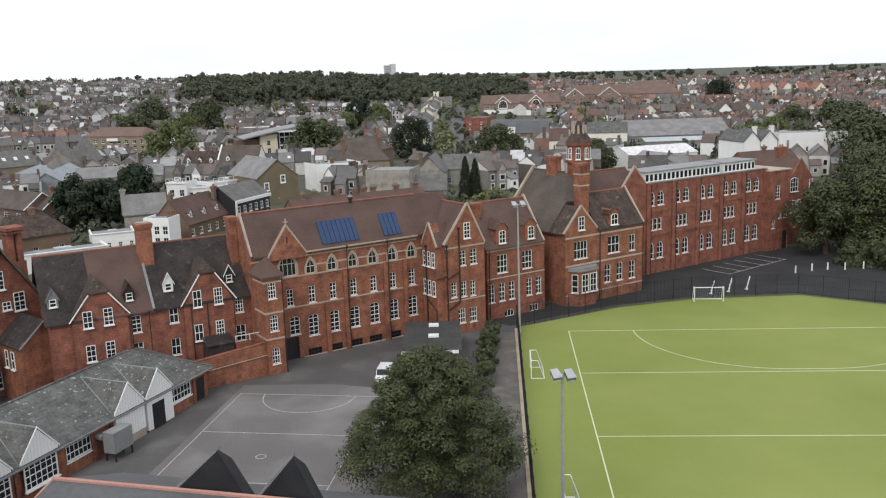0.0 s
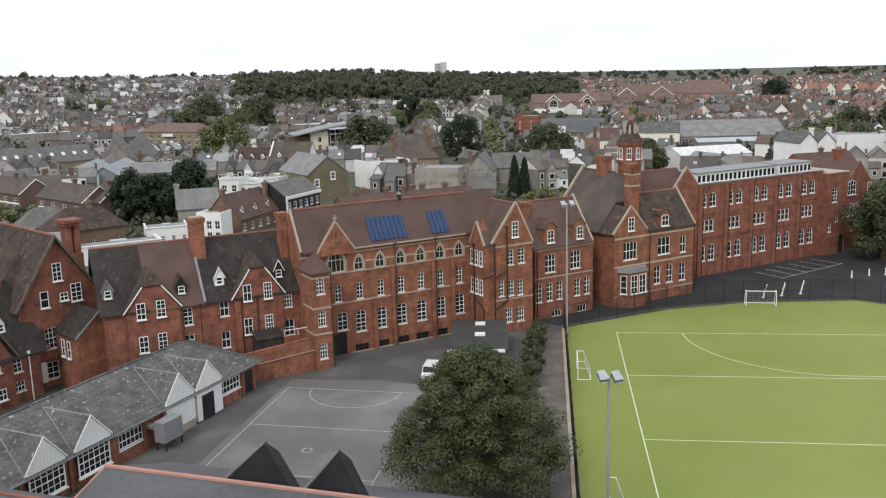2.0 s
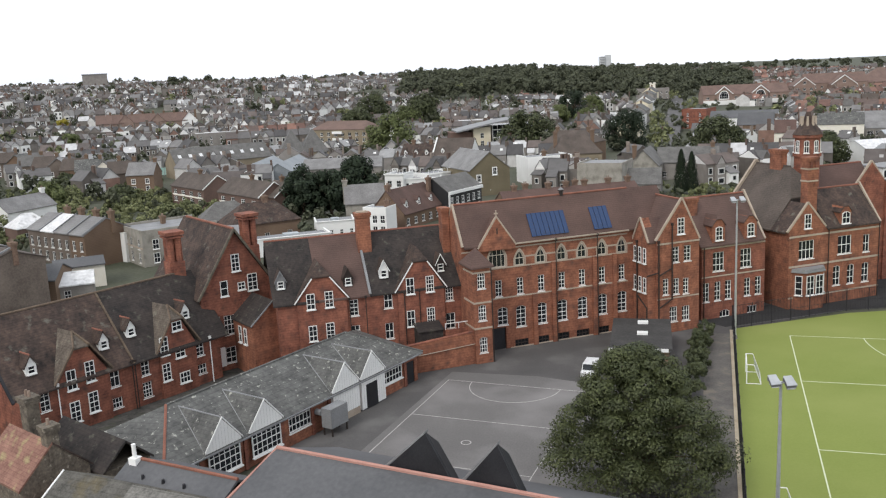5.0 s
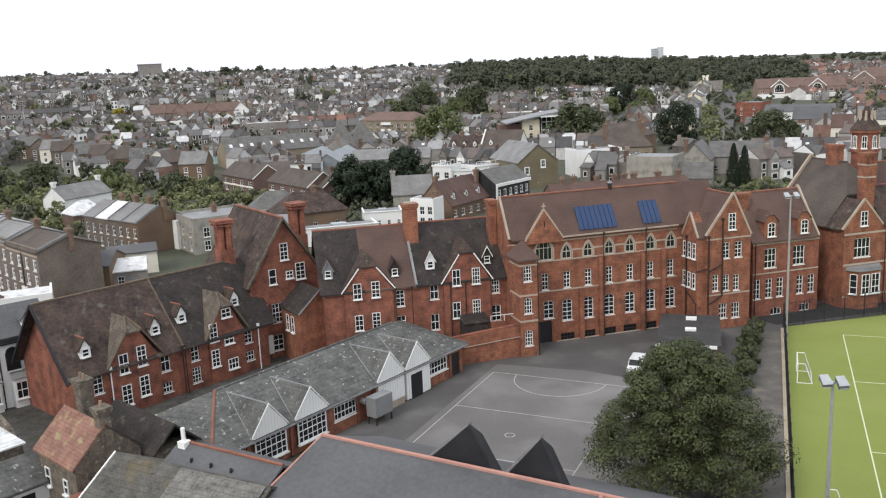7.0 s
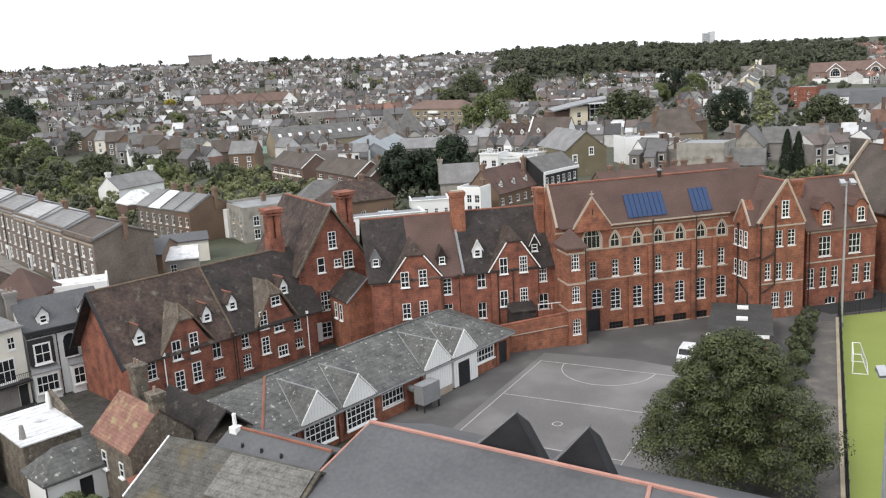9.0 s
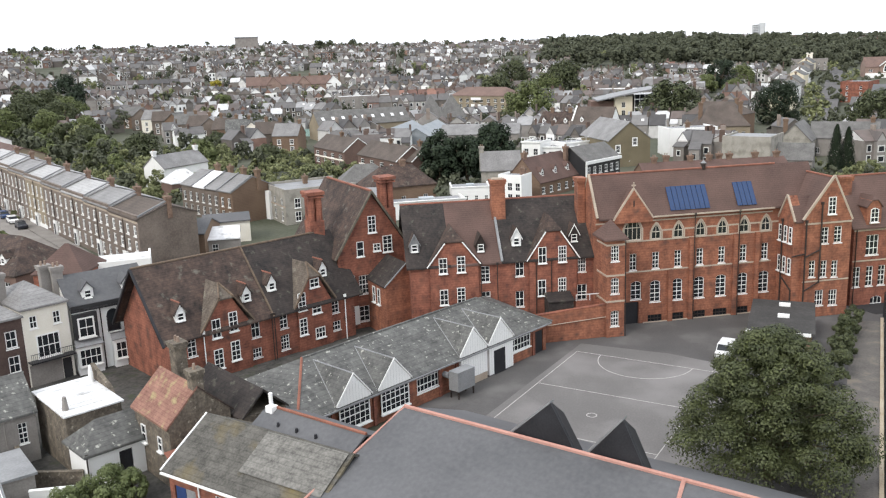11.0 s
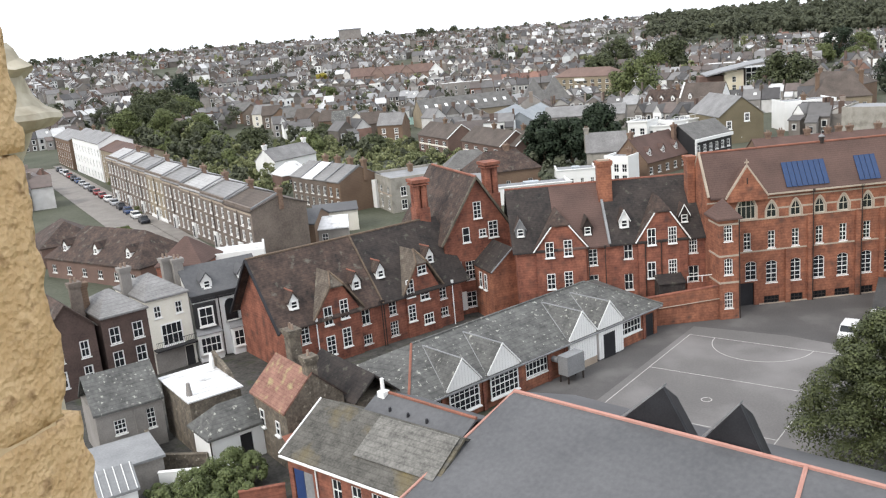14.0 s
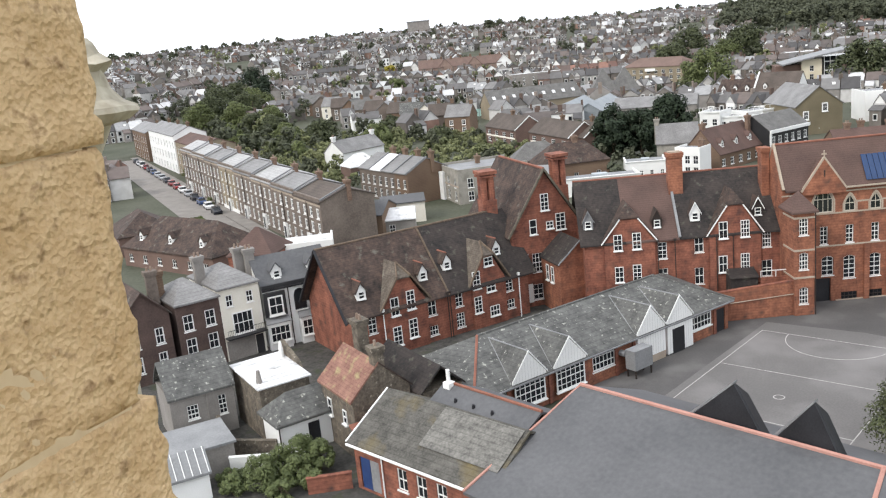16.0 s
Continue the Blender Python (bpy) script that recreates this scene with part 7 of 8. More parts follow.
house("black_window_house", "white house with black-framed windows and flat roof", -59.6, 174.6, -9, 5.4, 5, 5.8, 7, WHITE, LEAD, 3, 2, (1.1, 1.9), flat=True, chims=((0.8, 0.6),), stack=CHIMNEY_BRICK)
house("slate_house", "grey slate-roofed house with stone chimney", -68.4, 188.6, 20, 9, 8, 5.0, 9.0, STUCCO_GREY, ROOF_SHINY, 3, 1, chims=((0.02, 0.5),), stack=STUCCO_GREY)
house("dark_hipped_house", "dark brown-roofed low house with hipped ends", -84, 163, 44, 15, 9, 4.5, 8.4, BRICK_BROWN, TILE_DARK, 3, 1, hip=4, chims=((0.6, 0.5),), stack=CHIMNEY_BRICK)
house("dark_hipped_house", "dark slate-roofed low house with hipped ends", -96, 172, 30, 12, 9, 4.0, 7.6, BRICK_BROWN, TOWN_SLATE, 3, 1, hip=4, chims=())
house("brown_roof_house", "brick house with brown roof and white dormers", -53, 182.9, 72, 15.4, 9, 3.4, 8.6, BRICK_BROWN, TILE_ROOF, 5, 1, (1.3, 1.5), dormers=3, chims=((0.05, 0.5), (0.95, 0.3)), stack=CHIMNEY_BRICK, fat=0.14)
# towards the high street
house("red_brick_shop", "red-brick gabled shop with flat grey side", 12.9, 452, -20, 12, 16, 9, 12, BRICK_DEEP, LEAD, 2, 3, flat=True, chims=())
house("white_shop", "low white-fronted shop with slate roof", 25, 436, -10, 30, 14, 6, 9, WHITE, SLATE_NEW, 6, 1, chims=())
pb = house("pub", "dark brick building with a white sign and slate roof", 31.9, 372, -10, 13.6, 11, 7.4, 11.9, BRICK_BROWN, SLATE_NEW, 3, 2, (2.2, 1.6), chims=())
part("sign_board", Mesh().box(2.4, 11.0, -0.12, -0.005, 3.0, 4.5), WHITE, pb, "white sign board")
part("sign_lettering", Mesh().box(3.2, 10.2, -0.14, -0.125, 3.5, 4.0), LEAD, pb, "unreadable grey lettering")
house("white_end_house", "pale rendered house with brown roof", 41.8, 338, -8, 7.2, 9, 6.6, 10.9, STUCCO, TILE_ROOF, 1, 2, chims=())
house("white_slate_house", "white rendered building with long slate roof", 58.2, 350, -10, 15.5, 9, 8.2, 12.0, STUCCO, SLATE, 3, 2, chims=())
ls = house("long_store", "long brick store with white base and red-brown roof", 30.8, 607, 8, 54, 16, 6.6, 12.4, FLATS_BRICK, FLATS_TILE, 9, 2, (2.0, 1.5), chims=((0.66, 0.6),))
part("white_base", Mesh().box(0, 54, -1.6, -0.01, 0, 2.8), WHITE, ls, "white shop front")
for k in range(2):
    gs = part("gable_front", Mesh().prism([(8 + 23 * k, -1.0, 2.8), (18 + 23 * k, -1.0, 2.8), (18 + 23 * k, -1.0, 7.0), (13 + 23 * k, -1.0, 11.2), (8 + 23 * k, -1.0, 7.0)], (0, 3.0, 0)), FLATS_BRICK, ls, "brick cross gable")
    window(gs, 13 + 23 * k, 6.2, 6.4, 5.6, -1.06, 4, 3, "round", fat=0.5)
    part("gable_roof", cross_roof(Mesh(), 7.4 + 23 * k, 18.6 + 23 * k, -1.4, 8, 6.9, 11.6), FLATS_TILE, gs)
    part("bargeboard", Mesh().tube((7.4 + 23 * k, -1.5, 6.9), (13 + 23 * k, -1.5, 11.6), 0.35, sides=4).tube((18.6 + 23 * k, -1.5, 6.9), (13 + 23 * k, -1.5, 11.6), 0.35, sides=4), WHITE, gs, "white bargeboard")
for x, y, w, rg in ((98, 690, 14.5, 13.0), (125, 700, 17.5, 13.8)):
    fg = house("red_gabled_flats", "pinkish brick flats with a white-edged gable", x, y, 6, w, 16, 7.5, rg, FLATS_BRICK, FLATS_TILE, 3, 2, (2.0, 1.8), cross=True, chims=(), group="gabled flats", gablewin=True)
    part("bargeboard", Mesh().tube((-0.3, -0.5, 7.4), (w / 2, -0.5, rg + 0.2), 0.35, sides=4).tube((w + 0.3, -0.5, 7.4), (w / 2, -0.5, rg + 0.2), 0.35, sides=4), WHITE, fg, "white bargeboard")
house("red_roofed_flats", "brick flats with a long red-brown roof", 108, 708, 6, 44, 16, 8, 15, FLATS_BRICK, FLATS_TILE, 9, 2, (1.6, 1.6), chims=())
house("red_roofed_flats", "brick flats with a broad hipped red-brown roof", 146, 722, -8, 50, 34, 7.5, 17.5, FLATS_BRICK, FLATS_TILE, 10, 2, (1.8, 1.8), hip=15, chims=())
for k in range(4):
    house("white_terrace_house", "white rendered terrace house with grey slate roof", 232 + 7.6 * k, 868 - 5 * k, -14, 8.6, 10, 7.5, 12, WHITE, TOWN_SLATE, 2, 2, (1.4, 1.8), cross=k % 2 == 1, chims=((0.95, 0.5),), stack=WHITE, group="white terrace")
for k in range(6):
    house("orange_roofed_house", "white-gabled house with an orange-red tiled roof", 256 + 9.5 * k, 770 - 10 * k, 2, 8.4, 12, 6.5, 11.5, STUCCO, ORANGE_TILE, 2, 2, (1.6, 1.6), cross=k % 3 != 1, chims=((0.9, 0.7),), group="orange-roofed houses")
for k in range(9):
    house("east_row_house", ("grey-roofed brick", "brown-roofed brick", "grey-roofed rendered")[k % 3] + " house facing the playing field", 104 + 9.7 * k, 545 - 3.5 * k, -10 + 14 * (k % 3), 8.6, 9, 5.6, 9.6, (SEMI_BRICK, BRICK_BROWN, STUCCO)[k % 3], (TOWN_SLATE, ROOF_BROWN, SLATE)[k % 3], 2, 2, (1.2, 1.6), cross=k % 4 == 2, chims=((0.95, 0.5),), group="east row")
house("white_gable_end_house", "white gabled house with brown roof", 157.8, 506, 2, 9.5, 10, 5.6, 10.6, WHITE, ROOF_BROWN, 1, 1, (1.4, 1.4), cross=True, chims=())
house("warehouse", "long grey warehouse with a shallow sheet roof", 76, 356, 3, 42, 26, 5.8, 11.4, GREY_RENDER, ROOF_SHINY, 14, 2, (2.2, 1.6), chims=())
house("warehouse", "low grey warehouse wing with glazed front", 80, 345, 3, 32, 9, 4.4, 5.6, GREY_RENDER, GREEN_GLASS, 9, 1, (2.4, 2.2), chims=())
house("white_shed", "white sheet-clad storage shed", 62, 288, 20, 26, 14, 4.6, 7, WHITE, WHITE_SHEET, 1, 1, chims=(), category="shed")
house("grey_shed", "grey-roofed gabled shed with white end", 64, 261, 24, 11, 14, 4, 7.5, WHITE, LEAD, 1, 1, cross=True, chims=(), category="shed")
for k in range(2):
    house("white_gabled_house", "white stucco gabled house with shaped gables", 92 + 5.7 * k, 268 + 1.4 * k, 14, 5.6, 14, 9.8, 12.9, WHITE, SLATE, 1, 2, cross=True, chims=((0.95, 0.2),), stack=WHITE, group="white gabled pair")
house("white_long_house", "white rendered house with flat dark roof", 103.6, 271, 12, 24, 14, 11.0, 12, WHITE, LEAD, 6, 2, flat=True, chims=())
house("brown_roof_shop", "brown-roofed house behind the school", 84, 240, 20, 18, 10, 5, 9, BRICK_DEEP, TILE_ROOF, 4, 1, chims=((0.5, 0.5),))
for k in range(2, 9):
    house("high_street_house", ("white", "grey", "cream")[k % 3] + " rendered house stepping up the high street", -10 + 1.33 * k, 330 + 38 * k, 82, 16, 9, 7 + (k % 2), 10.5, (WHITE, GREY_RENDER, CREAM)[k % 3], SLATE, 3, 2, chims=((0.9, 0.5),), group="high street row")
cs = house("castle_house", "cream castellated house at the street's far end", -11.7, 652, 6, 22, 12, 7.4, 8.4, GREY_RENDER, LEAD, 6, 2, flat=True, chims=((0.5, 0.5),))
part("corner_turret", Mesh().box(9, 12.5, 1, 5, 7.4, 11).box(8.7, 10, 0.8, 5.2, 11, 11.8).box(11.5, 12.8, 0.8, 5.2, 11, 11.8), STUCCO, cs, "pale castellated turret")
hs = Mesh()
strip(hs, (2, 262), (18, 720), 8, 0.0, 0.1)
hs.v = [(x, y, ground_z(x, y) + z) for x, y, z in hs.v]
solid("high_street", hs, ASPHALT, "grey asphalt high street climbing the hill", "road", kind="structure")
for k in range(14):
    y = 300 + 24 * k
    car(at(-2 + (y - 262) * 0.035 + (5 if k % 3 else 0), y, 88, ground_z(0, y) + 0.1), CAR_PAINT[(k * 2) % 5], f"{NAMES[(k * 2) % 5]} car on the high street")
# house backs beyond the gardens, with a red-roofed terrace and pale roofs behind
for k in range(13):
    f = k / 12
    x, y = -287 + 122 * f, 318 - 66 * f
    house("garden_row_house", ("grey-roofed brick", "brown-roofed brick", "pale-roofed rendered")[k % 3] + " house backing onto leafy gardens", x, y, 14 + 16 * (k % 2), 8.8, 9, 6.0, 9.8, (BRICK_BROWN, TERRACE_BRICK, STUCCO, TERRACE_BRICK)[k % 4], (TOWN_SLATE, ROOF_BROWN, ROOF_SHINY, ROOF_BROWN, SLATE)[k % 5], 2, 2, (1.4, 1.9), cross=k % 3 == 1, chims=((0.95, 0.5),), group="garden row", fat=0.2)
for k in range(9):
    az = radians(29.6 + 0.62 * k)
    house("red_terrace_house", "red-roofed terrace house with a gable", -551 * math.sin(az), 551 * math.cos(az), 30, 9, 10, 6.5, 11.5, FLATS_BRICK if k else WHITE, FLATS_TILE, 2, 2, (1.5, 1.6), cross=k % 3 == 0, chims=((0.9, 0.5),), group="red terrace")
for k in range(6):
    house("pale_roofed_house", "terraced house with a shining pale roof", -447 + 6.6 * k, 403 + 0.6 * k, 25, 6.4, 13, 6.0, 10.5, TERRACE_BRICK, ROOF_SHINY, 2, 2, (1.4, 1.8), cross=True, chims=(), group="pale-roofed terrace")
# far landmarks
WHITE_DULL = material("dull_white_concrete", (0.45, 0.46, 0.47), (0.55, 0.56, 0.57), 0.8, 5.0, 2.0)
tb = thing("tower_block", "pale concrete tower block on the horizon", "tower block", pose(*(lambda p: (p[0], p[1], ground_z(*p)))((-1450 * math.sin(radians(3.0)), 1450 * math.cos(radians(3.0)))), 0, 0, 10))
part("shell", Mesh().box(-9, -1, -8, 8, 0, 19).box(1, 9, -6, 10, 0, 21).box(-1, 1, -5, 5, 0, 20), WHITE_DULL, tb)
for f in range(7):
    part("window_band", Mesh().box(-8.5, -1.5, -8.2, -8.01, 1.5 + 2.5 * f, 2.8 + 2.5 * f), LEAD, tb)
wt = thing("water_tower", "square brown water tank block on the skyline", "water tower", pose(-1000 * math.sin(radians(34.3)), 1000 * math.cos(radians(34.3)), ground_z(-563, 826), 0, 0, 34))
part("tank", Mesh().box(-12, 12, -9, 9, 0, 17), GREY_RENDER, wt)
part("tank_roof", Mesh().box(-12.5, 12.5, -9.5, 9.5, 17, 18), LEAD, wt)


# ---- the town beyond ----
rnd = random.Random(7)
# Town wall and roof colours are lightened to carry distance haze.
WALLS = palette("hazed_town_walls", [(0.0, (0.13, 0.115, 0.103)), (0.2, (0.19, 0.172, 0.155)), (0.4, (0.27, 0.252, 0.235)), (0.58, (0.37, 0.355, 0.335)), (0.7, (0.55, 0.54, 0.525)), (0.8, (0.78, 0.78, 0.76)), (0.93, (0.24, 0.15, 0.12))])
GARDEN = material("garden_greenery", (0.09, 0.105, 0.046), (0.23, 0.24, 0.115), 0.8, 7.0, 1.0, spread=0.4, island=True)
ROOFS = palette("hazed_town_roofs", [(0.0, (0.075, 0.072, 0.072)), (0.24, (0.12, 0.115, 0.113)), (0.45, (0.105, 0.09, 0.084)), (0.6, (0.18, 0.175, 0.172)), (0.76, (0.135, 0.11, 0.1)), (0.84, (0.29, 0.29, 0.29)), (0.94, (0.5, 0.5, 0.5))], 0.6)
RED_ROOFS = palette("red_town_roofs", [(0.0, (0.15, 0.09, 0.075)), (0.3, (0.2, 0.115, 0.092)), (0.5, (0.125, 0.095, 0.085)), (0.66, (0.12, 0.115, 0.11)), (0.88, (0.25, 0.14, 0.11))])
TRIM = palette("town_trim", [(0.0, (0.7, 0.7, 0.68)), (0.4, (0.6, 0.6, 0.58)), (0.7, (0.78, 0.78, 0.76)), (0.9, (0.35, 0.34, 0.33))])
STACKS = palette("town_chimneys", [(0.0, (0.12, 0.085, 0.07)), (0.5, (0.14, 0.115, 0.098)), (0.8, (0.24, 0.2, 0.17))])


class Town:
    def __init__(self):
        self.wall, self.roof, self.red, self.trim, self.glass, self.stack = Mesh(), Mesh(), Mesh(), Mesh(), Mesh(), Mesh()

    def put(self, mesh, m, pts_faces):
        v, f = pts_faces
        n = len(mesh.v)
        mesh.v += [tuple(m @ Vector(p)) for p in v]
        mesh.f += [tuple(n + i for i in q) for q in f]

    def house(self, x, y, deg, w, d, eave, ridge, red=False, cross=False):
        z = ground_z(x, y) - 0.8
        m = pose(x, y, z, 0, 0, deg)
        b = Mesh().box(-w / 2, w / 2, -d / 2, d / 2, 0, eave)
        r = Mesh()
        if cross:
            cross_roof(r, -w / 2 - 0.2, w / 2 + 0.2, -d / 2 - 0.2, d / 2 + 0.2, eave, ridge)
            b.prism([(-w / 2, -d / 2, eave), (w / 2, -d / 2, eave), (0, -d / 2, ridge - 0.15)], (0, d, 0))
        else:
            gable_roof(r, -w / 2, w / 2, -d / 2 - 0.25, d / 2 + 0.25, eave, ridge)
            b.prism([(-w / 2 + 0.01, -d / 2, eave), (-w / 2 + 0.01, d / 2, eave), (-w / 2 + 0.01, 0, ridge - 0.1)], (w - 0.02, 0, 0))
        self.put(self.wall, m, (b.v, b.f))
        self.put(self.red if red else self.roof, m, (r.v, r.f))
        c = Mesh().box(w / 2 - 0.5, w / 2 + 0.1, -0.9, 0.5, eave, ridge + 1.1)
        self.put(self.stack, m, (c.v, c.f))
        t, g = Mesh(), Mesh()
        n = 2 if w > 4 else 1
        for zz in (1.9, 4.5):
            if zz + 0.8 > eave:
                continue
            for k in range(n):
                s = (k - (n - 1) / 2) * w * 0.5
                t.box(s - 0.7, s + 0.7, -d / 2 - 0.06, -d / 2 + 0.02, zz - 0.95, zz + 0.95)
                g.box(s - 0.48, s + 0.48, -d / 2 - 0.08, -d / 2 - 0.05, zz - 0.72, zz + 0.72)
        if rnd.random() < 0.55:      # lower back addition
            e, q = Mesh(), Mesh()
            x1, h = rnd.choice((-1, 1)) * w * 0.22, eave * rnd.uniform(0.5, 0.85)
            e.box(x1 - w * 0.24, x1 + w * 0.24, -d / 2 - 3.2, -d / 2 + 0.1, 0, h)
            gable_roof(q, x1 - w * 0.28, x1 + w * 0.28, -d / 2 - 3.4, -d / 2 + 3.4, h, h + 1.5)
            self.put(self.wall, m, (e.v, e.f))
            self.put(self.roof, m, (q.v, q.f))
            t.box(x1 - 0.6, x1 + 0.6, -d / 2 - 3.26, -d / 2 - 3.18, h * 0.45, h * 0.8)
            g.box(x1 - 0.42, x1 + 0.42, -d / 2 - 3.29, -d / 2 - 3.25, h * 0.5, h * 0.76)
        if rnd.random() < 0.5 and not cross:      # gabled front bay
            e, q = Mesh(), Mesh()
            x1, bw = rnd.choice((-1, 1)) * w * 0.22, w * 0.23
            e.box(x1 - bw, x1 + bw, -d / 2 - 1.0, -d / 2 + 0.1, 0, eave)
            e.prism([(x1 - bw, -d / 2 - 1.0, eave), (x1 + bw, -d / 2 - 1.0, eave), (x1, -d / 2 - 1.0, eave + bw * 1.5)], (0, 2.0, 0))
            cross_roof(q, x1 - bw - 0.15, x1 + bw + 0.15, -d / 2 - 1.15, 0, eave, eave + bw * 1.5 + 0.2)
            self.put(self.wall, m, (e.v, e.f))
            self.put(self.red if red else self.roof, m, (q.v, q.f))
            for zz in (1.8, 4.4):
                t.box(x1 - bw * 0.8, x1 + bw * 0.8, -d / 2 - 1.08, -d / 2 - 0.98, zz - 0.9, zz + 0.9)
                g.box(x1 - bw * 0.55, x1 + bw * 0.55, -d / 2 - 1.1, -d / 2 - 1.07, zz - 0.6, zz + 0.6)
        if rnd.random() < 0.3:
            k, f0 = (ridge - eave) / (d / 2 + 0.25), rnd.uniform(0.3, 0.6)
            y0, y1 = -d / 2 - 0.25 + (d / 2) * f0, -d / 2 - 0.25 + (d / 2) * (f0 + 0.22)
            x1 = rnd.uniform(-0.3, 0.3) * w
            t.prism([(x1 - 0.5, y0, eave + (y0 + d / 2 + 0.25) * k + 0.05), (x1 + 0.5, y0, eave + (y0 + d / 2 + 0.25) * k + 0.05), (x1 + 0.5, y1, eave + (y1 + d / 2 + 0.25) * k + 0.05), (x1 - 0.5, y1, eave + (y1 + d / 2 + 0.25) * k + 0.05)], (0, 0, 0.08))
        self.put(self.trim, m, (t.v, t.f))
        self.put(self.glass, m, (g.v, g.f))

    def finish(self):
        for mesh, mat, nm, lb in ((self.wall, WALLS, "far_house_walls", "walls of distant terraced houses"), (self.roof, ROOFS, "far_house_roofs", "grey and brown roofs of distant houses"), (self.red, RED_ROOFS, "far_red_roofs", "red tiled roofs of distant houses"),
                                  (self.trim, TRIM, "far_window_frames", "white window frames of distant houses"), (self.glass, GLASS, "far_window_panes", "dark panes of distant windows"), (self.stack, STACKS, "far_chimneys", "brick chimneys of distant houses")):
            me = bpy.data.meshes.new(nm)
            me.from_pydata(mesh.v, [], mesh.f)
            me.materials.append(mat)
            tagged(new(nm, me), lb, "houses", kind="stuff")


def polar(az, d):
    a = radians(az)
    return -d * math.sin(a), d * math.cos(a)


town = Town()
# rows of terraces: each row turns gently with the slope, back gardens and trees between
KEEP = []          # (azimuth from, to, distance from, to) kept free of rows


def free(az, d):
    if any(a0 < az < a1 and d0 < d < d1 for a0, a1, d0, d1 in KEEP):
        return False
    x, y = polar(az, d)
    return not any((x - tx) ** 2 + (y - ty) ** 2 < tr * tr for tx, ty, tr in TAKEN)


KEEP += [(-6, 14, 640, 1000), (-8, -2.6, 455, 602), (-2.6, 0.9, 240, 470), (-2.6, 0.6, 470, 760), (26, 31, 0, 262), (31, 36, 0, 300), (36, 39.5, 0, 325), (39.5, 43, 0, 375), (43, 53, 0, 405), (16, 29, 380, 440), (-40, 34, 0, 245), (33, 62, 0, 110), (-40, -14, 0, 260)]
d = 150.0
while d < 1150:
    az = -34.0
    while az < 62:
        run = rnd.uniform(30, 75)
        x, y = polar(az, d)
        deg = az + rnd.choice((0, 0, 0, 90, 90, 35, -35)) + rnd.uniform(-8, 8)
        red = (az < -4 and d > 450 and rnd.random() < 0.72) or (d > 330 and rnd.random() < 0.035)
        w = rnd.uniform(4.6, 6.6)
        eave, rise = rnd.uniform(5.0, 6.6), rnd.uniform(2.2, 3.4)
        cross = rnd.random() < 0.45
        n = int(run / w)
        ca, sa = math.cos(radians(deg)), math.sin(radians(deg))
        for k in range(n):
            o = (k - n / 2) * w
            hx, hy = x + o * ca + rnd.uniform(-0.4, 0.4), y + o * sa
            ha = math.degrees(math.atan2(-hx, hy))
            if free(ha, math.hypot(hx, hy)) and rnd.random() > 0.04:
                town.house(hx, hy, deg + (180 if rnd.random() < 0.3 else 0), w - 0.02, rnd.uniform(7, 9), eave + rnd.uniform(-0.15, 0.15), eave + rise + rnd.uniform(-0.15, 0.15), red, cross)
        az += math.degrees((run * max(abs(math.cos(radians(deg - az))), 0.25) + rnd.uniform(6, 22)) / d)
    d += rnd.uniform(17, 24) * (1 + d / 1600)
town.finish()


# ---- trees ----
def crown_points(r, lumps, seed, flat=0.8, low=-0.55):
    q = random.Random(seed)
    out = []
    for _ in range(lumps):
        a, t = q.uniform(0, 2 * math.pi), q.uniform(low, 1)
        rr = r * math.sqrt(max(0.05, 1 - t * t * (0.35 if t < 0 else 1.0))) * q.uniform(0.35, 0.86)
        out.append((rr * math.cos(a), rr * math.sin(a), r * flat * t * 0.75, r * q.uniform(0.16, 0.33)))
    return out


def leaf_cloud(m, centre, r, lumps, per, size, seed, flat=0.8, low=-0.55, lift=0.25):
    """Many small tilted leaf sprays on the outside of lumps, with gaps between."""
    q = random.Random(seed)
    for cx, cy, cz, lr in crown_points(r, lumps, seed, flat, low):
        for _ in range(per):
            v = Vector((q.gauss(0, 1), q.gauss(0, 1), q.gauss(0, 1) + lift)).normalized()
            p = Vector(centre) + Vector((cx, cy, cz)) + v * lr * q.uniform(0.7, 1.08)
            nrm = (v + Vector((q.uniform(-0.45, 0.45), q.uniform(-0.45, 0.45), q.uniform(-0.2, 0.7)))).normalized()
            u = nrm.orthogonal().normalized()
            w = nrm.cross(u)
            a = q.uniform(0, 6.28)
            u, w = u * math.cos(a) + w * math.sin(a), w * math.cos(a) - u * math.sin(a)
            s = size * q.uniform(0.6, 1.3)
            n = len(m.v)
            m.v += [tuple(p + u * s), tuple(p + w * s * 0.6), tuple(p - u * s * 0.9), tuple(p - w * s * 0.6)]
            m.f.append((n, n + 1, n + 2, n + 3))


def raw(m, name, mat):
    me = bpy.data.meshes.new(name)
    me.from_pydata(m.v, [], m.f)
    me.materials.append(mat)
    return me


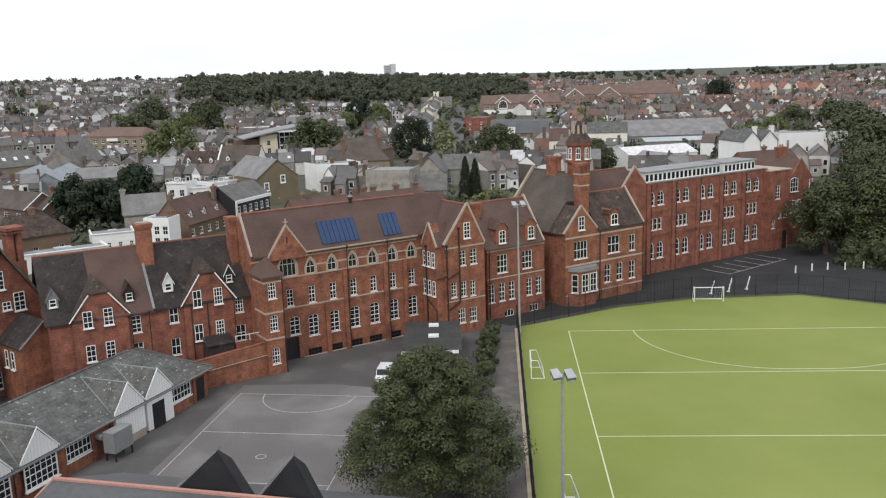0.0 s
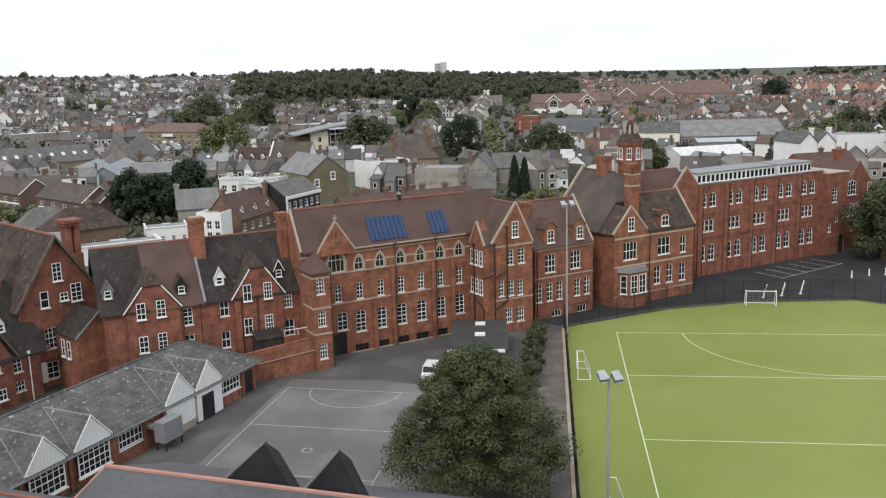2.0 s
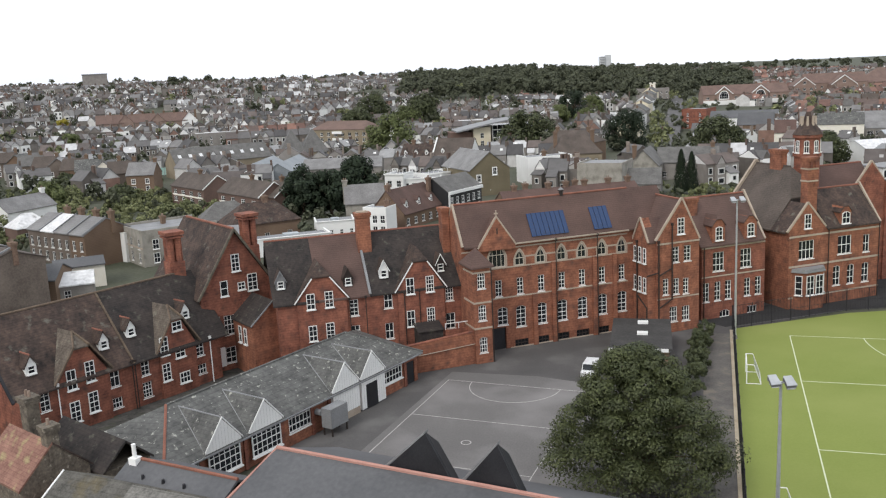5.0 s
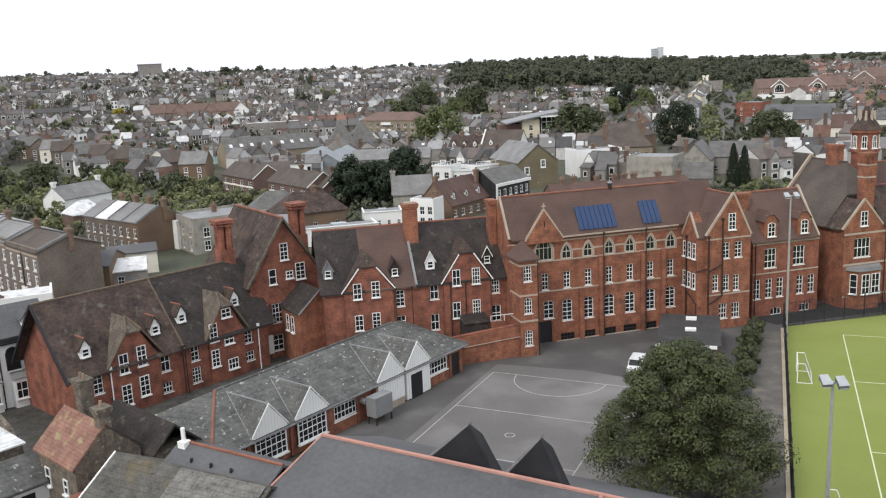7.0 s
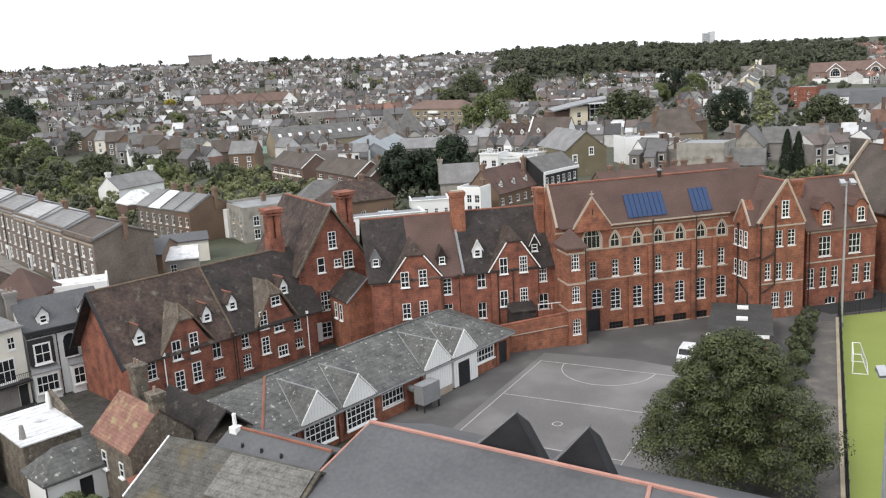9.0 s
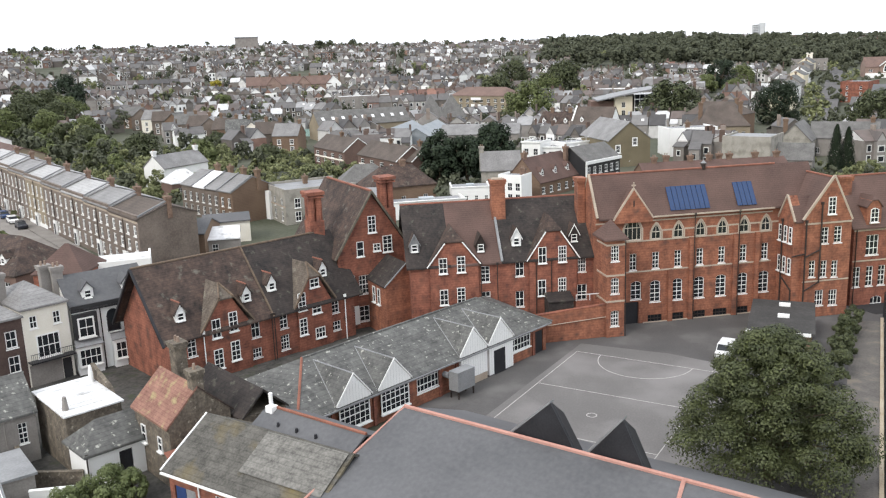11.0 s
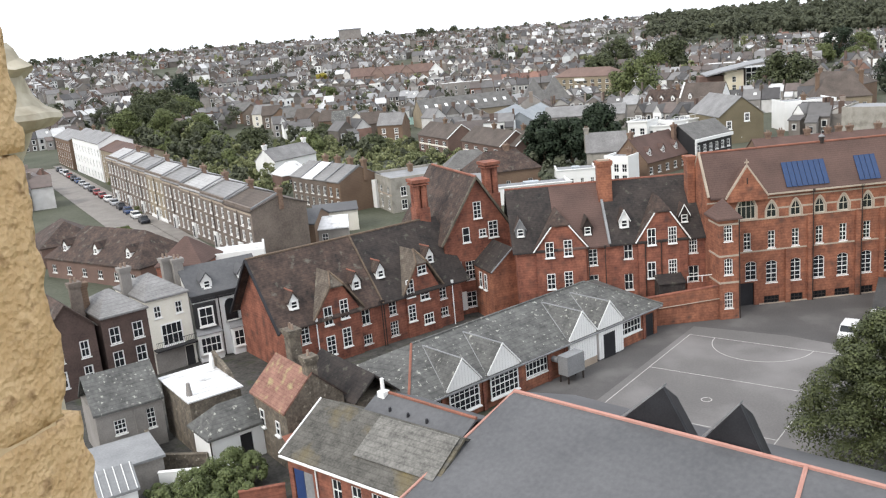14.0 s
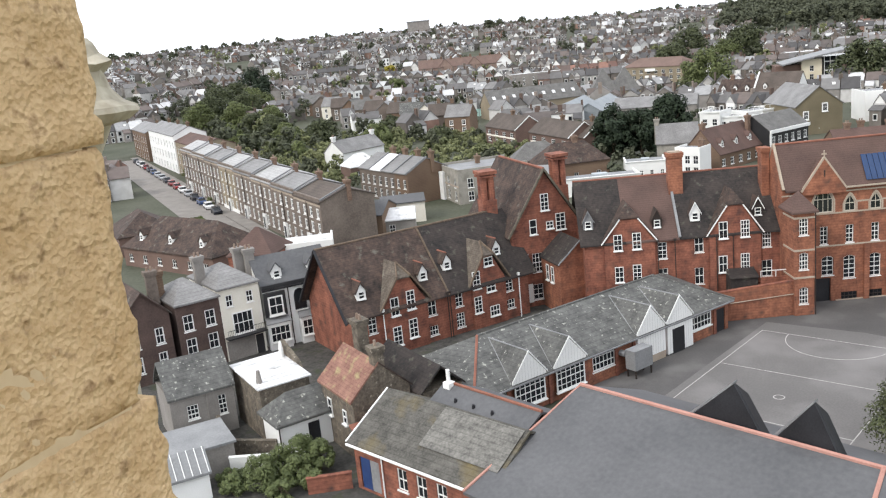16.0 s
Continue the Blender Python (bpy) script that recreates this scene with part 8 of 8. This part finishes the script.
def tree(name, label, x, y, r, h, leaf, lumps=26, per=90, size=0.35, seed=1, flat=0.8, z=None, low=-0.55, mid=None, lift=0.25):
    z = ground_z(x, y) if z is None else z
    t = thing(name, label, "tree", pose(x, y, z))
    q = random.Random(seed + 99)
    tr = Mesh().tube((0, 0, -0.3), (0, 0, h - r * 1.1), r * 0.07, r * 0.05, 8)
    for k in range(6):
        a = k * 1.05 + q.uniform(-0.3, 0.3)
        tr.tube((0, 0, max(1.2, h - r * 1.4)), (r * 0.55 * math.cos(a), r * 0.55 * math.sin(a), h - r * q.uniform(0.5, 1.0)), r * 0.035, r * 0.012, 6)
    part("trunk", tr, BARK, t)
    m = Mesh()
    leaf_cloud(m, (0, 0, h - r * flat * 0.95 if mid is None else mid), r, lumps, per, size, seed, flat, low, lift)
    part("crown", raw(m, "crown", leaf), None, t)
    return t


# the big sycamore at the playground's edge
def dome_tree(name, label, x, y, r, h, leaf, lumps, per, size, seed):
    """A broad tree whose crown widens downwards in tiers of clumps, with its limbs showing in the gaps."""
    t = thing(name, label, "tree", pose(x, y, 0))
    q = random.Random(seed)
    tr, m = Mesh().tube((0, 0, -0.3), (0, 0, h * 0.72), 0.5, 0.16, 9), Mesh()
    for k in range(lumps):
        f = ((k + q.random()) / lumps) ** 1.25
        a = k * 2.4 + q.uniform(-0.5, 0.5)
        rim = r * (1 - f) ** 0.5 * (1 if f > 0.12 else 0.86)
        rr = rim * (q.uniform(0.72, 0.98) if k % 3 else q.uniform(0.2, 0.7)) * (0.9 + 0.12 * math.sin(3 * a + seed))
        c = (rr * math.cos(a), rr * math.sin(a), h * (0.17 + 0.76 * f))
        if k % 4 == 0:
            tr.tube((0, 0, c[2] * 0.62), c, 0.12 * (1.2 - f), 0.03, 5)
        lr = q.uniform(1.0, 1.9) * (1.0 - 0.35 * f)
        for _ in range(per):
            v = Vector((q.gauss(0, 1), q.gauss(0, 1), q.gauss(0, 1) + 0.7)).normalized()
            p = Vector(c) + Vector((v.x, v.y, v.z * 0.62)) * lr * q.uniform(0.62, 1.06)
            nrm = (v + Vector((q.uniform(-0.5, 0.5), q.uniform(-0.5, 0.5), q.uniform(0.0, 0.8)))).normalized()
            u = nrm.orthogonal().normalized()
            w = nrm.cross(u)
            g = q.uniform(0, 6.28)
            u, w = u * math.cos(g) + w * math.sin(g), w * math.cos(g) - u * math.sin(g)
            z = size * q.uniform(0.6, 1.3)
            n = len(m.v)
            m.v += [tuple(p + u * z), tuple(p + w * z * 0.65), tuple(p - u * z * 0.9), tuple(p - w * z * 0.65)]
            m.f.append((n, n + 1, n + 2, n + 3))
    part("trunk", tr, BARK, t)
    part("crown", raw(m, "crown", leaf), None, t)


dome_tree("sycamore_tree", "large dark-green broadleaf tree beside the playground", -1.4, 66.0, 8.3, 12.4, LEAF_SYCAMORE, 210, 520, 0.098, 3)
# Leaf colour raised and greyed in place of haze over the far woods.
LEAF_FAR = material("hazed_far_foliage", (0.052, 0.059, 0.038), (0.096, 0.104, 0.064), 0.85, 6.0, 1.0, spread=0.18, island=True)
woods, gardens = Mesh(), Mesh()
for k in range(340):
    az = rnd.uniform(-5.5, 16)
    dd = rnd.uniform(690, 1000)
    x, y = polar(az, dd)
    r = rnd.uniform(6, 10.5)
    leaf_cloud(woods, (x, y, ground_z(x, y) + r * 0.55), r, 22, 60, 1.0, k, 0.85, lift=0.9)
for k in range(1500):
    az, dd = rnd.uniform(-32, 60), 170 + 930 * rnd.random() ** 1.3
    if 33 < az < 62 and dd < 215 or az > 49 and dd < 330 or -40 < az < 20 and dd < 260:
        continue
    x, y = polar(az, dd)
    if any((x - tx) ** 2 + (y - ty) ** 2 < (tr - 2) ** 2 for tx, ty, tr in TAKEN):
        continue
    r = rnd.uniform(1.4, 4.4) * (0.8 + dd / 2500)
    leaf_cloud(woods, (x, y, ground_z(x, y) + r * 0.8), r, 8, 24, 0.62, 1000 + k, 0.9)
for k in range(420):       # larger garden and street trees
    az, dd = rnd.uniform(-30, 60), rnd.uniform(290, 930)
    x, y = polar(az, dd)
    if any((x - tx) ** 2 + (y - ty) ** 2 < (tr - 1) ** 2 for tx, ty, tr in TAKEN):
        continue
    r = rnd.uniform(2.6, 5.6)
    leaf_cloud(woods if k % 3 else gardens, (x, y, ground_z(x, y) + r * 1.0), r, 11, 30, 0.7, 9000 + k, 0.95)
for k in range(230):       # crest trees along the skyline
    az, dd = rnd.uniform(-34, 62), rnd.uniform(960, 1200)
    if az < -5 and k % 3:
        continue
    x, y = polar(az, dd)
    r = rnd.uniform(3, 7)
    leaf_cloud(woods, (x, y, ground_z(x, y) + r * 0.8 + 2), r, 12, 18, 1.3, 5000 + k, 0.9)
for k in range(170):       # trees of the far plain
    az, dd = rnd.uniform(-36, 2), rnd.uniform(1150, 2700)
    x, y = polar(az, dd)
    r = rnd.uniform(3.5, 8)
    leaf_cloud(woods, (x, y, ground_z(x, y) + r * 0.5), r, 12, 16, 2.2, 7000 + k, 0.7)
for k in range(470):       # leafy back gardens
    az = rnd.uniform(27, 50)
    dd = rnd.uniform(205, 285 + 7.5 * max(0, az - 33))
    x, y = polar(az, dd)
    if any((x - tx) ** 2 + (y - ty) ** 2 < (tr - 3.5) ** 2 for tx, ty, tr in TAKEN):
        continue
    r = rnd.uniform(0.9, 2.3) if k % 7 else rnd.uniform(2.4, 3.8)
    leaf_cloud(woods if k % 6 == 0 else gardens, (x, y, ground_z(x, y) + r * 0.6), r, 9, 50, 0.34, 3000 + k, 0.9)
for k in range(46):        # shrubs behind the school
    x, y, r = rnd.uniform(-2, 34), rnd.uniform(212, 246), rnd.uniform(0.9, 2.4)
    if any((x - tx) ** 2 + (y - ty) ** 2 < (tr - 4) ** 2 for tx, ty, tr in TAKEN):
        continue
    leaf_cloud(woods if k % 4 == 0 else gardens, (x, y, r * 0.6), r, 9, 60, 0.28, 6000 + k, 0.9)
tagged(new("garden_greenery", raw(gardens, "garden_greenery", GARDEN)), "mixed green shrubs and small trees of back gardens", "shrubs", kind="stuff")
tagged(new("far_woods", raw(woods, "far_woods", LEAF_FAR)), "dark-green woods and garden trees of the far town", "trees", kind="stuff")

# single trees that stand out in the town
LEAF_LIGHT = material("light_leaf", (0.065, 0.08, 0.027), (0.125, 0.145, 0.055), 0.7, 0.8, 3.0, spread=0.3, island=True)
LEAF_YELLOW = material("yellow_leaf", (0.24, 0.2, 0.02), (0.36, 0.3, 0.04), 0.7, 0.8, 3.0, spread=0.25, island=True)
for x, y, r, h, lf in ((-84, 202, 6.2, 12.6, 0), (-77.5, 203.5, 5.6, 11.5, 0), (-72, 208, 6.0, 14.2, 0), (-48.8, 349, 12.4, 17.8, 1), (-11, 356.2, 9.4, 17, 0), (17.8, 296, 8.7, 15.8, 1), (25.5, 318, 5.4, 10.6, 1), (-36, 541, 8.5, 12, 2), (-47, 526, 9, 17, 0), (-52, 500, 7, 10, 2), (-36, 480, 6, 9, 2),
                       (-111.8, 370, 12.6, 16.5, 2), (-125, 481, 12, 20, 1), (-150, 440, 11, 15, 1), (-165, 520, 14, 18, 1), (-132, 470, 10, 14, 2), (52, 289, 6, 10, 1), (-341, 315, 12, 17, 1), (-318, 318, 10, 15, 2), (-325, 296, 9, 14, 1), (-305, 300, 9, 15, 1), (-296, 284, 8, 12, 2), (-318, 282, 9, 12, 2), (-352, 338, 9, 15, 1), (-330, 335, 7, 15, 0), (-389, 390, 12, 17, 0), (-282, 290, 7, 9, 2), (-275, 272, 6, 8, 1), (-251, 377, 4.6, 7.0, 2), (-243, 375, 4.2, 6.2, 2), (-236, 376, 4.2, 6.0, 2), (-229, 379, 3.8, 5.6, 2), (-288, 396, 5.5, 8.5, 2),  (212, 674, 12, 21, 0), (128, 364, 7, 10, 1), (140, 372, 8, 11, 2), (160, 400, 10, 14, 1), (176, 396, 11, 16, 1), (46, 420, 6, 9, 2), (-190, 255, 6, 7, 1), (-165, 262, 6, 7, 2), (-210, 240, 7, 8, 1), (-150, 225, 5, 6, 1), (-176, 228, 6, 7, 2),
                       (-228, 222, 4.5, 6, 1), (-242, 232, 4, 5, 2), (-262, 246, 5, 7, 2), (-212, 226, 4.5, 6, 2), (-232, 246, 5, 7, 2), (-205, 214, 4, 6, 1), (-190, 205, 4, 5.5, 2), (-255, 262, 5.5, 8, 1), (120, 292, 9, 14, 1), (130, 276, 11, 17, 1), (142, 302, 12, 18, 1), (104, 300, 9, 13, 2), (120, 240, 12, 18, 1), (140, 250, 12, 18, 1), (100, 200, 10, 15, 1), (118, 190, 11, 17, 2)):
    tree("town_tree", ("dark evergreen tree", "dark-green broadleaf tree", "light-green leafy tree")[lf] + " standing among the houses", x, y, r, h, (LEAF_DARK, LEAF, LEAF_LIGHT)[lf], 60, 130, 0.42 if r < 11 else 0.6, int(x * 7 + y), 1.05 if lf == 0 else 0.9, low=-0.95 if lf == 0 else -0.75)
for x, y, r, h, lf in ((66.3, 150, 7.0, 13.5, 0), (73.0, 146.5, 7.5, 15.5, 1), (79, 141, 7.5, 14, 0), (85, 150, 8.5, 17, 0), (77, 159, 8.5, 18, 0), (93, 140, 8.5, 16, 0), (67.5, 142.0, 3.2, 4.4, 0), (72, 138.6, 4, 5.6, 0), (79, 133, 4.5, 6.6, 0), (86, 128, 5, 7.5, 0)):
    tree("drive_tree", "broad dark-green tree beside the school drive" if r > 6 else "dense dark-green bush beside the school drive", x, y, r, h, (LEAF, LEAF_SYCAMORE)[lf], 60, 210, 0.27, int(x * 5 + y), 1.05, 0.0, -0.9, None, 0.5)
for x, y, h in ((6.5, 231, 11.2), (9.1, 232, 10.5)):
    t = thing("cypress_tree", "tall narrow dark cypress behind the school roof", "tree", pose(x, y, 0))
    part("trunk", Mesh().tube((0, 0, 0), (0, 0, 3), 0.25, 0.2, 8), BARK, t)
    m, q = Mesh(), random.Random(int(x * 10))
    for k in range(3200):
        z, a = h * (0.06 + 0.94 * q.random() ** 1.3), q.uniform(0, 6.283)
        r = 2.35 * (1 - z / h) ** 0.55 * (0.86 + 0.14 * math.sin(5 * a + z * 2.1)) * q.uniform(0.72, 1.05)
        p, out = Vector((r * math.cos(a), r * math.sin(a), z)), Vector((math.cos(a), math.sin(a), 0))
        side, up = Vector((-out.y, out.x, 0)) * 0.13, (Vector((0, 0, 1)) + out * q.uniform(0.1, 0.5)) * q.uniform(0.2, 0.45)
        n = len(m.v)
        m.v += [tuple(p - side), tuple(p + side), tuple(p + up + side * 0.2), tuple(p + up - side * 0.2)]
        m.f.append((n, n + 1, n + 2, n + 3))
    part("crown", raw(m, "crown", LEAF_DARK), None, t)
for az, dd, r in ((14.2, 560, 4.5), (36.4, 560, 5.0)):
    x, y = polar(az, dd)
    tree("yellow_tree", "bright yellow-leaved tree among grey houses", x, y, r, r * 1.9, LEAF_YELLOW, 24, 60, 0.6, int(dd))
# hedge and shrubs by the pavilion, grass patch, garden shrubs
m = Mesh()
for k in range(26):
    leaf_cloud(m, (2.6 + 0.07 * k + rnd.uniform(0, 1.5), 84 + 0.9 * k, rnd.uniform(0.6, 2.4)), rnd.uniform(0.9, 1.4), 10, 80, 0.13, 500 + k, 0.9)
tagged(new("hedge", raw(m, "hedge", LEAF)), "tall uneven dark-green hedge beside the path", "hedge")
for x, y, r, h in ((-48.6, 43.4, 1.7, 2.8), (-46.2, 45.0, 1.5, 2.4), (-46.0, 47.4, 1.4, 2.6), (-50.0, 41.6, 1.2, 1.8), (-44.4, 44.8, 1.0, 1.6), (-47.4, 46.6, 1.9, 3.2), (-48.8, 45.6, 1.6, 2.2), (-51.2, 42.6, 1.3, 1.5), (-45.6, 42.4, 1.3, 1.7)):
    tree("garden_shrub", "bushy light-green garden shrub in a yard", x, y, r, h, LEAF_SHRUB, 30, 190, 0.09, int(x * 13), 0.9, 0.0)
for x, y, dg, lx, ly, h in ((-133, 113, -31, 7, 3, 3.0), (-124, 108, -31, 5, 3, 3.6), (-117, 104.5, -31, 6, 3, 2.4)):
    m, q = Mesh(), random.Random(int(-x))
    for k in range(2600):
        v = Vector((q.uniform(-1, 1), q.uniform(-1, 1), q.uniform(-1, 1)))
        v[q.choice((0, 1, 2, 2))] = q.choice((-1, 1)) * q.uniform(0.9, 1.03)
        p = Vector((v.x * lx / 2, v.y * ly / 2, (v.z + 1) * h / 2))
        u = Vector((q.gauss(0, 1), q.gauss(0, 1), q.gauss(0, 1))).normalized()
        w = u.orthogonal().normalized() * 0.1
        n = len(m.v)
        m.v += [tuple(p + u * 0.16), tuple(p + w), tuple(p - u * 0.16), tuple(p - w)]
        m.f.append((n, n + 1, n + 2, n + 3))
    hb = new("clipped_hedge", raw(m, "clipped_hedge", LEAF_SHRUB))
    hb.matrix_world = at(x, y, dg)
    tagged(hb, "square clipped light-green hedge beside the street", "hedge", group="clipped hedges")
solid("grass_verge", Mesh().prism([(-0.5, 56, 0.0), (4.1, 56, 0.0), (4.6, 68, 0.0), (0.5, 69, 0.0)], (0, 0, 0.05)), YARD, "mossy trodden earth under the big tree", "verge", kind="structure")
